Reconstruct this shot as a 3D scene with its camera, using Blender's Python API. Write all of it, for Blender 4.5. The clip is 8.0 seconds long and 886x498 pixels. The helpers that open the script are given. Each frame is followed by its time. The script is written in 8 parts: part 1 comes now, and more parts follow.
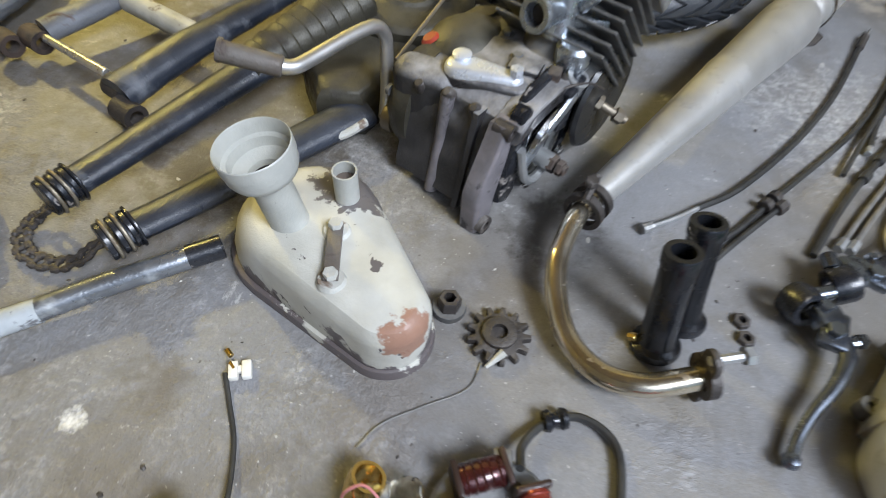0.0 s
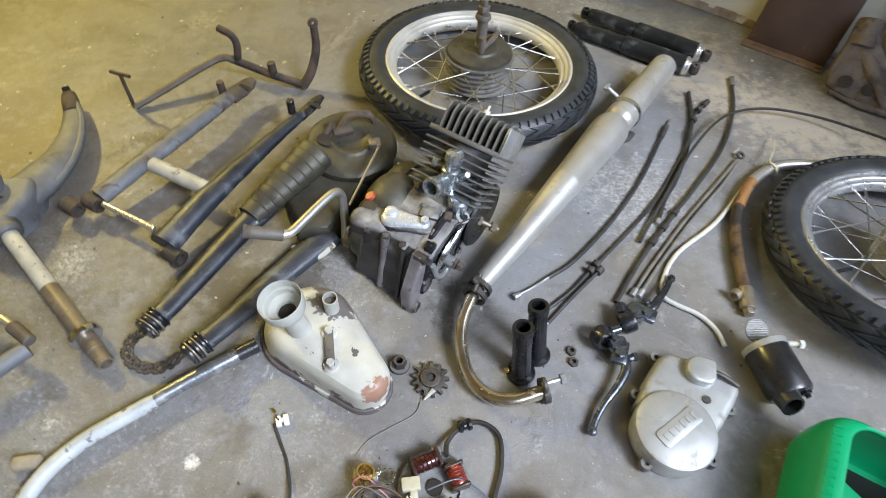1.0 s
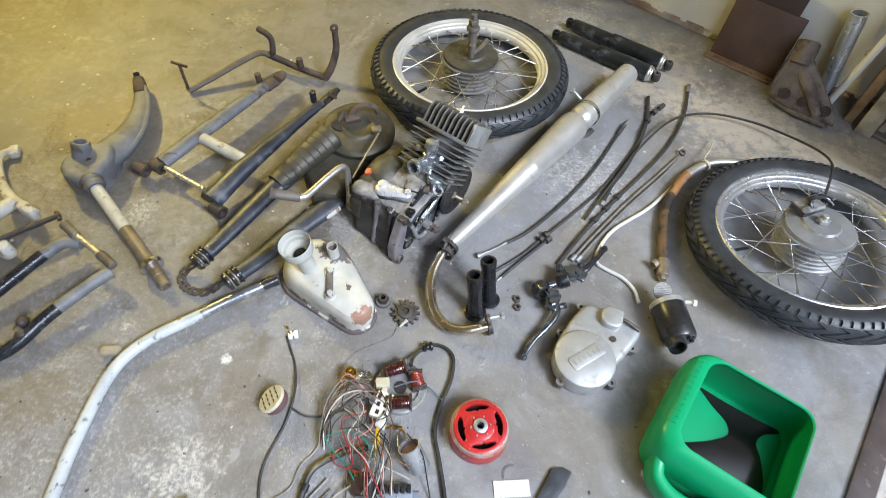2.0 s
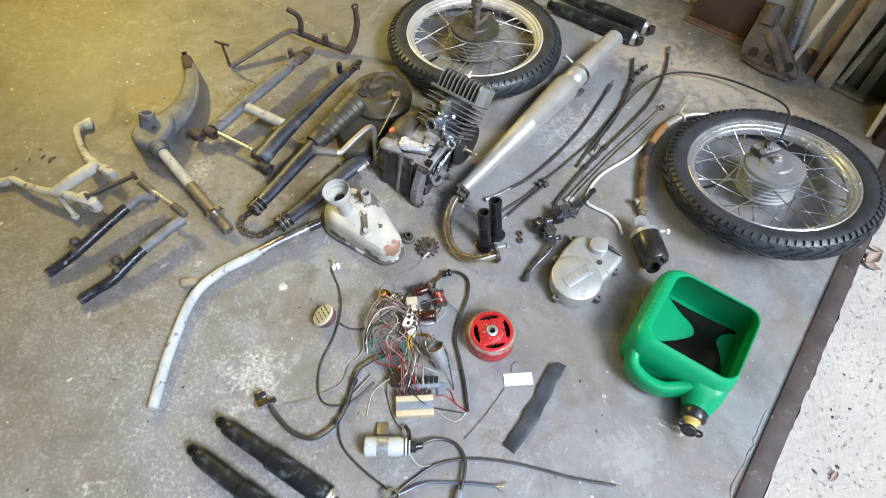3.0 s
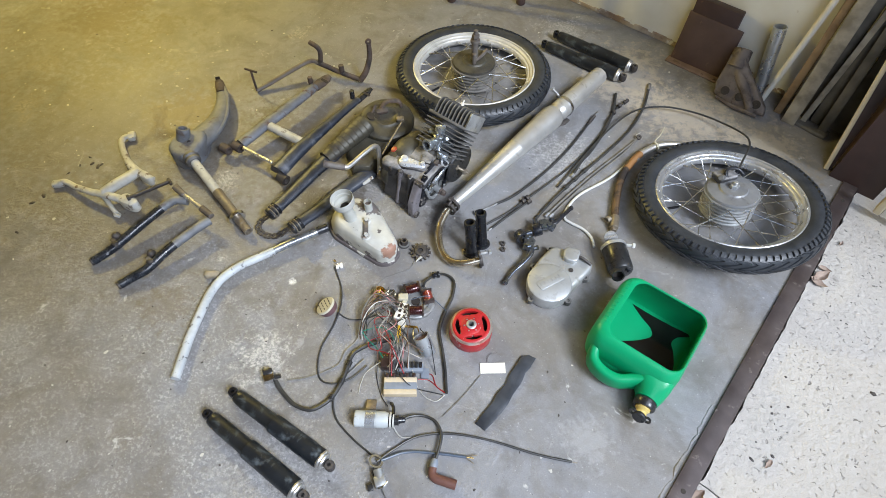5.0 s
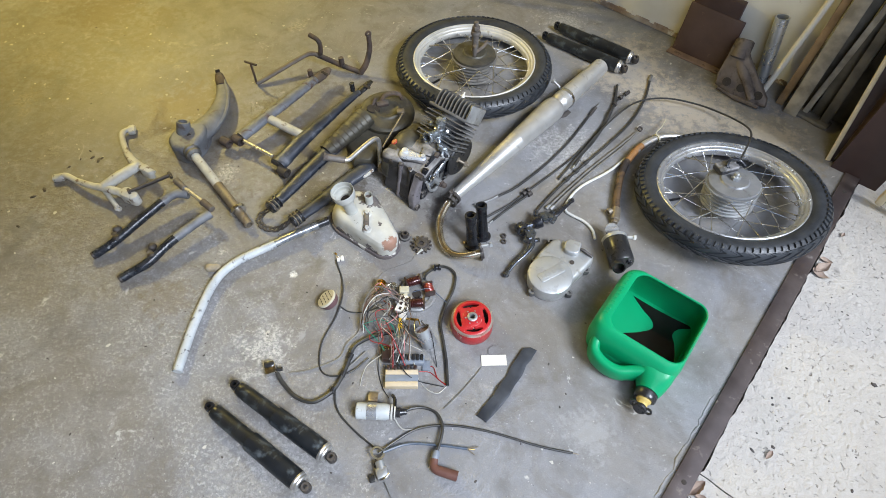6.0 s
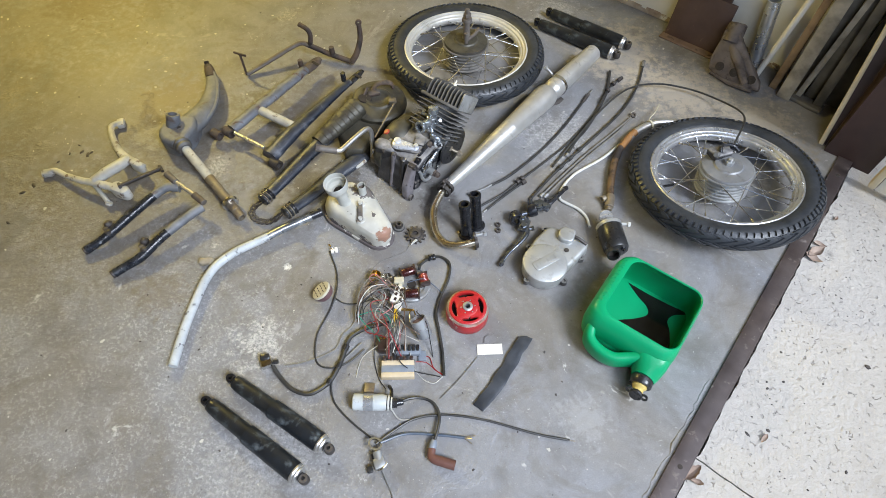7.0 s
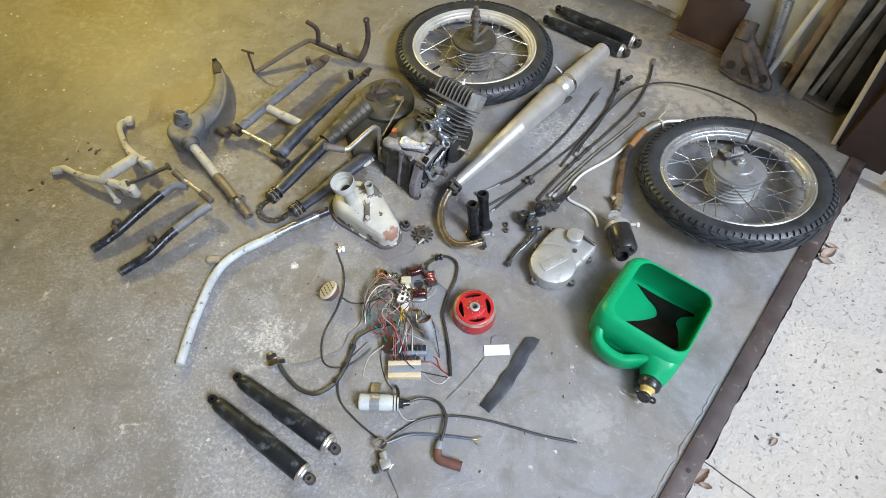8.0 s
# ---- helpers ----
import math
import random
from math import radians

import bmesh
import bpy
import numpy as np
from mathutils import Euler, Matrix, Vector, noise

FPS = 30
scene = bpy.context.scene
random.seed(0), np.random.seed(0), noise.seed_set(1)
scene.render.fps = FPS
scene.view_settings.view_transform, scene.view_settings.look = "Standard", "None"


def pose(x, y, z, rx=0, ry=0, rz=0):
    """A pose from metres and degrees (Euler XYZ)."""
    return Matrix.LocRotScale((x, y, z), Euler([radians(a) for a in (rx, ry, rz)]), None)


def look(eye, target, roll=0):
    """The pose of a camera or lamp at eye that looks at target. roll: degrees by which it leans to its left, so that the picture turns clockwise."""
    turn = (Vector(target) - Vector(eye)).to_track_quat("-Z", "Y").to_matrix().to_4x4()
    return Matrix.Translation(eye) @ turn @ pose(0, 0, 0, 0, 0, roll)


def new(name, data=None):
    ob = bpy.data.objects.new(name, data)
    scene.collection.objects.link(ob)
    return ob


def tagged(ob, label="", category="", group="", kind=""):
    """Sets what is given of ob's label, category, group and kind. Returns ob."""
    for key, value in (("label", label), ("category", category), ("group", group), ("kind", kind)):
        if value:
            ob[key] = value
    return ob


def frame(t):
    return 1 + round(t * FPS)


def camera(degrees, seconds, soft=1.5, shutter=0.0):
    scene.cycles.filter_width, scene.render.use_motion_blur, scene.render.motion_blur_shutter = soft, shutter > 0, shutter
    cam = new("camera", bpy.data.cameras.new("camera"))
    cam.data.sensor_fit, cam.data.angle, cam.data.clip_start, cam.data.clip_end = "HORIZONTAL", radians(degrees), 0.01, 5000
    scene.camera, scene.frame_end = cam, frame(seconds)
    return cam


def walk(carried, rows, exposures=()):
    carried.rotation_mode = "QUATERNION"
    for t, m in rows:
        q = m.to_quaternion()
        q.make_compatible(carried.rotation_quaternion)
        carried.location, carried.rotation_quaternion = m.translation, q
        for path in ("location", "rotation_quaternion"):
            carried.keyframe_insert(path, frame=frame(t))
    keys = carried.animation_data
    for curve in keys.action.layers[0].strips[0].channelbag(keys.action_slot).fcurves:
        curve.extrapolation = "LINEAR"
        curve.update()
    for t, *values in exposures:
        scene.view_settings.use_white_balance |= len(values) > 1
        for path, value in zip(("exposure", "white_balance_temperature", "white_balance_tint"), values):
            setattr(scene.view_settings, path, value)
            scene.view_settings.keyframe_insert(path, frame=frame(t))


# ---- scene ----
cam = camera(75.0, 8.0, soft=0.3, shutter=0.3)
PATH = [
    (0, (0.088, 0.657, 0.434), (-0.148, 1.870, -1.140), 4.7),
    (0.5, (0.152, 0.584, 0.594), (-0.107, 1.83, -0.949), 7.6),
    (1, (0.115, 0.566, 0.792), (0.048, 1.753, -0.816), 4.7),
    (1.2, (0.13, 0.548, 0.858), (0.051, 1.726, -0.756), 2.6),
    (2.3, (0.247, 0.351, 1.044), (0.082, 1.432, -0.631), 4.2),
    (2.5, (0.256, 0.322, 1.092), (0.072, 1.376, -0.598), 2.1),
    (3, (0.229, 0.222, 1.138), (0.079, 1.259, -0.565), 2.0),
    (3.5, (0.278, 0.156, 1.196), (0.101, 1.141, -0.536), 0.8),
    (4, (0.314, 0.104, 1.231), (0.059, 1.184, -0.433), -0.5),
    (4.5, (0.318, 0.096, 1.261), (0.094, 1.201, -0.391), 1.4),
    (6, (0.32, 0.094, 1.259), (0.096, 1.178, -0.407), 1.0),
    (6.5, (0.319, 0.1, 1.261), (0.097, 1.166, -0.417), 0.7),
    (7, (0.322, 0.098, 1.256), (0.12, 1.155, -0.43), 0.8),
    (7.5, (0.329, 0.099, 1.255), (0.119, 1.161, -0.427), 0.4),
    (8, (0.318, 0.108, 1.255), (0.096, 1.15, -0.438), 0.1),
]
walk(cam, [(t, look(e, a, r)) for t, e, a, r in PATH],
     [(0, 0.0), (0.5, 0.08), (1.0, 0.21), (2.5, 0.32), (3.0, 0.32), (3.5, 0.18), (4.0, 0.15), (8.0, 0.15)])


# ---------------------------------------------------------------- light
C0 = Vector((1.369, 1.645, 0.0))          # inner corner of the garage beside the doorway
DU = Vector((-0.45, -0.893, 0.0)).normalized()   # along the doorway
DV = Vector((-0.893, 0.45, 0.0)).normalized()    # into the garage


def G(u, v, z=0.0):
    p = C0 + DU * u + DV * v
    return Vector((p.x, p.y, z))


GROT = Matrix((DU, DV, Vector((0, 0, 1)))).transposed().to_4x4()


def gmat(u, v, z=0.0):
    """Pose of a piece that is aligned with the garage's walls."""
    return Matrix.Translation(G(u, v, z)) @ GROT


world = bpy.data.worlds.new("world")
scene.world = world
world.use_nodes = True
wn = world.node_tree.nodes
sky = wn.new("ShaderNodeTexSky")
sky.sky_type = "NISHITA"
sky.sun_disc = False
sky.sun_elevation = radians(48)
sky.sun_rotation = radians(250)
sky.dust_density = 3.0
wn["Background"].inputs["Strength"].default_value = 0.15
world.node_tree.links.new(sky.outputs[0], wn["Background"].inputs["Color"])

sun = new("sun", bpy.data.lights.new("sun", "SUN"))
sun.data.energy = 4.1
sun.data.angle = radians(20)
sun.data.color = (0.915, 0.985, 1.11)
sun.matrix_world = look(G(1.4, -4.0, 4.75), G(1.0, 0.3, 0.0))

day = new("daylight", bpy.data.lights.new("daylight", "AREA"))
day.data.shape = "RECTANGLE"
day.data.size, day.data.size_y = 1.7, 0.8
day.data.energy = 11.0
day.data.color = (0.84, 0.96, 1.19)
day.matrix_world = look(G(1.35, -0.14, 1.05), G(1.25, 1.45, 0.1))

bulb_place = G(0.9, 3.05, 1.36)
warm = new("lamp_light", bpy.data.lights.new("lamp_light", "POINT"))
warm.data.energy = 114.0
warm.data.color = (1.0, 0.80, 0.225)
warm.data.shadow_soft_size = 0.07
warm.location = bulb_place


# ---------------------------------------------------------------- materials
def nodes_of(name):
    m = bpy.data.materials.new(name)
    m.use_nodes = True
    nt = m.node_tree
    return m, nt, nt.nodes, nt.links, nt.nodes["Principled BSDF"]


def ramp(nt, fac, a, b, ca=(0, 0, 0, 1), cb=(1, 1, 1, 1)):
    r = nt.nodes.new("ShaderNodeValToRGB")
    r.color_ramp.elements[0].position, r.color_ramp.elements[1].position = a, b
    r.color_ramp.elements[0].color, r.color_ramp.elements[1].color = ca, cb
    nt.links.new(fac, r.inputs[0])
    return r.outputs[0]


def noise_tex(nt, co, scale, detail=4.0, rough=0.55, dist=0.0):
    n = nt.nodes.new("ShaderNodeTexNoise")
    n.inputs["Scale"].default_value = scale
    n.inputs["Detail"].default_value = detail
    n.inputs["Roughness"].default_value = rough
    n.inputs["Distortion"].default_value = dist
    nt.links.new(co, n.inputs["Vector"])
    return n.outputs["Fac"]


def blend(nt, fac, a, b):
    m = nt.nodes.new("ShaderNodeMix")
    m.data_type = "RGBA"
    for sock, v in ((m.inputs[0], fac), (m.inputs[6], a), (m.inputs[7], b)):
        if isinstance(v, (tuple, list)):
            sock.default_value = (*v[:3], 1)
        elif isinstance(v, (int, float)):
            sock.default_value = v
        else:
            nt.links.new(v, sock)
    return m.outputs[2]


def calc(nt, op, a, b=0.0):
    m = nt.nodes.new("ShaderNodeMath")
    m.operation = op
    for i, v in enumerate((a, b)):
        if isinstance(v, (int, float)):
            m.inputs[i].default_value = v
        else:
            nt.links.new(v, m.inputs[i])
    return m.outputs[0]


def mat(name, c1, c2=None, rough=0.5, metal=0.0, scale=25.0, mix=(0.35, 0.65), spot=None, spot_scale=60.0, spot_at=(0.6, 0.66),
        spot_rough=0.85, spot_metal=0.0, dust=None, bump=0.15, bscale=350.0, rvar=0.18, coat=0.0, spec=0.5):
    """A painted, cast, plated or plastic surface: two tones, chipped or rusty spots, dust on upward faces, fine relief."""
    m, nt, nd, ln, bs = nodes_of(name)
    co = nd.new("ShaderNodeTexCoord").outputs["Object"]
    col = blend(nt, ramp(nt, noise_tex(nt, co, scale), *mix), c1, c2 or c1)
    fine = noise_tex(nt, co, bscale, 3.0, 0.6)
    mid = noise_tex(nt, co, scale * 2.3, 5.0, 0.65)
    rgh = calc(nt, "ADD", calc(nt, "MULTIPLY", calc(nt, "SUBTRACT", mid, 0.5), rvar * 2), rough)
    met = metal
    if spot:
        f = ramp(nt, noise_tex(nt, co, spot_scale, 6.0, 0.62, 0.4), *spot_at)
        col = blend(nt, f, col, spot)
        rgh = calc(nt, "ADD", rgh, calc(nt, "MULTIPLY", f, spot_rough - rough))
        met = calc(nt, "ADD", calc(nt, "MULTIPLY", f, spot_metal - metal), metal)
    if dust:
        geo = nd.new("ShaderNodeNewGeometry").outputs["Normal"]
        sep = nd.new("ShaderNodeSeparateXYZ")
        ln.new(geo, sep.inputs[0])
        f = calc(nt, "MULTIPLY", ramp(nt, sep.outputs[2], 0.2, 0.95), ramp(nt, noise_tex(nt, co, 38.0, 6.0, 0.7), 0.25, 0.75))
        f = calc(nt, "MULTIPLY", f, dust[3])
        col = blend(nt, f, col, dust[:3])
        rgh = calc(nt, "ADD", rgh, calc(nt, "MULTIPLY", f, 0.5))
        met = calc(nt, "MULTIPLY", met, calc(nt, "SUBTRACT", 1.0, f))
    ln.new(col, bs.inputs["Base Color"])
    ln.new(calc(nt, "MINIMUM", calc(nt, "MAXIMUM", rgh, 0.04), 1.0), bs.inputs["Roughness"])
    if isinstance(met, (int, float)):
        bs.inputs["Metallic"].default_value = met
    else:
        ln.new(met, bs.inputs["Metallic"])
    bs.inputs["Coat Weight"].default_value = coat
    bs.inputs["Specular IOR Level"].default_value = spec
    if bump:
        b = nd.new("ShaderNodeBump")
        b.inputs["Strength"].default_value = bump
        b.inputs["Distance"].default_value = 0.002
        ln.new(calc(nt, "ADD", fine, calc(nt, "MULTIPLY", mid, 0.6)), b.inputs["Height"])
        ln.new(b.outputs[0], bs.inputs["Normal"])
    return m


def concrete(name, base, dark, pale, warm_tint, gloss, pits, blotches=(), coarse=False):
    m, nt, nd, ln, bs = nodes_of(name)
    co = nd.new("ShaderNodeTexCoord").outputs["Object"]
    big = noise_tex(nt, co, 1.3, 5.0, 0.6, 0.3)
    mid = noise_tex(nt, co, 7.0, 7.0, 0.68, 0.2)
    sml = noise_tex(nt, co, 45.0, 6.0, 0.7)
    grn = noise_tex(nt, co, 380.0, 3.0, 0.7)
    col = blend(nt, ramp(nt, big, 0.35, 0.7), base, warm_tint)
    col = blend(nt, calc(nt, "MULTIPLY", ramp(nt, mid, 0.48, 0.74), 0.55), col, dark)
    col = blend(nt, calc(nt, "MULTIPLY", ramp(nt, sml, 0.52, 0.75), 0.45 if coarse else 0.28), col, pale)
    col = blend(nt, calc(nt, "MULTIPLY", ramp(nt, grn, 0.35, 0.7), 0.30), col, dark)
    fleck = noise_tex(nt, co, 26.0, 3.0, 0.5)
    col = blend(nt, calc(nt, "MULTIPLY", ramp(nt, fleck, 0.71, 0.76), 0.6), col, (0.62, 0.60, 0.55))
    spot = noise_tex(nt, co, 16.0, 4.0, 0.6)
    col = blend(nt, calc(nt, "MULTIPLY", ramp(nt, spot, 0.67, 0.76), 0.55), col, (0.10, 0.09, 0.08))
    if coarse:
        pit = noise_tex(nt, co, 88.0, 2.5, 0.55, 0.5)
        patch = ramp(nt, noise_tex(nt, co, 9.0, 4.0, 0.6), 0.34, 0.60)
        hollow = calc(nt, "MULTIPLY", ramp(nt, pit, 0.635, 0.675), patch)
        col = blend(nt, calc(nt, "MULTIPLY", hollow, 0.8), col, (0.19, 0.175, 0.16))
        ridge = noise_tex(nt, co, 75.0, 2.0, 0.45)
        grime = ramp(nt, noise_tex(nt, co, 2.6, 6.0, 0.65, 0.4), 0.50, 0.72)
        col = blend(nt, calc(nt, "MULTIPLY", grime, 0.35), col, (0.44, 0.41, 0.38))
        relief = calc(nt, "SUBTRACT", calc(nt, "MULTIPLY", ridge, 1.3), calc(nt, "MULTIPLY", hollow, 1.8))
    else:
        worn = None
        for (x, y, r) in ((-0.52, 0.28, 0.78), (-0.20, 0.53, 0.10), (-0.06, 1.10, 0.13), (-0.05, 0.33, 0.16), (0.42, 1.33, 0.13), (-0.52, 1.02, 0.08)):
            d = nd.new("ShaderNodeVectorMath")
            d.operation = "DISTANCE"
            ln.new(co, d.inputs[0])
            d.inputs[1].default_value = (x, y, 0)
            e = calc(nt, "ADD", calc(nt, "DIVIDE", d.outputs["Value"], r), calc(nt, "MULTIPLY", calc(nt, "SUBTRACT", mid, 0.5), 3.0))
            f = ramp(nt, e, 0.35, 1.1, (1, 1, 1, 1), (0, 0, 0, 1))
            worn = f if worn is None else calc(nt, "MAXIMUM", worn, f)
        gravel = noise_tex(nt, co, 120.0, 5.0, 0.70)
        chip = ramp(nt, gravel, 0.50, 0.60)
        chip = calc(nt, "MULTIPLY", chip, ramp(nt, noise_tex(nt, co, 22.0, 5.0, 0.65), 0.34, 0.60))
        worn_chip = calc(nt, "MULTIPLY", worn, chip)
        col = blend(nt, calc(nt, "MULTIPLY", worn_chip, 0.62), col, (0.52, 0.52, 0.51))
        ochre = ramp(nt, noise_tex(nt, co, 3.0, 6.0, 0.62, 0.8), 0.42, 0.66)
        col = blend(nt, calc(nt, "MULTIPLY", ochre, 0.52), col, (0.165, 0.140, 0.100))
        stain = ramp(nt, noise_tex(nt, co, 9.0, 7.0, 0.66, 0.6), 0.50, 0.66)
        col = blend(nt, calc(nt, "MULTIPLY", stain, 0.58), col, (0.118, 0.106, 0.092))
        smear = ramp(nt, noise_tex(nt, co, 4.2, 8.0, 0.7, 1.2), 0.53, 0.60)
        col = blend(nt, calc(nt, "MULTIPLY", smear, 0.34), col, (0.13, 0.112, 0.085))
        scrape = ramp(nt, noise_tex(nt, co, 5.5, 8.0, 0.74, 1.6), 0.60, 0.66)
        col = blend(nt, calc(nt, "MULTIPLY", scrape, 0.38), col, (0.40, 0.395, 0.385))
        scuff = ramp(nt, noise_tex(nt, co, 60.0, 7.0, 0.75, 0.3), 0.55, 0.72)
        col = blend(nt, calc(nt, "MULTIPLY", scuff, 0.20), col, (0.42, 0.415, 0.40))
        speck = ramp(nt, noise_tex(nt, co, 240.0, 2.0, 0.5), 0.70, 0.74)
        col = blend(nt, calc(nt, "MULTIPLY", speck, 0.5), col, (0.62, 0.61, 0.58))
        crumb = ramp(nt, noise_tex(nt, co, 210.0, 2.0, 0.5, 0.2), 0.71, 0.75)
        col = blend(nt, calc(nt, "MULTIPLY", crumb, 0.7), col, (0.07, 0.062, 0.055))
        flake = ramp(nt, noise_tex(nt, co, 11.0, 8.0, 0.72, 0.5), 0.635, 0.68)
        col = blend(nt, calc(nt, "MULTIPLY", flake, 0.55), col, (0.62, 0.61, 0.58))
        dent = calc(nt, "MULTIPLY", worn, ramp(nt, noise_tex(nt, co, 190.0, 2.0, 0.5, 0.3), 0.60, 0.68))
        col = blend(nt, calc(nt, "MULTIPLY", dent, 0.5), col, (0.15, 0.145, 0.14))
        relief = calc(nt, "SUBTRACT", calc(nt, "MULTIPLY", calc(nt, "MULTIPLY", worn, gravel), 7.0), calc(nt, "MULTIPLY", dent, 1.2))
    # irregular tinted spots: stains, pale marks, some painted shade
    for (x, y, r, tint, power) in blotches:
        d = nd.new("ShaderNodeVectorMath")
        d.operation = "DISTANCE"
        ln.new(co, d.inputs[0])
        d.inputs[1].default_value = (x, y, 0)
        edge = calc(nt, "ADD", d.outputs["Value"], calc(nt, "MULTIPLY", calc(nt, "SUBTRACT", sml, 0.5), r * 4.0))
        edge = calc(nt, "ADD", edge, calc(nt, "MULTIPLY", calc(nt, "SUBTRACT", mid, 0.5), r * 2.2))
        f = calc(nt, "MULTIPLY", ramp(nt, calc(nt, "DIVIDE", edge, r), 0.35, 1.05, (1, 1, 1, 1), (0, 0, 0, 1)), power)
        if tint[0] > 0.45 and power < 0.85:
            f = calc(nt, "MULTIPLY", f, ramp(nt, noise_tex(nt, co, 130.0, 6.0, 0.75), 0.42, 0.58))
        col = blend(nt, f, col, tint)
    ln.new(col, bs.inputs["Base Color"])
    ln.new(calc(nt, "ADD", calc(nt, "MULTIPLY", mid, 0.35), gloss), bs.inputs["Roughness"])
    b = nd.new("ShaderNodeBump")
    b.inputs["Strength"].default_value = pits
    b.inputs["Distance"].default_value = 0.004
    rough_h = calc(nt, "ADD", calc(nt, "MULTIPLY", grn, 0.5), calc(nt, "ADD", sml, calc(nt, "MULTIPLY", spot, 0.6)))
    ln.new(calc(nt, "ADD", rough_h, relief), b.inputs["Height"])
    ln.new(b.outputs[0], bs.inputs["Normal"])
    return m


M = {}
M["floor"] = concrete("garage_concrete", (0.224, 0.229, 0.243), (0.107, 0.105, 0.104), (0.388, 0.39, 0.402), (0.250, 0.246, 0.243), 0.30, 0.30,
                      ((-0.204, 0.753, 0.010, (0.75, 0.74, 0.70), 0.9), (-1.32, 1.62, 0.09, (0.09, 0.075, 0.05), 0.5), (-1.02, 1.66, 0.07, (0.12, 0.10, 0.07), 0.45), (-0.78, 1.22, 0.10, (0.15, 0.12, 0.07), 0.4), (0.36, 1.97, 0.10, (0.52, 0.51, 0.49), 0.5), (-0.507, 1.03, 0.05, (0.62, 0.60, 0.55), 0.7),
                       (-0.20, 0.534, 0.075, (0.58, 0.57, 0.54), 0.75), (0.42, 1.33, 0.11, (0.52, 0.51, 0.49), 0.6),
                       (-1.25, 1.17, 0.045, (0.55, 0.52, 0.45), 0.35), (-0.745, 1.275, 0.11, (0.17, 0.115, 0.055), 0.55), (-1.245, 1.66, 0.16, (0.13, 0.095, 0.045), 0.55), (-0.47, 0.62, 0.07, (0.15, 0.12, 0.08), 0.45),
                       (-1.21, 1.12, 0.030, (0.52, 0.50, 0.44), 0.3), (-0.86, 1.42, 0.020, (0.55, 0.53, 0.47), 0.6), (-1.12, 0.98, 0.05, (0.16, 0.14, 0.10), 0.4), (-0.72, 1.27, 0.05, (0.18, 0.15, 0.10), 0.35),
                       (-1.30, 1.36, 0.05, (0.52, 0.50, 0.42), 0.3), (-0.55, 1.72, 0.04, (0.50, 0.48, 0.42), 0.45), (-0.28, 0.68, 0.03, (0.15, 0.14, 0.12), 0.4), (0.55, 0.52, 0.06, (0.36, 0.36, 0.36), 0.4),
                       (-0.10, 1.12, 0.10, (0.48, 0.46, 0.43), 0.5), (-0.1, 0.30, 0.12, (0.5, 0.49, 0.47), 0.35),
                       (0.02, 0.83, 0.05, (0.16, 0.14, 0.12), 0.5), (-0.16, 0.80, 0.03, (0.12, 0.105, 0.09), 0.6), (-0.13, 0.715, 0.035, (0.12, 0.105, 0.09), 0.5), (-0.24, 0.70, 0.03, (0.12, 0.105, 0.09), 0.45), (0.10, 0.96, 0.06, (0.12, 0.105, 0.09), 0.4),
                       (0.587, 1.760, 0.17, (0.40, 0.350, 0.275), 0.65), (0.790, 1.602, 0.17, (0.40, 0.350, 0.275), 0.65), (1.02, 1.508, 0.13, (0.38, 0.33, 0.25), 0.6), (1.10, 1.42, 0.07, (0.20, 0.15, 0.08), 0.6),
                       # dark entries: oily dirt plus painted shade under engine, fork, swing arm, beside canister
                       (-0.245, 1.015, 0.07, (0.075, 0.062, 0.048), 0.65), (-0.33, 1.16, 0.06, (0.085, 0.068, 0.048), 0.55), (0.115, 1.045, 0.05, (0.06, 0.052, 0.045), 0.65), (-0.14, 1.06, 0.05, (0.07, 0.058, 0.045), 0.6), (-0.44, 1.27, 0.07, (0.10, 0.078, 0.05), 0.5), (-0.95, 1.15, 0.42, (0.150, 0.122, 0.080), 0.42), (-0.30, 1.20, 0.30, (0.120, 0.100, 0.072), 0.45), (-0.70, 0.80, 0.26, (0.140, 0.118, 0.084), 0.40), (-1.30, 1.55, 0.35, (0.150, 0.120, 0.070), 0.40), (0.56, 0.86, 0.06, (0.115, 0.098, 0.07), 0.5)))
M["yard"] = concrete("yard_concrete", (0.462, 0.432, 0.388), (0.355, 0.325, 0.286), (0.555, 0.528, 0.488), (0.45, 0.416, 0.368), 0.62, 0.75, (), True)
M["plaster"] = mat("old_white_plaster", (0.72, 0.70, 0.62), (0.60, 0.56, 0.45), 0.85, 0, 4.0, spot=(0.30, 0.17, 0.11), spot_scale=9.0, spot_at=(0.66, 0.72), bump=0.4, bscale=90)
M["stained_plaster"] = mat("brown_stained_plaster", (0.42, 0.36, 0.28), (0.22, 0.15, 0.10), 0.9, 0, 16.0, spot=(0.60, 0.57, 0.50), spot_scale=30.0, spot_at=(0.58, 0.64), bump=0.5, bscale=120)
M["ceiling"] = mat("timber_ceiling", (0.16, 0.12, 0.08), (0.10, 0.075, 0.05), 0.9, 0, 3.0, bump=0.3, bscale=80)
M["brown_paint"] = mat("dark_brown_steel_paint", (0.038, 0.021, 0.018), (0.06, 0.033, 0.027), 0.45, 0, 9.0, spot=(0.16, 0.09, 0.06), spot_scale=40, spot_at=(0.66, 0.72))
M["red_brown"] = mat("oxide_red_brown_paint", (0.064, 0.036, 0.029), (0.095, 0.058, 0.045), 0.55, 0, 9.0, spot=(0.2, 0.13, 0.09), spot_scale=30, spot_at=(0.64, 0.72))
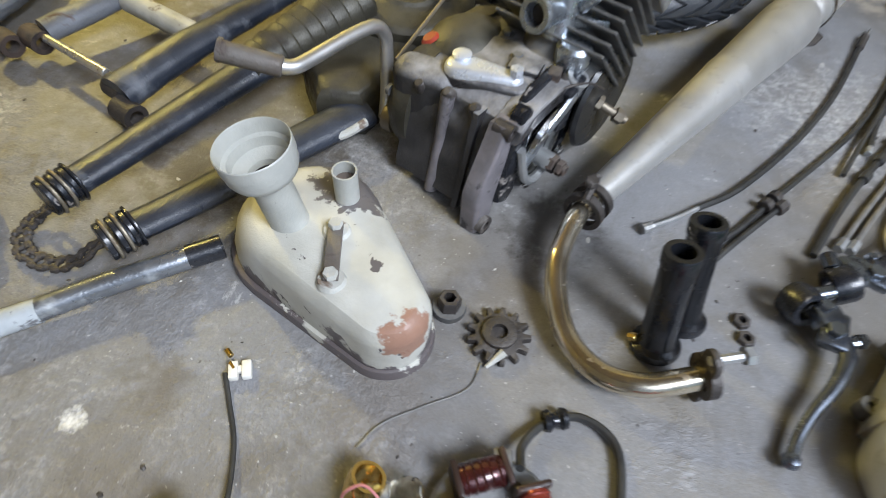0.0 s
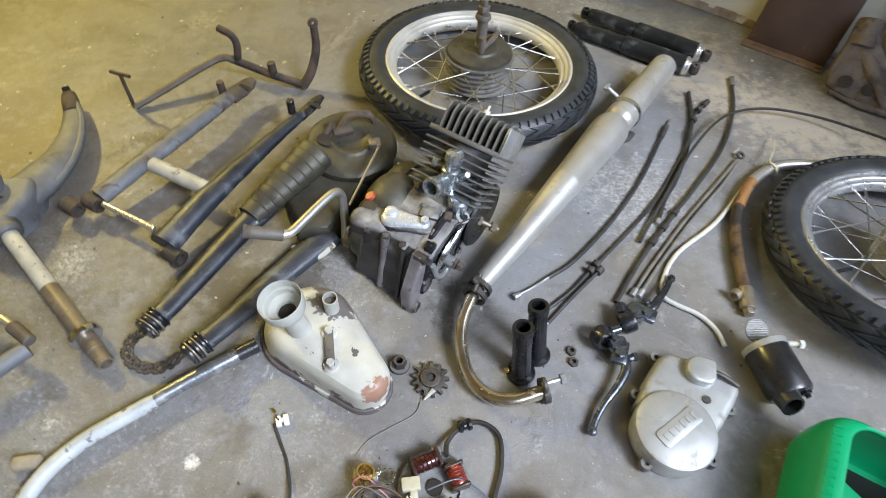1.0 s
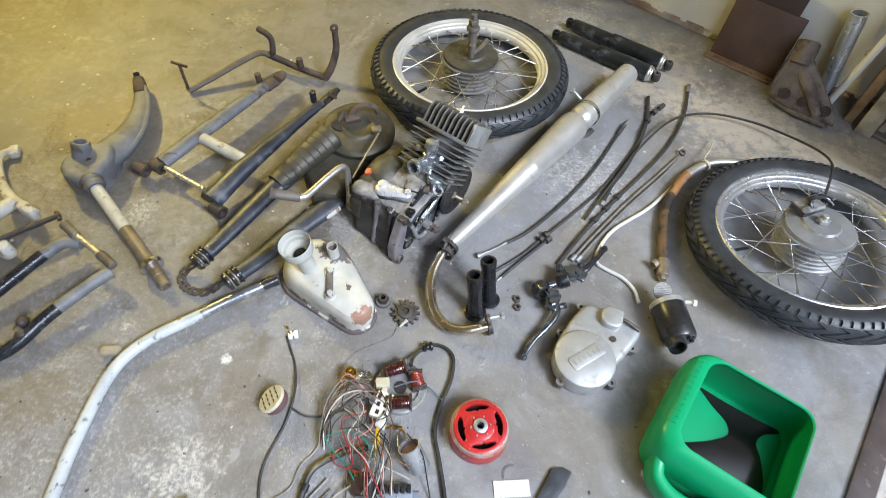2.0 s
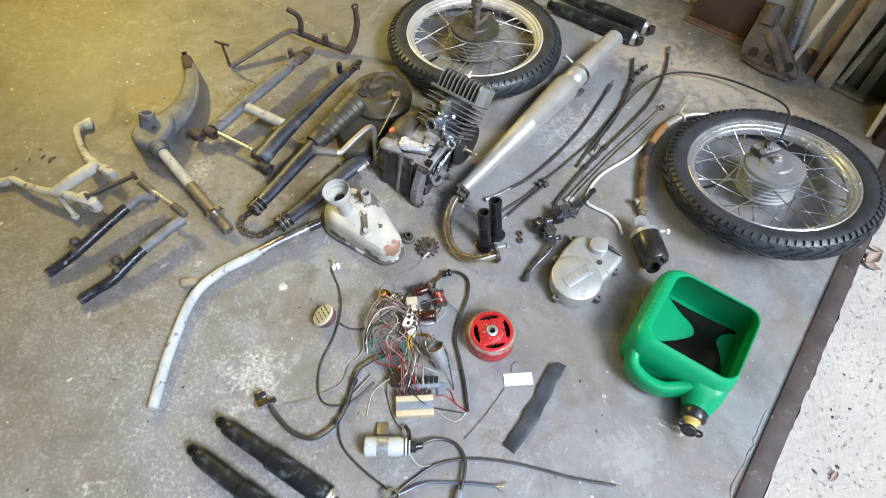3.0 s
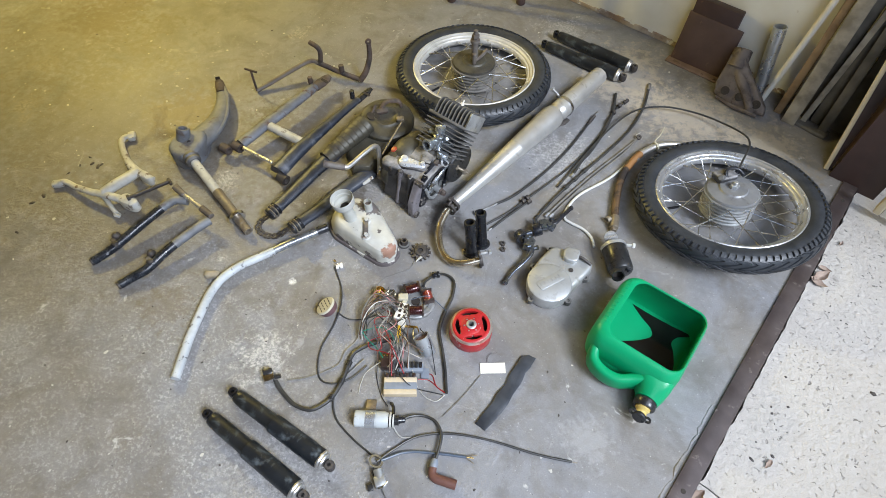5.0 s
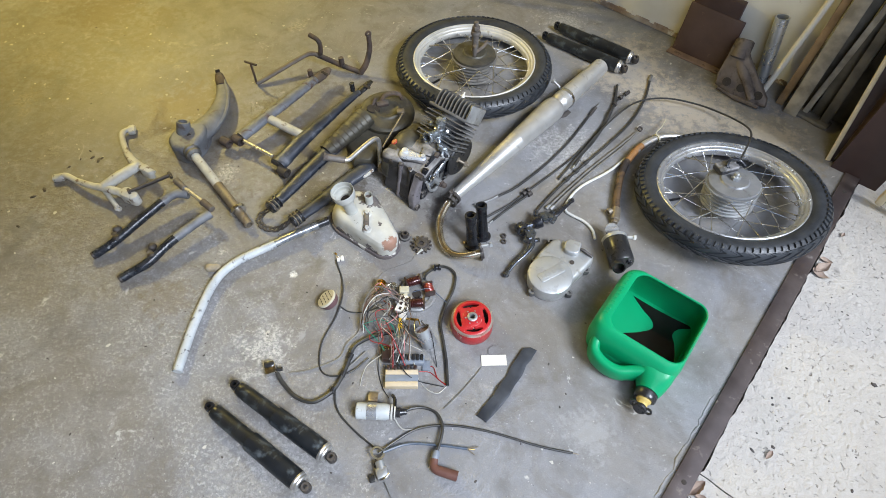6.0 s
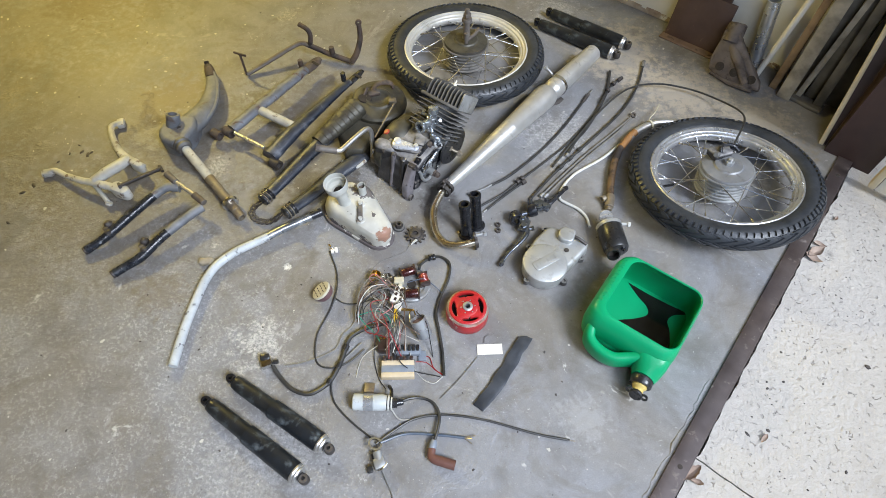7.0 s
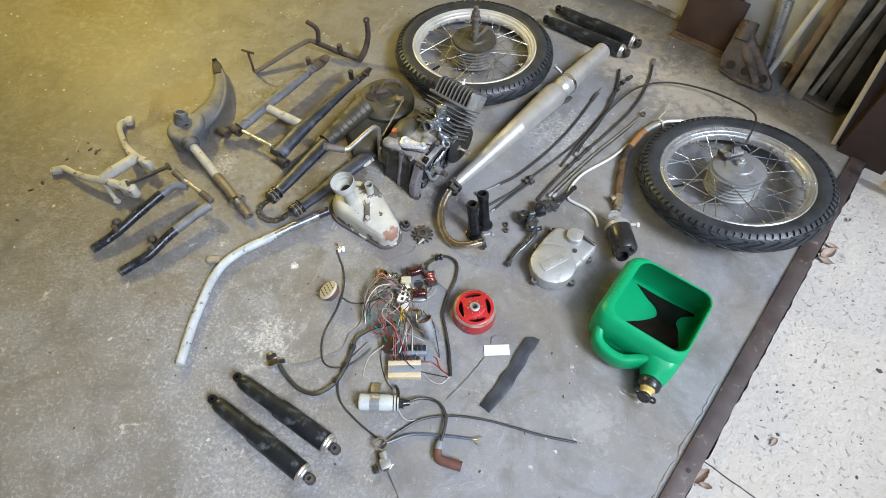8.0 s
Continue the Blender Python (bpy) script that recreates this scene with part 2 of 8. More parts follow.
M["rust_sheet"] = mat("rust_bleeding_sheet", (0.14, 0.090, 0.065), (0.24, 0.165, 0.12), 0.7, 0.1, 14.0, spot=(0.05, 0.03, 0.022), spot_scale=30, spot_at=(0.56, 0.68), bump=0.3)
M["sill"] = mat("worn_brown_sill_steel", (0.06, 0.045, 0.042), (0.10, 0.08, 0.075), 0.42, 0.3, 14.0, spot=(0.2, 0.17, 0.15), spot_scale=45, spot_at=(0.6, 0.72))
M["cream_trim"] = mat("cream_painted_wood", (0.62, 0.53, 0.36), (0.5, 0.42, 0.28), 0.6, 0, 12.0, spot=(0.2, 0.14, 0.08), spot_scale=35, spot_at=(0.66, 0.72))
M["cream_leaf"] = mat("cream_door_paint", (0.74, 0.72, 0.66), (0.64, 0.61, 0.53), 0.55, 0, 6.0, spot=(0.35, 0.27, 0.18), spot_scale=30, spot_at=(0.68, 0.75))
M["block_wall"] = mat("grey_unpainted_block_wall", (0.26, 0.24, 0.20), (0.18, 0.165, 0.135), 0.9, 0, 4.0, bump=0.4, bscale=90)
M["wood"] = mat("grey_old_wood", (0.36, 0.315, 0.235), (0.17, 0.145, 0.105), 0.75, 0, 18.0, bump=0.4, bscale=120)
M["brown_wood"] = mat("brown_old_wood", (0.27, 0.175, 0.085), (0.14, 0.085, 0.04), 0.7, 0, 18.0, bump=0.4, bscale=120)
M["dark_wood"] = mat("dark_stained_wood", (0.055, 0.050, 0.040), (0.135, 0.122, 0.098), 0.6, 0, 14.0, bump=0.3, bscale=120)
M["galv"] = mat("galvanised_steel", (0.60, 0.62, 0.64), (0.45, 0.47, 0.49), 0.30, 0.75, 16.0, bump=0.08)
M["white_pipe"] = mat("white_plastic_pipe", (0.72, 0.69, 0.60), (0.60, 0.56, 0.47), 0.4, 0, 10.0)
M["bracket_iron"] = mat("dusty_brown_cast_iron", (0.085, 0.066, 0.056), (0.15, 0.120, 0.100), 0.6, 0.25, 20.0, spot=(0.045, 0.032, 0.027), spot_scale=28, spot_at=(0.52, 0.64), dust=(0.27, 0.235, 0.20, 0.45), bump=0.5)
M["cast_grime"] = mat("grimy_cast_iron", (0.036, 0.031, 0.029), (0.070, 0.060, 0.054), 0.5, 0.4, 22.0, spot=(0.16, 0.145, 0.13), spot_scale=35, spot_at=(0.58, 0.72), dust=(0.20, 0.185, 0.165, 0.25), bump=0.45)
M["tyre"] = mat("dusty_tyre_rubber", (0.011, 0.013, 0.016), (0.026, 0.029, 0.034), 0.38, 0, 22.0, dust=(0.20, 0.215, 0.235, 0.12), bump=0.25, spec=0.45)
# gold tone puts the lamp's warm reflection into the chrome's colour
M["header"] = mat("browned_chrome_lamp_tint", (0.70, 0.65, 0.54), (0.48, 0.41, 0.29), 0.20, 0.95, 16.0, spot=(0.26, 0.21, 0.15), spot_scale=70, spot_at=(0.62, 0.72), spot_rough=0.6, spot_metal=0.5, bump=0.05)
M["chrome"] = mat("old_chrome", (0.74, 0.74, 0.73), (0.55, 0.55, 0.54), 0.18, 1.0, 14.0, spot=(0.34, 0.25, 0.17), spot_scale=110, spot_at=(0.68, 0.74), spot_rough=0.7, bump=0.03, rvar=0.1)
M["dull_chrome"] = mat("brushed_dull_chrome", (0.64, 0.635, 0.62), (0.55, 0.54, 0.52), 0.38, 0.88, 12.0, spot=(0.36, 0.32, 0.27), spot_scale=30, spot_at=(0.56, 0.70), spot_rough=0.5, spot_metal=0.6, bump=0.05, rvar=0.06)
M["muffler"] = mat("aluminised_muffler_steel", (0.64, 0.635, 0.61), (0.50, 0.49, 0.465), 0.36, 0.68, 11.0, spot=(0.30, 0.28, 0.25), spot_scale=34, spot_at=(0.58, 0.74), spot_rough=0.5, spot_metal=0.4, bump=0.08, rvar=0.08)
M["bright_cast"] = mat("clean_bright_casting", (0.80, 0.83, 0.88), (0.62, 0.65, 0.70), 0.30, 0.55, 26.0, spot=(0.22, 0.22, 0.23), spot_scale=60, spot_at=(0.66, 0.74), spot_rough=0.5, bump=0.15)
M["spoke"] = mat("bright_steel_wire", (0.78, 0.78, 0.77), (0.55, 0.55, 0.53), 0.2, 1.0, 40.0, bump=0)
M["alu"] = mat("cast_aluminium", (0.47, 0.48, 0.48), (0.31, 0.315, 0.315), 0.46, 0.72, 20.0, spot=(0.20, 0.19, 0.175), spot_scale=40, spot_at=(0.54, 0.70), spot_rough=0.7, spot_metal=0.3, bump=0.2)
M["hub_plate"] = mat("dull_grey_brake_plate", (0.26, 0.265, 0.27), (0.18, 0.182, 0.185), 0.5, 0.4, 16.0, spot=(0.10, 0.095, 0.09), spot_scale=34, spot_at=(0.58, 0.70), bump=0.2)
M["alu_dull"] = mat("dusty_aluminium", (0.17, 0.17, 0.168), (0.10, 0.098, 0.095), 0.55, 0.6, 22.0, spot=(0.16, 0.14, 0.12), spot_scale=45, spot_at=(0.58, 0.7), spot_metal=0.2, dust=(0.36, 0.34, 0.30, 0.40), bump=0.25)
M["engine"] = mat("oily_engine_casting", (0.060, 0.058, 0.060), (0.026, 0.025, 0.026), 0.36, 0.35, 22.0, spot=(0.028, 0.026, 0.025), spot_scale=28, spot_at=(0.56, 0.66), spot_rough=0.25, dust=(0.36, 0.35, 0.345, 1.0), bump=0.4)
M["olive_grime"] = mat("oily_olive_casting", (0.065, 0.060, 0.044), (0.030, 0.028, 0.021), 0.45, 0.3, 24.0, spot=(0.025, 0.02, 0.016), spot_scale=24, spot_at=(0.52, 0.66), dust=(0.19, 0.175, 0.14, 0.24), bump=0.25)
M["black_metal"] = mat("black_painted_steel", (0.008, 0.009, 0.012), (0.020, 0.021, 0.025), 0.27, 0.0, 26.0, spot=(0.26, 0.235, 0.215), spot_scale=60, spot_at=(0.61, 0.66), spot_rough=0.5, bump=0.12)
# pale spots are scuffs and also painted glints
M["scuffed_black"] = mat("scuffed_black_paint", (0.007, 0.009, 0.014), (0.022, 0.026, 0.034), 0.26, 0.0, 30.0, spot=(0.27, 0.28, 0.30), spot_scale=60, spot_at=(0.61, 0.68), spot_rough=0.55, dust=(0.20, 0.21, 0.235, 0.06), bump=0.25)
# blue-grey tone on top faces: dust, with some highlight painted in
M["dusty_black"] = mat("dusty_black_paint", (0.008, 0.011, 0.018), (0.026, 0.032, 0.045), 0.32, 0.0, 18.0, spot=(0.13, 0.14, 0.16), spot_scale=22, spot_at=(0.54, 0.70), spot_rough=0.6, dust=(0.17, 0.18, 0.21, 0.20), bump=0.25)
M["grey_paint"] = mat("faded_grey_paint", (0.175, 0.186, 0.205), (0.100, 0.105, 0.116), 0.5, 0.1, 22.0, spot=(0.085, 0.060, 0.048), spot_scale=24, spot_at=(0.60, 0.68), dust=(0.36, 0.35, 0.33, 0.42), bump=0.35)
M["mottled_grey"] = mat("rust_mottled_grey_paint", (0.19, 0.20, 0.22), (0.12, 0.125, 0.135), 0.55, 0.1, 22.0, spot=(0.10, 0.060, 0.042), spot_scale=26, spot_at=(0.54, 0.62), bump=0.35)
M["pale_grey"] = mat("chalky_pale_grey_paint", (0.52, 0.52, 0.485), (0.37, 0.365, 0.33), 0.55, 0, 26.0, spot=(0.17, 0.13, 0.10), spot_scale=46, spot_at=(0.58, 0.65), bump=0.25)
M["rust"] = mat("rusty_steel", (0.055, 0.040, 0.034), (0.105, 0.072, 0.054), 0.75, 0.2, 30.0, spot=(0.028, 0.022, 0.020), spot_scale=34, spot_at=(0.50, 0.62), dust=(0.24, 0.215, 0.185, 0.40), bump=0.5)
M["grey_rust"] = mat("rust_streaked_grey_steel", (0.17, 0.155, 0.14), (0.10, 0.076, 0.06), 0.6, 0.35, 18.0, spot=(0.07, 0.05, 0.042), spot_scale=40, spot_at=(0.56, 0.68), bump=0.3)
M["orange_rust"] = mat("orange_rusted_tube", (0.15, 0.095, 0.050), (0.070, 0.045, 0.030), 0.55, 0.3, 26.0, spot=(0.026, 0.020, 0.018), spot_scale=30, spot_at=(0.46, 0.58), bump=0.4)
M["orange_patch"] = mat("bright_orange_rust", (0.34, 0.17, 0.06), (0.20, 0.10, 0.04), 0.6, 0.15, 26.0, spot=(0.06, 0.04, 0.03), spot_scale=40, spot_at=(0.58, 0.68), bump=0.4)
M["bright_rod"] = mat("oiled_bright_steel", (0.70, 0.69, 0.66), (0.58, 0.56, 0.52), 0.30, 0.8, 40.0, bump=0.02)
M["dark_alloy"] = mat("dark_polished_alloy", (0.22, 0.245, 0.28), (0.13, 0.142, 0.165), 0.24, 0.9, 25.0, bump=0.05)
M["rim"] = mat("pale_weathered_rim", (0.62, 0.63, 0.645), (0.50, 0.505, 0.515), 0.30, 0.80, 18.0, spot=(0.40, 0.37, 0.33), spot_scale=60, spot_at=(0.62, 0.72), bump=0.05)
M["chalky_rim"] = mat("chalky_oxidised_rim", (0.64, 0.63, 0.59), (0.50, 0.49, 0.45), 0.46, 0.35, 20.0, spot=(0.36, 0.33, 0.28), spot_scale=60, spot_at=(0.62, 0.72), bump=0.08)
M["dusty_hub"] = mat("dusty_brown_grey_hub", (0.24, 0.23, 0.215), (0.15, 0.143, 0.13), 0.55, 0.4, 20.0, spot=(0.08, 0.072, 0.062), spot_scale=34, spot_at=(0.54, 0.66), bump=0.25)
M["white_tube"] = mat("worn_white_paint", (0.47, 0.50, 0.51), (0.36, 0.385, 0.395), 0.42, 0, 30.0, spot=(0.15, 0.15, 0.155), spot_scale=64, spot_at=(0.575, 0.64), bump=0.2)
M["brass"] = mat("bright_brass", (0.85, 0.63, 0.24), (0.70, 0.50, 0.20), 0.22, 1.0, 30.0, bump=0.03)
M["tan_steel"] = mat("oil_browned_steel", (0.27, 0.235, 0.18), (0.16, 0.13, 0.095), 0.46, 0.55, 18.0, spot=(0.12, 0.08, 0.05), spot_scale=55, spot_at=(0.58, 0.68), bump=0.12)
M["copper"] = mat("lacquered_copper_winding", (0.075, 0.016, 0.014), (0.035, 0.010, 0.010), 0.22, 0.45, 60.0, bump=0.1, coat=0.5)
M["red_copper"] = mat("red_copper_winding", (0.26, 0.045, 0.03), (0.17, 0.028, 0.022), 0.25, 0.4, 60.0, bump=0.1, coat=0.5)
M["green"] = mat("green_polyethylene", (0.002, 0.30, 0.122), (0.002, 0.265, 0.105), 0.33, 0, 8.0, bump=0.06, rvar=0.08, spec=0.35)
M["oil"] = mat("used_engine_oil", (0.004, 0.004, 0.004), (0.012, 0.011, 0.010), 0.12, 0, 12.0, bump=0.0, rvar=0.05)
M["red"] = mat("red_enamel", (0.44, 0.020, 0.022), (0.33, 0.016, 0.018), 0.33, 0, 20.0, spot=(0.48, 0.43, 0.38), spot_scale=50, spot_at=(0.62, 0.67), spot_metal=0.6, bump=0.06)
M["worn_rim"] = mat("worn_bare_steel_edge", (0.50, 0.46, 0.40), (0.40, 0.16, 0.12), 0.38, 0.7, 28.0, bump=0.1)
M["rubber"] = mat("black_rubber", (0.005, 0.0055, 0.007), (0.012, 0.013, 0.016), 0.24, 0, 30.0, bump=0.1)
M["strap"] = mat("grey_black_rubber_strap", (0.020, 0.023, 0.030), (0.058, 0.064, 0.074), 0.40, 0, 14.0, bump=0.25, spec=0.35)
M["black_plastic"] = mat("black_plastic", (0.015, 0.015, 0.016), (0.03, 0.03, 0.03), 0.3, 0, 20.0, bump=0.05)
M["shock"] = mat("dusty_black_shock_paint", (0.007, 0.008, 0.009), (0.018, 0.020, 0.022), 0.34, 0, 20.0, spot=(0.11, 0.13, 0.135), spot_scale=22, spot_at=(0.55, 0.78), spot_rough=0.6, bump=0.15, spec=0.35)
M["shock_sleeve"] = mat("scuffed_blue_black_sleeve", (0.005, 0.006, 0.008), (0.015, 0.018, 0.022), 0.33, 0, 14.0, spot=(0.13, 0.155, 0.175), spot_scale=20, spot_at=(0.55, 0.74), spot_rough=0.7, bump=0.2, spec=0.35)
M["white_plastic"] = mat("white_nylon", (0.74, 0.72, 0.66), (0.62, 0.60, 0.54), 0.4, 0, 30.0, bump=0.05)
M["coil_paint"] = mat("grey_enamel", (0.46, 0.49, 0.49), (0.38, 0.40, 0.40), 0.4, 0, 25.0, spot=(0.2, 0.19, 0.17), spot_scale=70, spot_at=(0.64, 0.7))
M["ivory"] = mat("yellowed_ivory_plastic", (0.52, 0.49, 0.38), (0.40, 0.37, 0.27), 0.45, 0, 40.0, bump=0.05)
M["beige"] = mat("beige_porcelain", (0.56, 0.47, 0.33), (0.48, 0.39, 0.26), 0.5, 0, 30.0, bump=0.1)
M["grey_plastic"] = mat("slate_grey_plastic", (0.22, 0.25, 0.29), (0.16, 0.18, 0.21), 0.45, 0, 30.0, bump=0.05)
M["brown_plastic"] = mat("brown_bakelite", (0.095, 0.042, 0.032), (0.14, 0.065, 0.05), 0.4, 0, 25.0, spot=(0.34, 0.2, 0.14), spot_scale=60, spot_at=(0.64, 0.74), bump=0.1)
M["dark_bakelite"] = mat("dark_bakelite", (0.03, 0.018, 0.015), (0.05, 0.03, 0.025), 0.35, 0, 25.0)
M["maroon"] = mat("maroon_plastic", (0.09, 0.045, 0.05), (0.13, 0.07, 0.07), 0.5, 0, 25.0)
M["paper"] = mat("soiled_white_card", (0.74, 0.71, 0.60), (0.64, 0.60, 0.50), 0.8, 0, 25.0, bump=0.1)
M["yellow_plastic"] = mat("yellowed_translucent_plastic", (0.62, 0.46, 0.14), (0.50, 0.38, 0.12), 0.3, 0, 15.0)
M["orange"] = mat("red_plug_paint", (0.36, 0.045, 0.025), (0.28, 0.035, 0.02), 0.4)
M["leaf"] = mat("dry_brown_leaf", (0.36, 0.28, 0.225), (0.21, 0.14, 0.10), 0.8, 0, 30.0, bump=0.3)
M["speck"] = mat("chalky_specks", (0.56, 0.54, 0.49), (0.42, 0.40, 0.36), 0.85, 0, 50.0, bump=0.1)
# dirt in the joint, and a dark stand-in for shade in bores and holes
M["dirt"] = mat("joint_dirt_and_hole_shade", (0.022, 0.018, 0.015), (0.042, 0.034, 0.028), 0.95, 0, 30.0, bump=0.8, bscale=160)
M["mesh"] = mat("bright_wire_gauze", (0.24, 0.245, 0.245), (0.15, 0.15, 0.15), 0.55, 0.5, 60.0)
M["hose"] = mat("milky_clear_hose", (0.60, 0.60, 0.55), (0.50, 0.50, 0.46), 0.3, 0, 30.0)
M["grey_cable"] = mat("grey_cable_sheath", (0.20, 0.19, 0.175), (0.13, 0.125, 0.115), 0.5, 0.2, 40.0)
M["cable"] = mat("black_cable_sheath", (0.016, 0.016, 0.016), (0.032, 0.032, 0.031), 0.36, 0, 40.0, dust=(0.16, 0.155, 0.14, 0.15))
for key, c in (("w_red", (0.30, 0.02, 0.02)), ("w_green", (0.01, 0.25, 0.18)), ("w_white", (0.46, 0.45, 0.41)), ("w_yellow", (0.65, 0.42, 0.03)),
               ("w_brown", (0.13, 0.07, 0.04)), ("w_grey", (0.17, 0.165, 0.15)), ("w_pink", (0.55, 0.22, 0.22)), ("w_black", (0.018, 0.018, 0.018)), ("w_blue", (0.075, 0.10, 0.14))):
    M[key] = mat("wire_" + key[2:], c, tuple(v * 0.75 for v in c), 0.4, 0, 60.0, bump=0)


def chipped_cream():
    """Cream paint, chipped at the rim down to dark steel, with an orange primer patch at the narrow end."""
    m = mat("chipped_cream_paint", (0.52, 0.515, 0.465), (0.43, 0.42, 0.37), 0.42, 0, 24.0, spot=(0.10, 0.088, 0.085), spot_scale=42, spot_at=(0.645, 0.66), bump=0.2)
    nt = m.node_tree
    bs = nt.nodes["Principled BSDF"]
    co = nt.nodes.new("ShaderNodeTexCoord").outputs["Object"]
    col = bs.inputs["Base Color"].links[0].from_socket
    wob = noise_tex(nt, co, 70.0, 4.0, 0.6)
    d = nt.nodes.new("ShaderNodeVectorMath")
    d.operation = "DISTANCE"
    nt.links.new(co, d.inputs[0])
    d.inputs[1].default_value = (0.124, -0.112, 0.054)
    e = calc(nt, "ADD", d.outputs["Value"], calc(nt, "MULTIPLY", calc(nt, "SUBTRACT", wob, 0.5), 0.05))
    col = blend(nt, ramp(nt, e, 0.020, 0.023, (1, 1, 1, 1), (0, 0, 0, 1)), col, (0.29, 0.165, 0.115))
    sep = nt.nodes.new("ShaderNodeSeparateXYZ")
    nt.links.new(co, sep.inputs[0])
    bare = nt.nodes.new("ShaderNodeVectorMath")
    bare.operation = "DISTANCE"
    nt.links.new(co, bare.inputs[0])
    bare.inputs[1].default_value = (0.038, 0.020, 0.066)
    g = calc(nt, "ADD", bare.outputs["Value"], calc(nt, "MULTIPLY", calc(nt, "SUBTRACT", wob, 0.5), 0.075))
    col = blend(nt, ramp(nt, g, 0.036, 0.038, (1, 1, 1, 1), (0, 0, 0, 1)), col, (0.135, 0.122, 0.118))
    wide = noise_tex(nt, co, 26.0, 5.0, 0.65)
    h = calc(nt, "ADD", sep.outputs[2], calc(nt, "MULTIPLY", calc(nt, "SUBTRACT", wide, 0.5), 0.16))
    col = blend(nt, ramp(nt, h, 0.020, 0.024, (1, 1, 1, 1), (0, 0, 0, 1)), col, (0.10, 0.085, 0.085))
    nt.links.new(col, bs.inputs["Base Color"])
    return m


M["cream"] = chipped_cream()
M["funnel_paint"] = mat("worn_pale_funnel_paint", (0.44, 0.445, 0.41), (0.34, 0.345, 0.32), 0.42, 0, 24.0, spot=(0.11, 0.10, 0.098), spot_scale=40, spot_at=(0.68, 0.70), bump=0.2)
M["worn_chrome"] = mat("worn_chrome_with_paint_rests", (0.30, 0.315, 0.335), (0.17, 0.178, 0.19), 0.28, 0.7, 18.0, spot=(0.42, 0.44, 0.44), spot_scale=30, spot_at=(0.56, 0.72), spot_rough=0.5, bump=0.15)
M["carb"] = mat("oily_bright_zinc_casting", (0.52, 0.56, 0.60), (0.34, 0.37, 0.40), 0.28, 0.9, 26.0, spot=(0.10, 0.10, 0.10), spot_scale=50, spot_at=(0.60, 0.68), spot_rough=0.5, bump=0.15)
M["mauve_casting"] = mat("worn_mauve_grey_casting", (0.27, 0.25, 0.265), (0.15, 0.14, 0.148), 0.36, 0.45, 26.0, spot=(0.05, 0.046, 0.046), spot_scale=45, spot_at=(0.60, 0.68), bump=0.25)
M["cover_alloy"] = mat("dull_cover_alloy", (0.46, 0.47, 0.465), (0.34, 0.345, 0.34), 0.45, 0.5, 14.0, spot=(0.19, 0.18, 0.155), spot_scale=30, spot_at=(0.54, 0.72), bump=0.05)
gl, gnt, gnd, gln, gbs = nodes_of("clear_bulb_glass")
gbs.inputs["Transmission Weight"].default_value = 1.0
gbs.inputs["Roughness"].default_value = 0.02
gbs.inputs["Base Color"].default_value = (1.0, 0.95, 0.8, 1)
M["glass"] = gl
em, ent, end, eln, ebs = nodes_of("lit_bulb_glass")
ebs.inputs["Emission Color"].default_value = (1.0, 0.75, 0.35, 1)
ebs.inputs["Emission Strength"].default_value = 6.0
M["bulb"] = em


# ---------------------------------------------------------------- mesh helpers
WORLD = {}


def thing(name, x, y, z=0.0, rz=0.0, label="", category="", group="", kind=""):
    ob = new(name)
    ob.empty_display_size = 0.02
    WORLD[ob] = pose(x, y, z, 0, 0, rz)
    ob.matrix_basis = WORLD[ob]
    return tagged(ob, label, category, group, kind)


def mesh_of(name, bm, material, angle=35.0):
    me = bpy.data.meshes.new(name)
    bm.normal_update()
    bm.to_mesh(me)
    bm.free()
    me.materials.append(material)
    for p in me.polygons:
        p.use_smooth = True
    me.set_sharp_from_angle(angle=radians(angle))
    return me


def part(name, bm, material, parent, label="", local=False, kind=""):
    """Links a bmesh as one mesh object under a thing or part. Its points are in world metres, or in the thing's own with local."""
    top = parent
    while top.parent:
        top = top.parent
    if not local:
        bm.transform(WORLD[top].inverted())
    bmesh.ops.recalc_face_normals(bm, faces=bm.faces)
    ob = new(name, mesh_of(name, bm, material))
    ob.parent = parent
    return tagged(ob, label, kind=kind)


def solid(name, bm, material, label="", category="", group="", kind=""):
    """One mesh that is a thing by itself."""
    bmesh.ops.recalc_face_normals(bm, faces=bm.faces)
    return tagged(new(name, mesh_of(name, bm, material)), label, category, group, kind)


def basis(a, up=Vector((0, 0, 1))):
    a = Vector(a).normalized()
    if abs(a.dot(up)) > 0.95:
        up = Vector((1, 0, 0))
    x = up.cross(a).normalized()
    return x, a.cross(x), a


def along(p, a, up=(0, 0, 1)):
    """Pose at p whose z axis points along a."""
    x, y, z = basis(a, Vector(up))
    return Matrix.Translation(Vector(p)) @ Matrix((x, y, z)).transposed().to_4x4()


def smooth(pts, k=5):
    """A curve through the points."""
    v = [Vector(p) for p in pts]
    if len(v) < 3:
        return v
    v = [v[0] * 2 - v[1]] + v + [v[-1] * 2 - v[-2]]
    out = []
    for i in range(1, len(v) - 2):
        a, b, c, d = v[i - 1:i + 3]
        for j in range(k):
            t = j / k
            out.append(0.5 * ((2 * b) + (c - a) * t + (2 * a - 5 * b + 4 * c - d) * t * t + (3 * b - a - 3 * c + d) * t ** 3))
    out.append(v[-2])
    return out


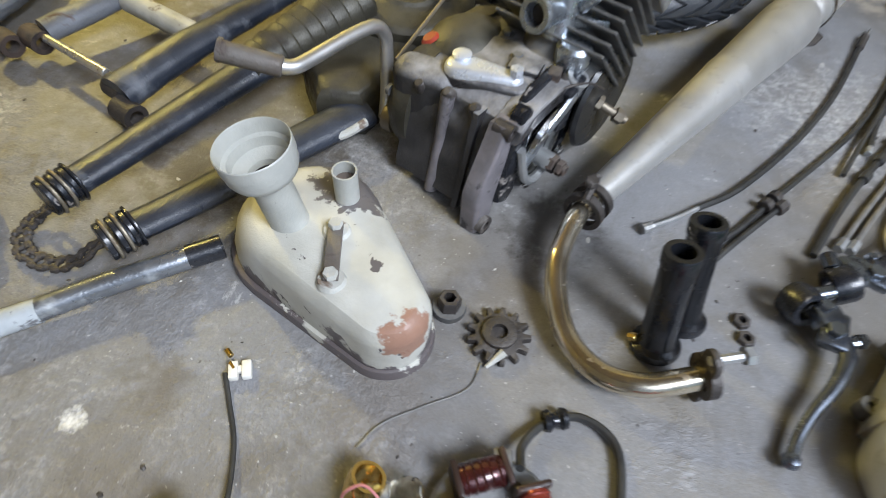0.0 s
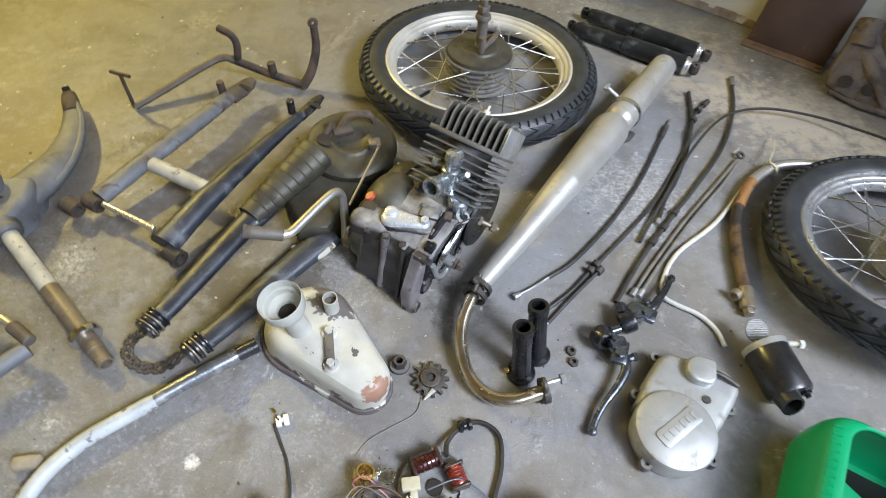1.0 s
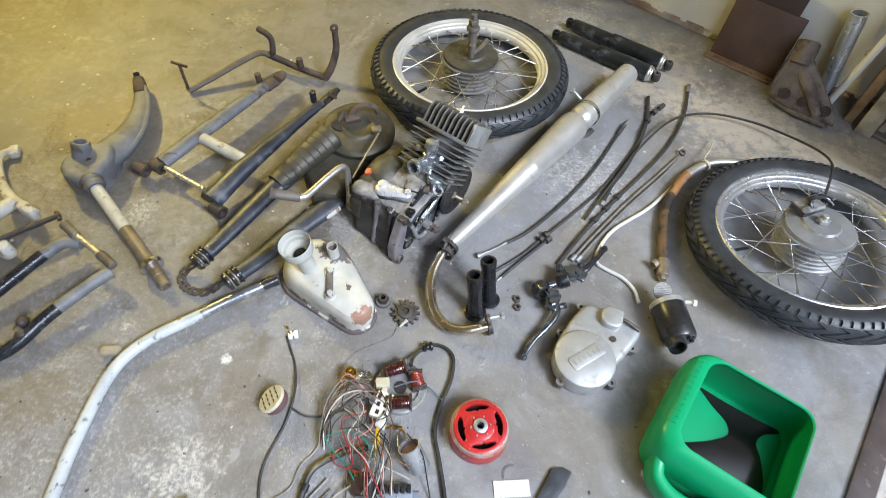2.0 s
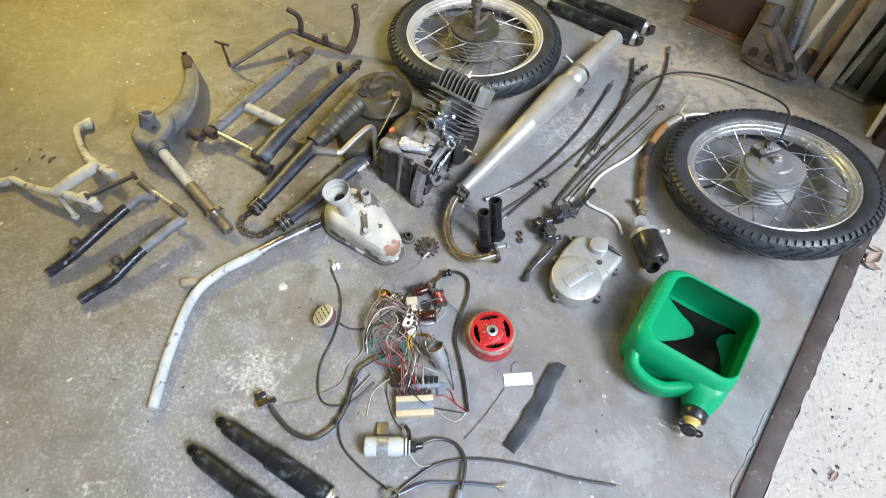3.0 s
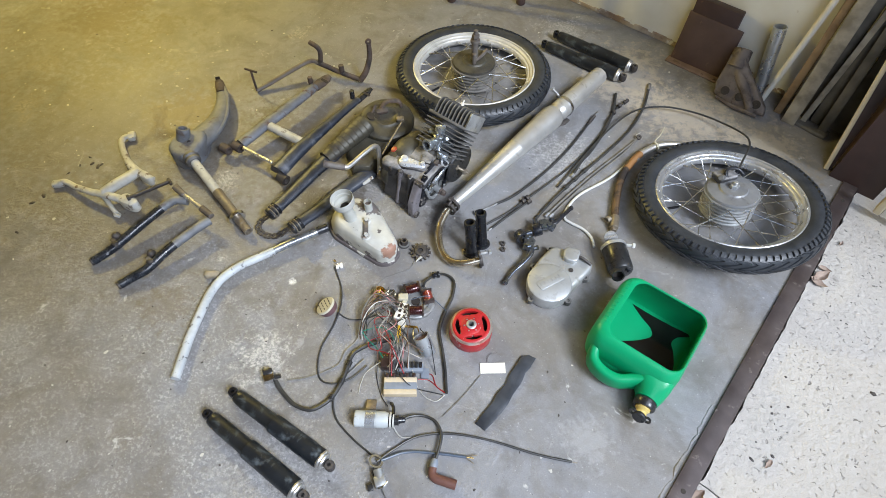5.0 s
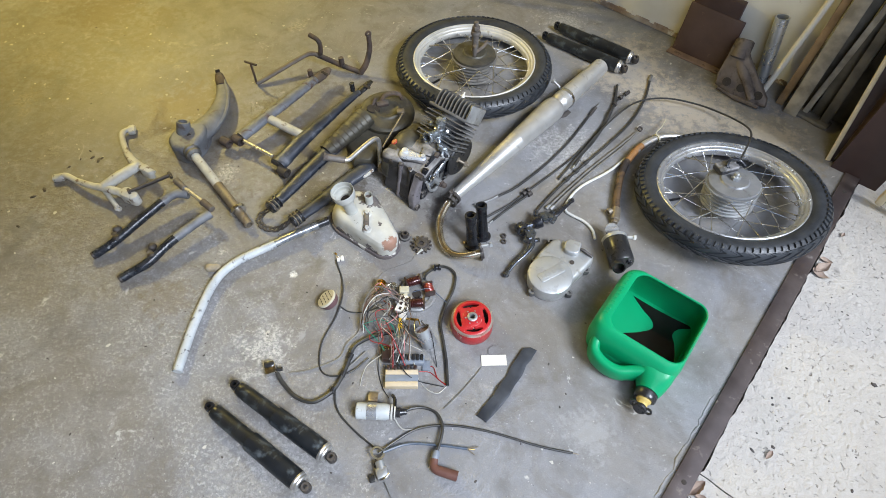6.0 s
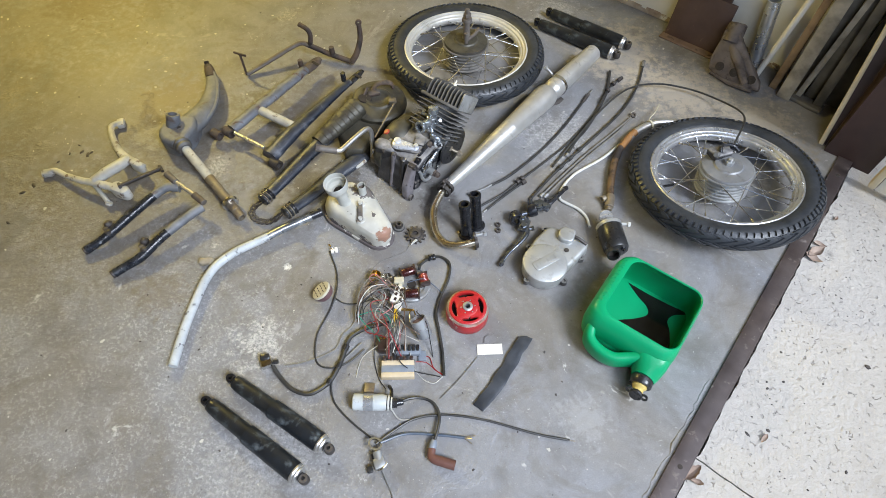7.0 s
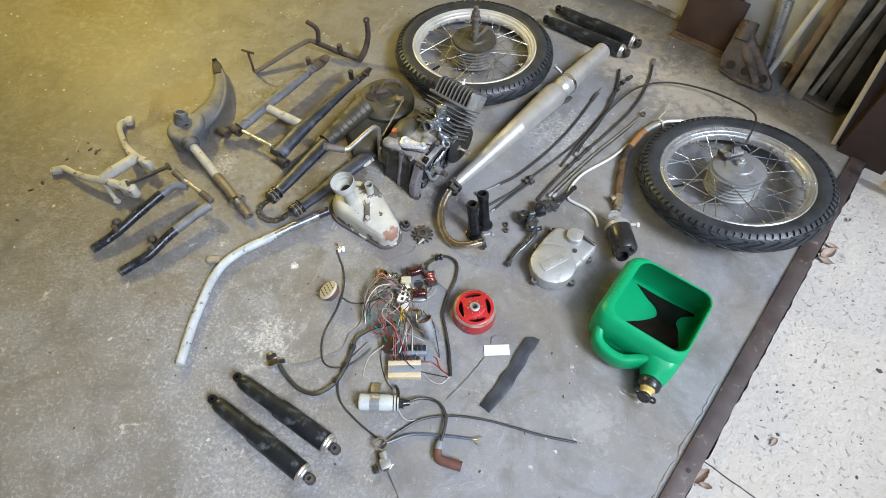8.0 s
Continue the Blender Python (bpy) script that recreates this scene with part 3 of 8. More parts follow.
def tube(bm, pts, r, n=10, flat=1.0, caps=True):
    """A round bar along pts; r is one radius or one a point; flat squashes it in height."""
    pts = [Vector(p) for p in pts]
    rs = r if isinstance(r, (list, tuple)) else [r] * len(pts)
    if len(rs) != len(pts):
        rs = list(np.interp(np.linspace(0, 1, len(pts)), np.linspace(0, 1, len(rs)), rs))
    rings, side = [], None
    for i, p in enumerate(pts):
        d = (pts[min(i + 1, len(pts) - 1)] - pts[max(i - 1, 0)]).normalized()
        if side is None:
            side = basis(d)[0]
        side = (side - d * side.dot(d)).normalized()
        up = d.cross(side)
        rings.append([bm.verts.new(p + (side * math.cos(q) + up * math.sin(q) * flat) * rs[i]) for q in [2 * math.pi * j / n for j in range(n)]])
    for a, b in zip(rings, rings[1:]):
        for j in range(n):
            bm.faces.new((a[j], a[(j + 1) % n], b[(j + 1) % n], b[j]))
    if caps:
        bm.faces.new(rings[0][::-1])
        bm.faces.new(rings[-1])
    return bm


def lathe(bm, prof, m=Matrix(), n=24, sx=1.0, closed=False):
    """Turns a profile of (radius, height) about the z axis of m."""
    rings = []
    for r, z in prof:
        if r < 1e-6:
            rings.append([bm.verts.new(m @ Vector((0, 0, z)))])
        else:
            rings.append([bm.verts.new(m @ Vector((r * math.cos(2 * math.pi * j / n) * sx, r * math.sin(2 * math.pi * j / n), z))) for j in range(n)])
    pairs = list(zip(rings, rings[1:]))
    if closed:
        pairs.append((rings[-1], rings[0]))
    for a, b in pairs:
        for j in range(n):
            k = (j + 1) % n
            q = [a[j % len(a)], a[k % len(a)], b[k % len(b)], b[j % len(b)]]
            q = list(dict.fromkeys(q))
            if len(q) > 2:
                bm.faces.new(q)
    return bm


def rod(bm, a, b, r, n=12, r2=None):
    a, b = Vector(a), Vector(b)
    l = (b - a).length
    r2 = r if r2 is None else r2
    e = min(r, r2, l) * 0.12
    return lathe(bm, [(0, 0), (r - e, 0), (r, e), (r2, l - e), (r2 - e, l), (0, l)], along(a, b - a), n)


def pipe(bm, a, b, r, wall, n=18):
    a, b = Vector(a), Vector(b)
    l = (b - a).length
    return lathe(bm, [(r - wall, 0), (r, 0), (r, l), (r - wall, l)], along(a, b - a), n, closed=True)


def box(bm, sx, sy, sz, m=Matrix(), bevel=0.0, seg=2):
    """A box centred in x and y that stands on z = 0 of m."""
    new_v = [bm.verts.new((x * sx / 2, y * sy / 2, z * sz)) for z in (0, 1) for y in (-1, 1) for x in (-1, 1)]
    f = [(0, 2, 3, 1), (4, 5, 7, 6), (0, 1, 5, 4), (2, 6, 7, 3), (0, 4, 6, 2), (1, 3, 7, 5)]
    faces = [bm.faces.new([new_v[i] for i in q]) for q in f]
    if bevel:
        edges = list({e for q in faces for e in q.edges})
        res = bmesh.ops.bevel(bm, geom=edges, offset=bevel, segments=seg, affect="EDGES", profile=0.5)
        vs = list({v for q in res["faces"] for v in q.verts} | {v for v in new_v if v.is_valid})
    else:
        vs = new_v
    bmesh.ops.transform(bm, matrix=m, verts=vs)
    return bm


def prism(bm, outline, z0, z1, m=Matrix(), bevel=0.0, taper=1.0, seg=2):
    """An outline pushed up from z0 to z1, with a rounded top edge."""
    steps = [(z0, 1.0, 0.0)]
    if bevel:
        steps += [(z1 - bevel * (1 - math.sin(q)), taper, bevel * (1 - math.cos(q))) for q in [math.pi / 2 * i / seg for i in range(seg + 1)]]
    else:
        steps += [(z1, taper, 0.0)]
    o = [Vector((p[0], p[1])) for p in outline]
    c = sum(o, Vector((0, 0))) / len(o)
    area = sum(o[i].x * o[(i + 1) % len(o)].y - o[(i + 1) % len(o)].x * o[i].y for i in range(len(o)))
    s = 1 if area > 0 else -1
    rings = []
    for z, k, inset in steps:
        ring = []
        for i, p in enumerate(o):
            t = (o[(i + 1) % len(o)] - o[i - 1]).normalized()
            q = c + (p - c) * k + Vector((-t.y, t.x)) * inset * s
            ring.append(bm.verts.new(m @ Vector((q.x, q.y, z))))
        rings.append(ring)
    for a, b in zip(rings, rings[1:]):
        for i in range(len(o)):
            j = (i + 1) % len(o)
            bm.faces.new((a[i], a[j], b[j], b[i]))
    bm.faces.new(rings[0][::-1])
    bm.faces.new(rings[-1])
    return bm


def arc(cx, cy, r, a0, a1, n=8):
    return [(cx + r * math.cos(radians(a0 + (a1 - a0) * i / n)), cy + r * math.sin(radians(a0 + (a1 - a0) * i / n))) for i in range(n + 1)]


def hull2(ax, ay, ar, bx, by, br, n=12):
    """Outline of a belt round two circles."""
    t = math.degrees(math.atan2(by - ay, bx - ax))
    d = math.hypot(bx - ax, by - ay)
    q = math.degrees(math.acos(max(-1, min(1, (ar - br) / d))))
    return arc(bx, by, br, t - q, t + q, n) + arc(ax, ay, ar, t + q, t + 360 - q, n)


def rrect(x0, x1, y0, y1, r, n=7):
    """Outline of a rectangle with rounded corners."""
    r = [r] * 4 if isinstance(r, (int, float)) else r
    return (arc(x1 - r[0], y1 - r[0], r[0], 0, 90, n) + arc(x0 + r[1], y1 - r[1], r[1], 90, 180, n)
            + arc(x0 + r[2], y0 + r[2], r[2], 180, 270, n) + arc(x1 - r[3], y0 + r[3], r[3], 270, 360, n))


def nut(bm, p, a, r, h, n=6):
    return lathe(bm, [(0, 0), (r, 0), (r, h * 0.85), (r * 0.9, h), (0, h)], along(p, a), n)


def B():
    return bmesh.new()


def lumpy(bm, amp, scale, cuts=2, seed=0.0):
    """Cuts the faces finer and pushes them in and out a little, as rough castings and pressings are."""
    bmesh.ops.triangulate(bm, faces=bm.faces[:])
    bmesh.ops.subdivide_edges(bm, edges=bm.edges[:], cuts=cuts, use_grid_fill=True)
    bmesh.ops.recalc_face_normals(bm, faces=bm.faces[:])
    bm.normal_update()
    for v in bm.verts:
        p = v.co * scale + Vector((seed, seed * 0.7, 0))
        v.co += v.normal * amp * (noise.noise(p) + 0.5 * noise.noise(p * 2.3))
    return bm


def bridge(bm, rings, caps=True):
    """Skins a row of equal rings of points."""
    vs = [[bm.verts.new(p) for p in r] for r in rings]
    for a, b in zip(vs, vs[1:]):
        for i in range(len(a)):
            j = (i + 1) % len(a)
            bm.faces.new((a[i], a[j], b[j], b[i]))
    if caps:
        bm.faces.new(vs[0][::-1])
        bm.faces.new(vs[-1])
    return bm


# ---------------------------------------------------------------- setting
def slab(name, u0, u1, v0, v1, z0, z1, material, label, category=""):
    bm = B()
    prism(bm, [G(u0, v0).xy, G(u1, v0).xy, G(u1, v1).xy, G(u0, v1).xy], z0, z1)
    return solid(name, bm, material, label, category, kind="structure")


slab("floor", -0.2, 3.0, 0.03, 5.7, -0.12, 0.0, M["floor"], "stained grey concrete garage floor with a yellowish cast, some shade painted in", "floor")
bm = B()
prism(bm, [(-70, -70), (70, -70), (70, 70), (-70, 70)], -0.20, -0.13)
solid("ground", bm, M["yard"], "flat pale ground round the garage", "ground", kind="structure")
bm = B()
rng = random.Random(4)
edge_u = [-3 + 0.02 * i for i in range(360)]
near_v = [-0.0165 - 0.005 * noise.noise((u * 9, 0, 0)) - 0.005 * noise.noise((u * 31, 2, 0)) for u in edge_u]
seam = [(1.2920 + 0.0022 * noise.noise((k * 0.5, 6, 1)), -0.012 - 0.02 * k) for k in range(60)]
for first in (True, False):
    bm = B()
    if first:
        ring = [G(u, v) for u, v in zip(edge_u, near_v) if u < 1.285] + [G(u - 0.0016, v) for u, v in seam] + [G(1.29, -7.0), G(-3.0, -7.0)]
    else:
        ring = [G(u + 0.0016 + 0.0012 * noise.noise((v * 60, 8, 2)), v) for u, v in seam[::-1]] + [G(u, v) for u, v in zip(edge_u, near_v) if u > 1.30] + [G(4.2, -7.0), G(1.294, -7.0)]
    top = [bm.verts.new((p.x, p.y, -0.010)) for p in ring]
    low = [bm.verts.new((p.x, p.y, -0.13)) for p in ring]
    bm.faces.new(top)
    for i in range(len(ring)):
        j = (i + 1) % len(ring)
        bm.faces.new((top[i], low[i], low[j], top[j]))
    solid("pavement", bm, M["yard"], "pale pitted concrete yard slab outside the door", "pavement", kind="structure")
slab("gap_bottom", -0.2, 3.0, -0.075, -0.008, -0.13, -0.019, M["dirt"], "dark dirt in the joint outside the sill", "dirt")

bm = B()
box(bm, 2.75, 0.041, 0.012, gmat(1.42, 0.0095, -0.006), 0.0015)
sill = solid("sill", bm, M["sill"], "worn dark brown flat steel door sill", "sill", kind="structure")
bm = B()
for u in (0.335, 1.335, 2.3):
    lathe(bm, [(0, 0.0068), (0.005, 0.0068), (0.0055, 0.0062), (0, 0.0062)], gmat(u, 0.008), 12)
part_hole = mesh_of("screw_hole", bm, M["dirt"])
hole = new("screw_hole", part_hole)
hole.parent = sill

slab("wall_back", -0.2, 0.0, -0.20, 5.7, -0.12, 2.4, M["plaster"], "old white plaster wall with stained foot", "wall")
slab("wall_near", 2.8, 3.0, -0.20, 5.7, -0.12, 2.4, M["block_wall"], "old grey block wall", "wall")
slab("wall_end", 0.0, 2.8, 5.5, 5.7, -0.12, 2.4, M["block_wall"], "old grey block wall at the garage's end", "wall")
slab("ceiling", -0.2, 3.0, -0.20, 5.7, 2.4, 2.5, M["ceiling"], "dark timber garage ceiling", "ceiling")
# unseen lintel, its height chosen to stop sunlight reaching deeper in
slab("lintel", 0.0, 2.8, -0.12, 0.06, 1.76, 2.4, M["brown_paint"], "unseen brown steel lintel over the doorway, hung low to limit the sun", "lintel")
slab("door_post_1", 0.0, 0.258, -0.062, 0.070, -0.12, 1.76, M["brown_paint"], "dark brown painted steel door post", "door post")
slab("door_post_2", 2.57, 2.8, -0.10, 0.068, -0.12, 1.76, M["brown_paint"], "dark brown painted steel door post", "door post")

# dirty, crumbling plaster edge along the foot of the wall
bm = B()
for k in range(110):
    v = 0.10 + 2.6 * k / 109
    h = 0.012 + 0.030 * abs(noise.noise((k * 0.31, 4, 0))) + 0.016 * abs(noise.noise((k * 0.9, 7, 0)))
    box(bm, 0.005 + 0.003 * abs(noise.noise((k * 0.7, 1, 3))), 0.030, h, gmat(0.0022, v, 0.0) @ Matrix.Rotation(radians(6 * noise.noise((k * 0.6, 2, 2))), 4, "X"), 0.002, 1)
solid("wall_foot", bm, M["stained_plaster"], "brown stained crumbling plaster along the wall foot", "wall", kind="structure")

door = thing("door_1", *G(0.318, -0.070), 0, label="open garage door leaf, cream inside with a yellowed edge", category="door", kind="structure")
LEAF = gmat(0.318, -0.068) @ Matrix.Rotation(radians(3), 4, "Z")
bm = B()
box(bm, 0.026, 1.05, 1.66, LEAF @ Matrix.Translation((0, -0.545, 0.012)), 0.003)
part("leaf", bm, M["cream_leaf"], door, "cream painted leaf")
bm = B()
box(bm, 0.034, 0.018, 1.66, LEAF @ Matrix.Translation((0, -0.009, 0.012)), 0.004)
part("edge_strip", bm, M["cream_trim"], door, "yellowed wooden edge strip")
bm = B()
for z in (0.28, 1.35):
    rod(bm, LEAF @ Vector((-0.020, 0.004, z)), LEAF @ Vector((-0.020, 0.004, z + 0.09)), 0.008, 12)
part("hinge", bm, M["brown_paint"], door)

lamp = thing("ceiling_lamp", *G(0.9, 3.05, 2.4), label="warm bare pendant bulb under the garage ceiling", category="lamp")
bm = B()
lathe(bm, [(0, 0), (0.045, 0), (0.045, -0.02), (0.004, -0.022), (0.004, -0.78), (0.02, -0.79), (0.022, -0.85), (0, -0.85)], Matrix.Translation(G(0.9, 3.05, 2.4)), 20)
part("socket", bm, M["white_plastic"], lamp)
bm = B()
lathe(bm, [(0.012, -0.85), (0.016, -0.87), (0.03, -0.91), (0.028, -0.935), (0.015, -0.952), (0, -0.955)], Matrix.Translation(G(0.9, 3.05, 2.4)), 20)
part("bulb", bm, M["bulb"], lamp, "lit warm glass bulb")

# ---------------------------------------------------------------- things against the back wall
crate = thing("metal_box", *G(0.03, 0.585), label="red-brown painted steel box with a dark lid by the wall", category="box")
LEAN = gmat(0.062, 0.588, 0.002) @ Matrix.Rotation(radians(-9), 4, "Y")
bm = B()
box(bm, 0.010, 0.180, 0.165, LEAN, 0.003)
lumpy(bm, 0.0012, 26.0, 3, 2.0)
part("front_sheet", bm, M["red_brown"], crate, "brown steel sheet, rusty towards its foot")
bm = B()
box(bm, 0.026, 0.150, 0.215, gmat(0.026, 0.598, 0.0), 0.003)
part("body", bm, M["brown_paint"], crate)
bm = B()
box(bm, 0.034, 0.184, 0.006, gmat(0.076, 0.592, 0.0), 0.002)
lumpy(bm, 0.0010, 30.0, 2, 5.0)
part("foot_flange", bm, M["rust_sheet"], crate, "flat rusty foot flange on the floor")

pump = thing("cast_bracket", *G(0.12, 0.40), label="grimy rusty cast iron bracket leaning by the wall", category="bracket")
bm = B()
prism(bm, [(-0.080, 0.0), (-0.03, -0.006), (0.04, -0.006), (0.086, 0.004), (0.098, 0.035), (0.096, 0.075), (0.100, 0.125), (0.052, 0.130), (0.030, 0.105), (-0.020, 0.065), (-0.072, 0.026)], -0.016, 0.018,
      gmat(0.155, 0.395, 0.012) @ Matrix.Rotation(radians(90), 4, "Z") @ Matrix.Rotation(radians(62), 4, "X"), 0.006)
lumpy(bm, 0.0045, 30.0, 2, 2.0)
part("web", bm, M["bracket_iron"], pump)
bm = B()
rod(bm, G(0.112, 0.463, 0.095), G(0.078, 0.470, 0.142), 0.029, 18, 0.027)
lumpy(bm, 0.0025, 40.0, 1, 4.0)
part("boss", bm, M["bracket_iron"], pump)
bm = B()
tube(bm, smooth([G(0.100, 0.462, 0.100), G(0.128, 0.435, 0.085), G(0.150, 0.400, 0.062), G(0.172, 0.360, 0.030)], 4), [0.022, 0.018, 0.015, 0.012], 12, 0.8)
part("rib", bm, M["bracket_iron"], pump, "rounded stiffening rib")
bm = B()
tube(bm, [G(0.168, 0.332, 0.012), G(0.171, 0.400, 0.010), G(0.162, 0.470, 0.012)], [0.008, 0.010, 0.008], 10, 0.8)
part("foot", bm, M["bracket_iron"], pump, "thick worn foot edge")
# dark discs put the shade of the foot's hollows into colour
for k, v in enumerate((0.350, 0.405, 0.452)):
    bm = B()
    lathe(bm, [(0.001, 0), (0.0125, 0), (0.0135, 0.0015), (0.001, 0.002)], along(G(0.165, v, 0.045), (G(1, 0, 0) - G(0, 0, 0)) + Vector((0, 0, 0.5))), 12, closed=True)
    part("hollow_shade_disc", bm, M["dirt"], pump)


def leaner(name, u, v, lean_u, lean_v, h, w, d, material, label, category, round_=False, turn=0):
    a = G(u, v, 0.0)
    b = G(u + lean_u, v + lean_v, h)
    bm = B()
    if round_:
        pipe(bm, a, b, w / 2, 0.003, 24)
    else:
        m = along(a, b - a, tuple(DV)) @ Matrix.Rotation(radians(turn), 4, "Z")
        box(bm, w, d, (b - a).length, m, min(w, d) * 0.12)
    return solid(name, bm, material, label, category)


leaner("steel_pipe", 0.050, 0.372, -0.012, 0.040, 0.225, 0.040, 0.040, M["galv"], "galvanised steel pipe standing against the wall", "pipe", True)
leaner("white_stick", 0.070, 0.350, -0.05, -0.11, 1.3, 0.018, 0.018, M["white_pipe"], "slim cream white rod leaning on the wall", "rod", True)
for k, (u, v, lu, lv, h, w, d, key, lab) in enumerate((
        (0.050, 0.285, -0.030, 0.01, 1.25, 0.014, 0.022, "wood", "pale worn wooden batten leaning on the wall"),
        (0.090, 0.288, -0.070, -0.01, 1.30, 0.018, 0.022, "brown_wood", "slim brown wooden batten leaning on the wall"),
        (0.117, 0.246, -0.095, 0.02, 1.25, 0.014, 0.040, "wood", "grey weathered board leaning on the wall"),
        (0.092, 0.212, -0.070, -0.05, 1.10, 0.012, 0.016, "wood", "thin grey lath leaning on the wall"),
        # dark boards, their tone also standing in for shade behind the battens
        (0.045, 0.228, -0.030, 0.015, 1.40, 0.022, 0.050, "dark_wood", "dark stained board leaning on the wall"),
        (0.060, 0.175, -0.040, 0.03, 1.35, 0.020, 0.042, "dark_wood", "dark stained board leaning on the wall"),
        (0.100, 0.150, -0.075, 0.05, 1.20, 0.012, 0.026, "dark_wood", "slim dark board leaning on the wall"),
        (0.050, 0.115, -0.030, -0.01, 1.40, 0.030, 0.060, "dark_wood", "dark stained board leaning on the wall"))):
    tagged(leaner("board", u, v, lu, lv, h, w, d, M[key], lab, "board"), group="boards against the wall")
bm = B()
foot, head = G(0.236, 0.086, 0.0), G(0.016, 0.190, 0.80)
box(bm, 0.017, 0.013, (head - foot).length, along(foot, head - foot, tuple(DV)), 0.003)
solid("batten", bm, M["cream_trim"], "cream painted wooden batten leaning on the wall", "batten")
bm = B()
face = [G(0.232, 0.080, 0.0), G(0.012, 0.184, 0.80), G(0.012, 0.085, 0.80), G(0.234, 0.073, 0.0)]
fv = [bm.verts.new(p) for p in face]
bv = [bm.verts.new(p - DU * 0.009) for p in face]
bm.faces.new(fv)
bm.faces.new(bv[::-1])
for i in range(4):
    j = (i + 1) % 4
    bm.faces.new((fv[i], bv[i], bv[j], fv[j]))
solid("board", bm, M["brown_paint"], "dark brown painted board leaning beside the door post", "board", "boards against the wall")
bm = B()
box(bm, 0.040, 0.105, 0.012, gmat(0.100, 0.182, 0.0) @ Matrix.Rotation(radians(8), 4, "Z"), 0.004)
lumpy(bm, 0.0025, 40.0, 2, 1.0)
solid("floor_board", bm, M["dark_wood"], "dark board lying under the leaning boards", "board")


# ---------------------------------------------------------------- wheels
def wheel(od, sec, rim_r, hub_r, plate, rim_key, hub_key, label):
    w = new("wheel")
    w.empty_display_size = 0.05
    tagged(w, label, "wheel", "wheels")
    R = od / 2 - sec
    bm = B()
    prof = [(R + sec * math.cos(q) * 1.02, sec * 0.98 * math.sin(q)) for q in [radians(-142 + 284 * i / 18) for i in range(19)]]
    lathe(bm, prof, n=72, closed=True)
    tyre = part("tyre", bm, M["tyre"], w, "black rubber tyre with a blocky tread", True)
    bm = B()
    for (N, p0, p1, wd, sl, shift) in ((40, 3, 40, 0.74, 1.5, 0.25), (84, 45, 66, 0.62, 0.12, 0.0)):
        pitch = 2 * math.pi / N
        for k in range(N):
            for s in (-1, 1):
                rows = []
                for i in range(4):
                    f = i / 3
                    phi = radians(p0 + (p1 - p0) * f) * s
                    th = (k + (shift if s > 0 else 0.0)) * pitch + sl * pitch * (f if f < 0.67 else 0.67 - (f - 0.67) * 0.8)
                    row = []
                    for lift, dt in ((0.998, -0.5), (1.0 + 0.0040 / sec, -0.41), (1.0 + 0.0040 / sec, 0.41), (0.998, 0.5)):
                        rr = R + sec * lift * math.cos(phi) * 1.02
                        t = th + dt * wd * pitch
                        row.append(bm.verts.new((rr * math.cos(t), rr * math.sin(t), sec * lift * math.sin(phi))))
                    rows.append(row)
                for a, b in zip(rows, rows[1:]):
                    for j in range(3):
                        bm.faces.new((a[j], a[j + 1], b[j + 1], b[j]))
                bm.faces.new(rows[0])
                bm.faces.new(rows[-1][::-1])
    part("tread", bm, M["tyre"], tyre, "rows of slanted tread blocks", True, "stuff")
    bm = B()
    upper = [(0.001, 0.0195), (0.003, 0.0215), (0.0005, 0.0232), (-0.0022, 0.0222), (-0.0036, 0.0182), (-0.0085, 0.0168), (-0.0105, 0.0150), (-0.0116, 0.0112), (-0.0165, 0.0100), (-0.0190, 0.0070), (-0.0202, 0.0)]
    lower = [(r, -z) for r, z in upper[-2::-1]]
    lathe(bm, [(rim_r + r, z) for r, z in upper + lower + [(-0.006, -0.008), (-0.014, 0.0), (-0.006, 0.008)]], n=96, closed=True)
    part("rim", bm, M[rim_key], w, "pale chromed steel rim with light wear", True)
    bm = B()
    hb = [(0.012, -0.037), (0.030, -0.037), (0.032, -0.035), (hub_r * 0.8, -0.034)]
    for i in range(5):
        z = -0.030 + i * 0.011
        hb += [(hub_r * 0.93, z), (hub_r, z + 0.002), (hub_r, z + 0.005), (hub_r * 0.93, z + 0.007)]
    hb += [(hub_r * 0.94, 0.029), (hub_r + 0.002, 0.030), (hub_r + 0.002, 0.034), (0.012, 0.034)]
    lathe(bm, hb, n=40, closed=True)
    part("hub", bm, M[hub_key], w, "finned cast aluminium drum hub", True)
    bm = B()
    lathe(bm, [(0, 0.035), (hub_r - 0.002, 0.035), (hub_r - 0.004, 0.041), (hub_r * 0.55, 0.045), (hub_r * 0.5, 0.049), (0, 0.050)], n=40)
    part("brake_plate", bm, M[plate], w, "round cast brake plate", True)
    bm = B()
    rod(bm, (0, 0, -0.041), (0, 0, 0.068), 0.006)
    nut(bm, (0, 0, 0.050), (0, 0, 1), 0.012, 0.010)
    part("axle", bm, M["alu"], w, "steel axle with nuts", True)
    sp = None
    for k in range(36):
        s = 1 if k % 2 else -1
        lead = 1 if (k // 2) % 2 else -1
        a = 2 * math.pi * k / 36
        a2 = a + lead * radians(38)
        p = Vector(((hub_r + 0.001) * math.cos(a2), (hub_r + 0.001) * math.sin(a2), 0.031 * s if s > 0 else -0.031))
        q = Vector(((rim_r - 0.0195) * math.cos(a), (rim_r - 0.0195) * math.sin(a), 0.003 * s))
        bm = B()
        tube(bm, [p, q], 0.00125, 6)
        tube(bm, [q + (p - q).normalized() * 0.014, q], 0.0024, 6)
        part("spoke", bm, M["spoke"], w, "", True)
    bm = B()
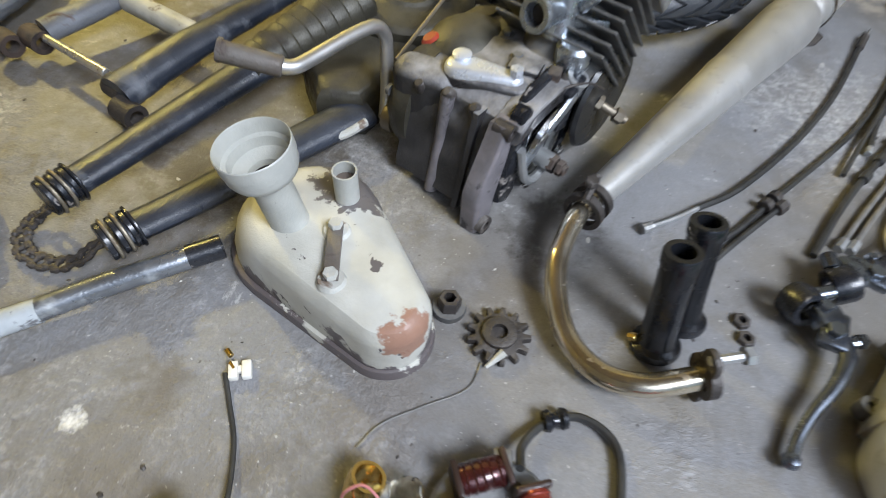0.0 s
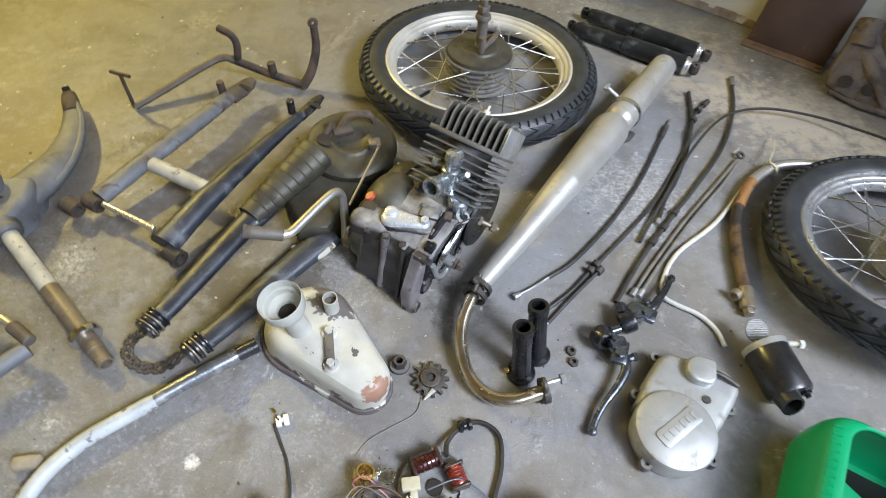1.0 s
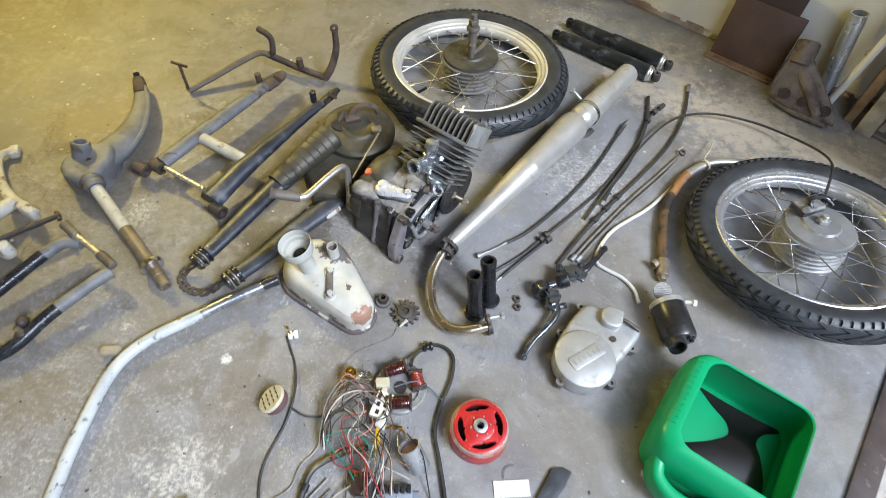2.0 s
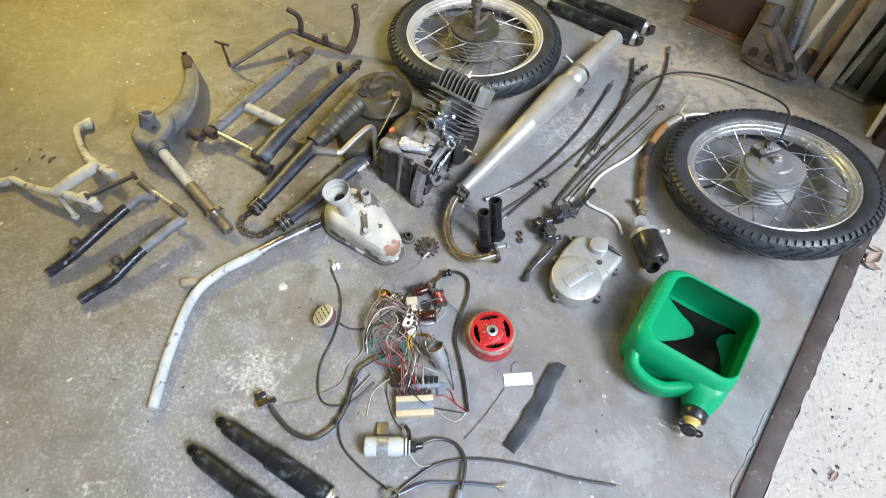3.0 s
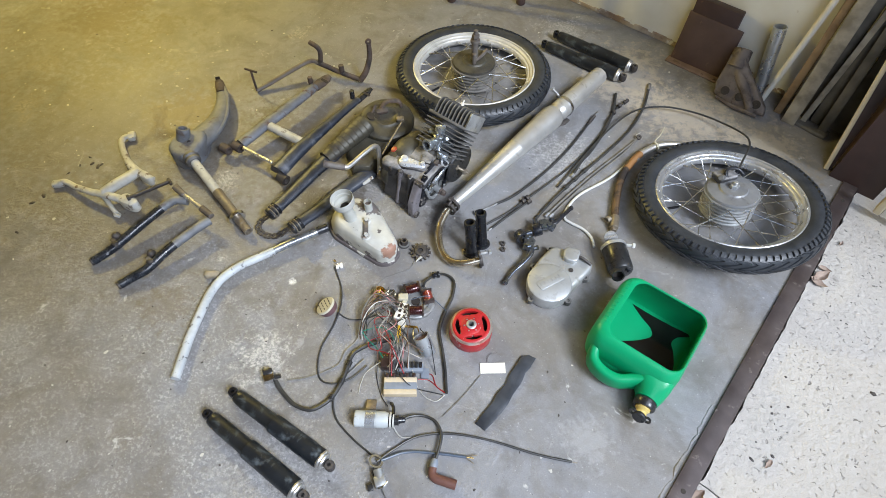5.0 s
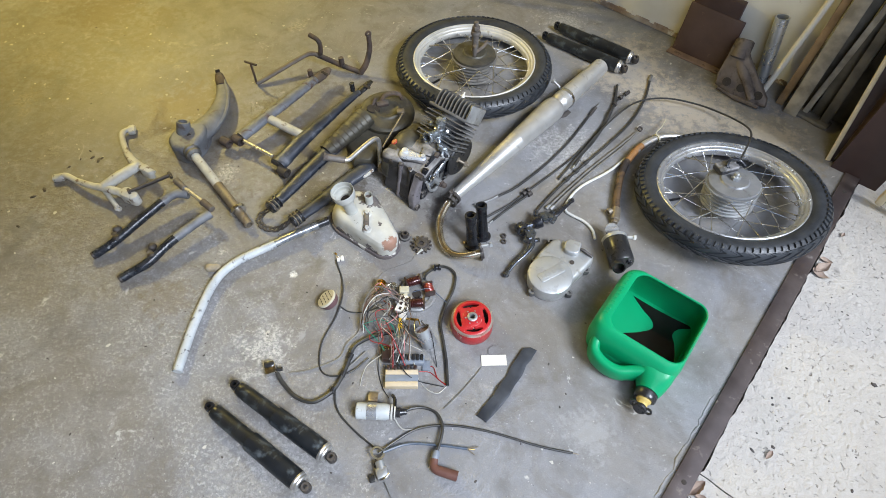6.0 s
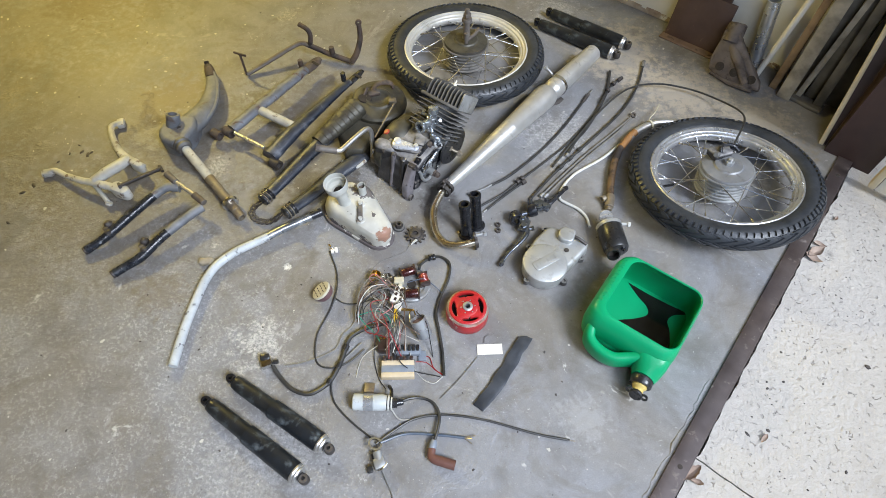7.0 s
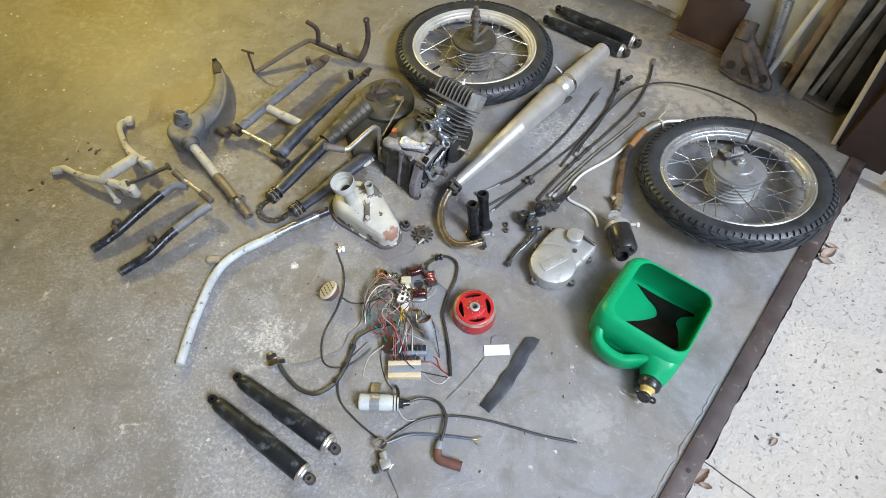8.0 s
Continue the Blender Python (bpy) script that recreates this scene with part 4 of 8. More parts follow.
    rod(bm, ((rim_r - 0.0195), 0.0, 0), (rim_r - 0.052, 0.0, 0.002), 0.0035, 8)
    part("valve", bm, M["rubber"], w, "", True)
    return w


front = wheel(0.484, 0.030, 0.189, 0.068, "hub_plate", "rim", "alu", "spoked moped wheel with chrome rim and grey drum, lying flat")
front.matrix_basis = along((0.867, 1.218, 0.064), (-0.0934, 0.1309, 1.0), (0, 1, 0)) @ pose(0, 0, 0, 0, 0, 200)
bm = B()
tube(bm, smooth([(0.004, -0.026, 0.052), (0.010, -0.038, 0.066), (-0.004, -0.050, 0.072), (-0.030, -0.050, 0.066), (-0.042, -0.036, 0.056)], 4), 0.0050, 10)
part("brake_lever", bm, M["black_metal"], front, "black brake lever on the plate", True)
bm = B()
prism(bm, rrect(-0.030, 0.028, -0.024, 0.016, 0.009, 4), 0.046, 0.062, pose(0.006, -0.040, 0, 0, 0, 12), 0.006, seg=3)
lumpy(bm, 0.0022, 70.0, 1, 3.0)
part("speedo_drive", bm, M["engine"], front, "black oily speedometer drive", True)
bm = B()
rod(bm, (0.016, -0.034, 0.056), (0.034, -0.018, 0.072), 0.0085, 14, 0.007)
part("drive_stub", bm, M["alu_dull"], front, "grey stub of the speedometer drive", True)

rear = wheel(0.490, 0.030, 0.191, 0.070, "olive_grime", "chalky_rim", "dusty_hub", "spoked moped wheel with dusty brown drum plate, lying flat")
rear.matrix_basis = along((0.099, 1.602, 0.0445), (-0.0122, 0.0578, 1.0), (0, 1, 0)) @ pose(0, 0, 0, 0, 0, 230)
bm = B()
rod(bm, (0.0, 0.0, 0.05), (0.0, 0.0, 0.148), 0.0070)
rod(bm, (0.0, 0.0, 0.050), (0.0, 0.0, 0.108), 0.0108)
lathe(bm, [(0.006, 0.108), (0.015, 0.108), (0.016, 0.112), (0.014, 0.118), (0.006, 0.118)], n=20, closed=True)
nut(bm, (0, 0, 0.124), (0, 0, 1), 0.012, 0.011)
part("spacer", bm, M["grey_rust"], rear, "rusty axle spacer and nut", True)
bm = B()
tube(bm, smooth([(-0.055, -0.005, 0.058), (-0.03, 0.006, 0.056), (0.0, 0.012, 0.054), (0.022, 0.02, 0.056)], 4), 0.0055, 8)
rod(bm, (0.018, 0.02, 0.05), (0.018, 0.02, 0.085), 0.007)
part("brake_lever", bm, M["grey_rust"], rear, "rusty brake lever on the plate", True)


# ---------------------------------------------------------------- shock absorbers
def shock(a, b, label, group, sleeve):
    a, b = Vector(a), Vector(b)
    s = thing("shock_absorber", a.x, a.y, 0, label=label, category="shock absorber", group=group)
    L = (b - a).length
    m = along(a, b - a)
    bm = B()
    lathe(bm, [(0, 0.012), (0.010, 0.012), (0.0148, 0.016), (0.0150, 0.020), (0.0162, 0.024), (0.0166, 0.030), (0.0160, 0.034), (0.0172, 0.040), (0.0176, L * 0.45), (0, L * 0.45)], m, 28)
    part("upper_tube", bm, M["shock"], s, "black painted upper tube")
    bm = B()
    lathe(bm, [(0, L * 0.435), (0.0185, L * 0.435), (0.0208, L * 0.438), (0.0212, L * 0.45), (0.0212, L * 0.66), (0.0216, L * 0.70), (0.0214, L - 0.032), (0.0208, L - 0.026), (0, L - 0.026)], m, 32)
    part("lower_tube", bm, M[sleeve], s, "black sleeve with dusty blue-grey scuffs")
    bm = B()
    lathe(bm, [(0.010, L - 0.027), (0.0212, L - 0.027), (0.0216, L - 0.024), (0.0200, L - 0.021), (0.0185, L - 0.0205), (0.0190, L - 0.018), (0.0170, L - 0.015), (0.010, L - 0.014)], m, 32, closed=True)
    part("end_ring", bm, M["dull_chrome"], s, "bright steel end ring")
    side = m.to_3x3() @ Vector((0, 1, 0))
    for z, key, label2 in ((L - 0.003, "cast_grime", "rubber-bushed steel eye"), (0.004, "rubber", "")):
        bm = B()
        c = m @ Vector((0, 0, z))
        lathe(bm, [(0.0040, -0.011), (0.0090, -0.011), (0.0108, -0.007), (0.0108, 0.007), (0.0090, 0.011), (0.0040, 0.011)], along(c, side), 18, closed=True)
        part("eye_bush", bm, M[key], s, label2)
    return s


shock((-0.253, 0.386, 0.0200), (0.012, 0.273, 0.0212), "dusty black rear shock absorber lying on the floor", "shock absorbers near the door", "shock_sleeve")
shock((-0.220, 0.444, 0.0200), (0.044, 0.340, 0.0212), "dusty black rear shock absorber lying on the floor", "shock absorbers near the door", "shock_sleeve")
shock((0.301, 1.836, 0.0200), (0.580, 1.718, 0.0212), "black telescopic shock absorber beside the muffler", "shock absorbers at the back", "shock")
shock((0.335, 1.900, 0.0200), (0.614, 1.774, 0.0212), "black telescopic shock absorber beside the muffler", "shock absorbers at the back", "shock")

# ---------------------------------------------------------------- exhaust
ex = thing("exhaust", 0.30, 1.30, label="chromed moped exhaust with bent header pipe and cone muffler", category="exhaust")
bm = B()
a, b = Vector((0.149, 1.060, 0.042)), Vector((0.497, 1.682, 0.045))
L = (b - a).length
m = along(a, b - a)
lathe(bm, [(0.006, 0.0), (0.0125, 0.0), (0.0150, 0.02), (0.0285, L * 0.375), (0.0292, L * 0.380), (0.0292, L * 0.384), (0.0283, L * 0.389), (0.0358, L * 0.590), (0.0362, L * 0.618), (0.0356, L * 0.636), (0.0330, L * 0.650), (0.0268, L * 0.658), (0.006, L * 0.664)], m, 40, closed=True)
part("cone", bm, M["muffler"], ex, "long dull aluminised cone with a weld seam")
bm = B()
lathe(bm, [(0.006, L * 0.655), (0.0250, L * 0.655), (0.0256, L * 0.670), (0.0292, L * 0.678), (0.0302, L * 0.690), (0.0306, L * 0.735), (0.0302, L * 0.745), (0.0282, L * 0.88), (0.0268, L - 0.006), (0.0263, L), (0.0245, L), (0.0240, L - 0.008), (0.010, L - 0.010), (0.006, L - 0.012)], m, 40, closed=True)
part("silencer", bm, M["muffler"], ex, "pale metal end silencer")
bm = B()
lathe(bm, [(0.0303, L * 0.716), (0.0328, L * 0.716), (0.0334, L * 0.719), (0.0334, L * 0.728), (0.0328, L * 0.731), (0.0303, L * 0.731)], m, 40, closed=True)
part("band", bm, M["chrome"], ex, "bright clamp band with bolt")
bm = B()
tube(bm, smooth([m @ Vector((-0.024, -0.020, L * 0.640)), m @ Vector((-0.030, -0.023, L * 0.668)), m @ Vector((-0.032, -0.022, L * 0.700))], 4), [0.006, 0.009, 0.007], 10, 0.5)
part("bracket", bm, M["cast_grime"], ex, "dark welded hanger at the neck")
bm = B()
p = m @ Vector((0.024, 0.028, L * 0.722))
q = m @ Vector((0.048, 0.038, L * 0.722))
rod(bm, p, q, 0.004, 8)
nut(bm, q, q - p, 0.008, 0.006)
part("clamp_bolt", bm, M["alu"], ex)
bm = B()
tube(bm, smooth([(0.155, 1.070, 0.042), (0.137, 1.032, 0.040), (0.128, 0.988, 0.032), (0.134, 0.948, 0.023), (0.150, 0.915, 0.017), (0.178, 0.892, 0.019), (0.212, 0.888, 0.026), (0.252, 0.903, 0.034)], 6), 0.0098, 18)
part("header_pipe", bm, M["header"], ex, "bent chrome header pipe, lamp's gold reflection put into its tint")
bm = B()
c, ax = Vector((0.146, 1.048, 0.042)), Vector((0.40, 0.9, 0.02)).normalized()
for k in (-0.012, 0.004):
    pipe(bm, c + ax * k, c + ax * (k + 0.008), 0.0195, 0.005, 24)
rod(bm, c + Vector((0, 0, 0.018)) - ax * 0.014, c + Vector((-0.006, 0, 0.026)) + ax * 0.016, 0.004, 8)
nut(bm, c + Vector((-0.004, 0.0, 0.028)), (0, 0, 1), 0.007, 0.006)
part("clamp", bm, M["cast_grime"], ex, "dark ribbed pipe clamp")
bm = B()
ax = Vector((0.92, 0.38, 0.1)).normalized()
c = Vector((0.249, 0.902, 0.035))
m = along(c, ax)
prism(bm, hull2(0.0, -0.024, 0.010, 0.0, 0.024, 0.010), 0, 0.005, m, 0.001)
lathe(bm, [(0.0115, 0.0), (0.0185, 0.0), (0.0185, 0.008), (0.0115, 0.008)], m, 24, closed=True)
part("flange", bm, M["cast_grime"], ex, "oval steel mounting flange")
# dark disc stands for the depth of the pipe mouth
bm = B()
lathe(bm, [(0, 0.0081), (0.0117, 0.0081), (0.0117, 0.0084), (0, 0.0084)], m, 20)
part("port", bm, M["dirt"], ex, "dark disc in the pipe mouth")
bm = B()
q = m @ Vector((0, 0.026, 0.003))
rod(bm, q - ax * 0.004, q + ax * 0.026, 0.004, 8)
nut(bm, q + ax * 0.022, ax, 0.0075, 0.007)
part("stud", bm, M["alu"], ex)

# ---------------------------------------------------------------- furniture legs behind the wheel
# feet of some furniture; upper legs and rail are added
tr = thing("trestle", 0.06, 2.06, label="brown tubular furniture legs behind the wheel, joined by an added rail", category="trestle")
for x, y in ((-0.066, 2.040), (0.188, 2.084)):
    bm = B()
    tube(bm, [(x, y, 0.012), (x + 0.002, y + 0.02, 0.35), (x + 0.004, y + 0.04, 0.70)], 0.0125, 14)
    leg = part("leg", bm, M["rust"], tr)
    bm = B()
    lathe(bm, [(0, 0), (0.0155, 0), (0.0170, 0.003), (0.0160, 0.022), (0.0125, 0.026), (0, 0.026)], Matrix.Translation((x, y, 0.0)), 18)
    part("rubber_foot", bm, M["red_brown"], leg, "dark brown rubber foot")
bm = B()
tube(bm, [(-0.070, 2.079, 0.690), (0.200, 2.125, 0.690)], 0.0125, 14)
part("rail", bm, M["rust"], tr)


# ---------------------------------------------------------------- engine
eng = thing("engine", 0.002, 1.038, 0, -25, "grimy two-stroke moped engine with finned cylinder and carburettor", "engine")
X, Z = Vector((1, 0, 0)), Vector((0, 0, 1))
YZ = Matrix(((0, 0, 1, 0), (1, 0, 0, 0), (0, 1, 0, 0), (0, 0, 0, 1)))   # outline in y and z, pushed along x


def ep(name, bm, key, label=""):
    return part(name, bm, M[key], eng, label, True)


bm = B()
side = [(0.014, 0.012), (0.06, 0.005), (0.10, 0.004), (0.17, 0.012), (0.198, 0.034), (0.204, 0.07), (0.190, 0.104), (0.16, 0.120), (0.12, 0.126), (0.08, 0.122), (0.056, 0.117), (0.042, 0.108), (0.032, 0.088), (0.022, 0.050)]
prism(bm, side, -0.066, 0.042, YZ, 0.012, seg=3)
lumpy(bm, 0.0022, 55.0, 3)
ep("crankcase", bm, "engine", "dusty dark crankcase with a rough cast top")
bm = B()
prism(bm, hull2(0.078, 0.062, 0.060, 0.150, 0.070, 0.056, 16), 0.0, 0.036, Matrix.Translation((-0.058, 0, 0)) @ YZ @ Matrix.Scale(-1, 4, (0, 0, 1)), 0.026, seg=6)
lumpy(bm, 0.0014, 48.0, 1, 3.0)
ep("clutch_cover", bm, "olive_grime", "rounded oily clutch cover")
bm = B()
lathe(bm, [(0.0, 0.030), (0.018, 0.028), (0.036, 0.018), (0.046, 0.002), (0.046, -0.010), (0.0, -0.012)], Matrix.Translation((-0.058, 0.112, 0.104)) @ Matrix.Diagonal((0.92, 1.12, 1, 1)), 28)
ep("dome", bm, "olive_grime", "domed oily top of the clutch housing")
bm = B()
prism(bm, hull2(-0.070, 0.046, 0.020, -0.040, 0.052, 0.020, 8), 0.070, 0.120, Matrix(), 0.014, seg=4)
lumpy(bm, 0.0016, 60.0, 1, 5.0)
ep("filler_boss", bm, "engine", "lumpy cast boss at the front corner")
bm = B()
prism(bm, [(-0.004, 0.128), (0.052, 0.120), (0.070, 0.160), (0.066, 0.182), (0.010, 0.190)], 0.092, 0.128, Matrix(), 0.010, seg=3)
lumpy(bm, 0.0012, 60.0, 1, 7.0)
ep("cylinder_foot", bm, "alu_dull", "dusty grey cylinder foot")
bm = B()
lathe(bm, [(0, 0.003), (0.007, 0.0028), (0.010, 0.0), (0, 0.0)], along((-0.079, 0.080, 0.121), (-0.4, -0.3, 1)), 16)
ep("filler_plug", bm, "orange", "small orange-red plug")
bm = B()
prism(bm, [(0.0, 0.0), (0.022, 0.0), (0.047, 0.112), (0.029, 0.114), (-0.002, 0.05)], 0.032, 0.051, YZ, 0.005, seg=3)
lumpy(bm, 0.0014, 70.0, 2, 9.0)
ep("front_mount", bm, "mauve_casting", "worn grey mounting bracket at the front")
bm = B()
tube(bm, [(-0.020, 0.017, 0.004), (-0.020, 0.027, 0.060), (-0.020, 0.036, 0.110)], [0.007, 0.0055, 0.007], 12)
ep("front_strut", bm, "mauve_casting", "worn round strut at the front")
bm = B()
pipe(bm, (0.034, 0.010, 0.010), (0.056, 0.010, 0.010), 0.0095, 0.005, 16)
ep("lug_bush", bm, "cast_grime")
bm = B()
pipe(bm, (0.036, 0.034, 0.108), (0.054, 0.034, 0.108), 0.0078, 0.004, 16)
ep("lug_bush", bm, "cast_grime")
bm = B()
prism(bm, hull2(-0.026, 0.066, 0.021, 0.026, 0.078, 0.014, 10), 0.112, 0.124, Matrix(), 0.006, seg=3)
lumpy(bm, 0.0010, 70.0, 1, 2.0)
ep("cover_seat", bm, "engine", "cast seat under the oval cover")
bm = B()
prism(bm, hull2(-0.026, 0.062, 0.0165, 0.020, 0.078, 0.0095, 12), 0.121, 0.130, Matrix(), 0.007, seg=4)
ep("gear_cover", bm, "bright_cast", "bright oval cover on the top")
bm = B()
lathe(bm, [(0, 0.130), (0.008, 0.130), (0.009, 0.134), (0.006, 0.1355), (0, 0.1355)], Matrix.Translation((-0.030, 0.066, 0)), 20)
ep("cover_boss", bm, "bright_cast")
bm = B()
lathe(bm, [(0, 0.130), (0.0065, 0.130), (0.0065, 0.137), (0, 0.138)], Matrix.Translation((0.022, 0.078, 0)), 6)
ep("cover_boss", bm, "bright_cast")
bm = B()
box(bm, 0.030, 0.022, 0.007, pose(0.018, 0.100, 0.122, 0, 0, 15), 0.002)
ep("top_boss", bm, "engine")
for x, y, z, r in ((-0.050, 0.034, 0.106, 0.0065), (-0.020, 0.037, 0.110, 0.006), (0.010, 0.038, 0.108, 0.006)):
    bm = B()
    lathe(bm, [(0, 0.008), (r * 0.6, 0.0075), (r, 0.004), (r * 1.15, -0.006), (0, -0.007)], along((x, y, z), (0, -0.6, 0.8)), 14)
    ep("front_boss", bm, "cast_grime", "grimy screw boss")
bm = B()
prism(bm, [(0.008, 0.008), (0.026, 0.008), (0.044, 0.112), (0.030, 0.112), (0.020, 0.060)], 0.013, 0.019, YZ, 0.001)
ep("front_rib", bm, "engine")
for x, y in ((0.004, 0.106), (-0.026, 0.132)):
    bm = B()
    lathe(bm, [(0, 0), (0.0075, 0), (0.0075, 0.0012), (0, 0.0012)], pose(x, y, 0.1245), 14)
    nut(bm, (x, y, 0.1255), Z, 0.0052, 0.0045)
    ep("case_bolt", bm, "alu_dull")
for y, z in ((0.030, 0.085), (0.050, 0.028), (0.100, 0.010), (0.168, 0.028), (0.192, 0.070), (0.165, 0.112)):
    bm = B()
    lathe(bm, [(0, 0), (0.006, 0), (0.006, 0.004), (0.0035, 0.005), (0, 0.005)], along((-0.084, y, z), -X), 12)
    ep("cover_screw", bm, "alu_dull")
for y, z in ((0.060, 0.112), (0.142, 0.030), (0.180, 0.050)):
    bm = B()
    nut(bm, (0.046, y, z), X, 0.0065, 0.006)
    ep("plate_bolt", bm, "alu")
bm = B()
tube(bm, smooth([(0.048, 0.090, 0.110), (0.060, 0.104, 0.122), (0.070, 0.130, 0.118), (0.078, 0.150, 0.104)], 4), 0.0013, 8)
ep("spring", bm, "cast_grime")
bm = B()
lathe(bm, [(0.028, 0.0), (0.035, 0.0), (0.036, 0.003), (0.034, 0.007), (0.029, 0.007)], along((0.047, 0.094, 0.052), X), 36, closed=True)
ep("stator_seat", bm, "chrome", "bright machined ring round the crankshaft")
bm = B()
lathe(bm, [(0.044, 0.0), (0.052, 0.0), (0.052, 0.010), (0.049, 0.012), (0.044, 0.010)], along((0.044, 0.098, 0.062), X), 40, closed=True)
ep("seat_rim", bm, "black_metal", "oily black raised rim")
bm = B()
tube(bm, smooth([(0.060, 0.060, 0.070), (0.062, 0.072, 0.088), (0.062, 0.094, 0.098), (0.060, 0.116, 0.094)], 4), [0.004, 0.006, 0.005, 0.003], 8, 1.4)
ep("bright_lever", bm, "chrome", "bright curved steel lever")
for q in ((0.058, 0.066, 0.030), (0.058, 0.126, 0.034), (0.060, 0.112, 0.112)):
    bm = B()
    lathe(bm, [(0, 0), (0.0060, 0), (0.0060, 0.004), (0.003, 0.006), (0, 0.006)], along(q, X), 14)
    ep("screw", bm, "chrome")
bm = B()
prism(bm, [(0.036, 0.096), (0.040, 0.108), (0.056, 0.118), (0.096, 0.1235), (0.132, 0.121), (0.132, 0.106), (0.060, 0.100)], 0.030, 0.060, YZ, 0.004, seg=3)
lumpy(bm, 0.0022, 60.0, 3, 12.0)
ep("top_deck", bm, "engine", "flat dusty casting edge over the ignition side")
for x, y, z in ((0.050, 0.056, 0.118), (0.040, 0.084, 0.122), (0.052, 0.118, 0.121)):
    bm = B()
    lathe(bm, [(0, 0.004), (0.004, 0.004), (0.006, 0.002), (0.0075, -0.003), (0, -0.004)], pose(x, y, z, -8, 0, 0), 12)
    ep("deck_boss", bm, "cast_grime", "grimy screw boss")
# ignition side
bm = B()
prism(bm, hull2(0.095, 0.070, 0.060, 0.165, 0.078, 0.052), 0.038, 0.046, YZ, 0.003)
ep("ignition_plate", bm, "black_metal", "black flat side plate")
bm = B()
prism(bm, [(0.024, 0.030), (0.046, 0.118), (0.056, 0.124), (0.066, 0.112), (0.052, 0.03), (0.04, 0.02)], 0.042, 0.056, YZ, 0.003)
ep("side_rib", bm, "black_metal", "black upright rib")
bm = B()
lathe(bm, [(0.0, 0.0), (0.053, 0.0), (0.056, 0.004), (0.053, 0.008), (0.0, 0.009)], along((0.062, 0.182, 0.072), X), 36)
ep("fan_disc", bm, "black_plastic", "round black disc")
bm = B()
lathe(bm, [(0.0, 0.0), (0.026, 0.0), (0.026, 0.006), (0.019, 0.012), (0.009, 0.014), (0.009, 0.034), (0, 0.034)], along((0.036, 0.094, 0.044), X), 24)
ep("crank_taper", bm, "alu", "bright crankshaft taper")
bm = B()
rod(bm, (0.060, 0.094, 0.044), (0.086, 0.094, 0.042), 0.006)
nut(bm, (0.068, 0.094, 0.0435), X, 0.010, 0.007)
nut(bm, (0.077, 0.094, 0.043), X, 0.0085, 0.006)
ep("crank_nut", bm, "rust", "rusty crankshaft nut")
bm = B()
tube(bm, smooth([(0.060, 0.052, 0.060), (0.064, 0.072, 0.088), (0.066, 0.098, 0.104), (0.064, 0.124, 0.112), (0.060, 0.135, 0.100)], 4), 0.0036, 8, 1.5)
ep("pawl_arm", bm, "carb", "bright curved pawl arm")
bm = B()
tube(bm, smooth([(0.058, 0.046, 0.085), (0.062, 0.056, 0.046), (0.062, 0.078, 0.030), (0.060, 0.104, 0.036)], 4), 0.0045, 8)
ep("pawl_arm", bm, "alu")
bm = B()
box(bm, 0.014, 0.028, 0.018, pose(0.060, 0.122, 0.104, 20, 0, 0), 0.003)
box(bm, 0.012, 0.020, 0.030, pose(0.058, 0.108, 0.072, -15, 0, 0), 0.003)
ep("clamp_block", bm, "black_metal")
bm = B()
lathe(bm, [(0.006, 0), (0.0115, 0), (0.0115, 0.006), (0.006, 0.006)], along((0.058, 0.124, 0.118), (0.5, 0, 1)), 16, closed=True)
ep("steel_ring", bm, "alu")
bm = B()
rod(bm, (0.050, 0.160, 0.084), (0.100, 0.179, 0.062), 0.0042)
nut(bm, (0.088, 0.1745, 0.067), (0.9, 0.35, -0.4), 0.0078, 0.009)
nut(bm, (0.068, 0.167, 0.076), (0.9, 0.35, -0.4), 0.0085, 0.006)
ep("stud", bm, "tan_steel", "threaded stud with nuts")
bm = B()
box(bm, 0.012, 0.016, 0.010, pose(0.044, 0.108, 0.121, 0, 0, 20), 0.002)
ep("red_grommet", bm, "rust")
# kick shaft
bm = B()
rod(bm, (-0.070, 0.050, 0.034), (-0.108, 0.047, 0.032), 0.010, 16)
pipe(bm, (-0.094, 0.048, 0.033), (-0.106, 0.047, 0.032), 0.0155, 0.006, 18)
nut(bm, (-0.108, 0.047, 0.032), (-1, -0.1, 0), 0.0085, 0.007)
ep("kick_shaft", bm, "tan_steel", "greasy kickstart shaft with clamp")
# cylinder
ca = Vector((0, 0.70, 0.714)).normalized()
cb = Vector((0, -0.714, 0.70)).normalized()
cp = Vector((0.017, 0.146, 0.098))
CY = Matrix.Translation(cp) @ Matrix((-X, cb, ca)).transposed().to_4x4()
bm = B()
lathe(bm, [(0, 0.0), (0.036, 0.0), (0.036, 0.10), (0, 0.10)], CY, 28)
ep("cylinder_barrel", bm, "alu_dull")
fin_bm = B()
box(fin_bm, 0.118, 0.094, 0.0030, Matrix(), 0.0012, 1)
fin_me = mesh_of("cylinder_fin", fin_bm, M["alu_dull"])
for k in range(7):
    f = new("cylinder_fin", fin_me)
    f.parent = eng
    f.matrix_local = CY @ Matrix.Translation((0, 0, 0.022 + k * 0.0112))
bm = B()
box(bm, 0.120, 0.092, 0.008, CY @ Matrix.Translation((0, 0, 0.102)), 0.002)
lathe(bm, [(0, 0.108), (0.026, 0.108), (0.020, 0.124), (0.012, 0.128), (0, 0.128)], CY, 24)
ep("cylinder_head", bm, "alu_dull", "cast head with upright fins")
fin_bm = B()
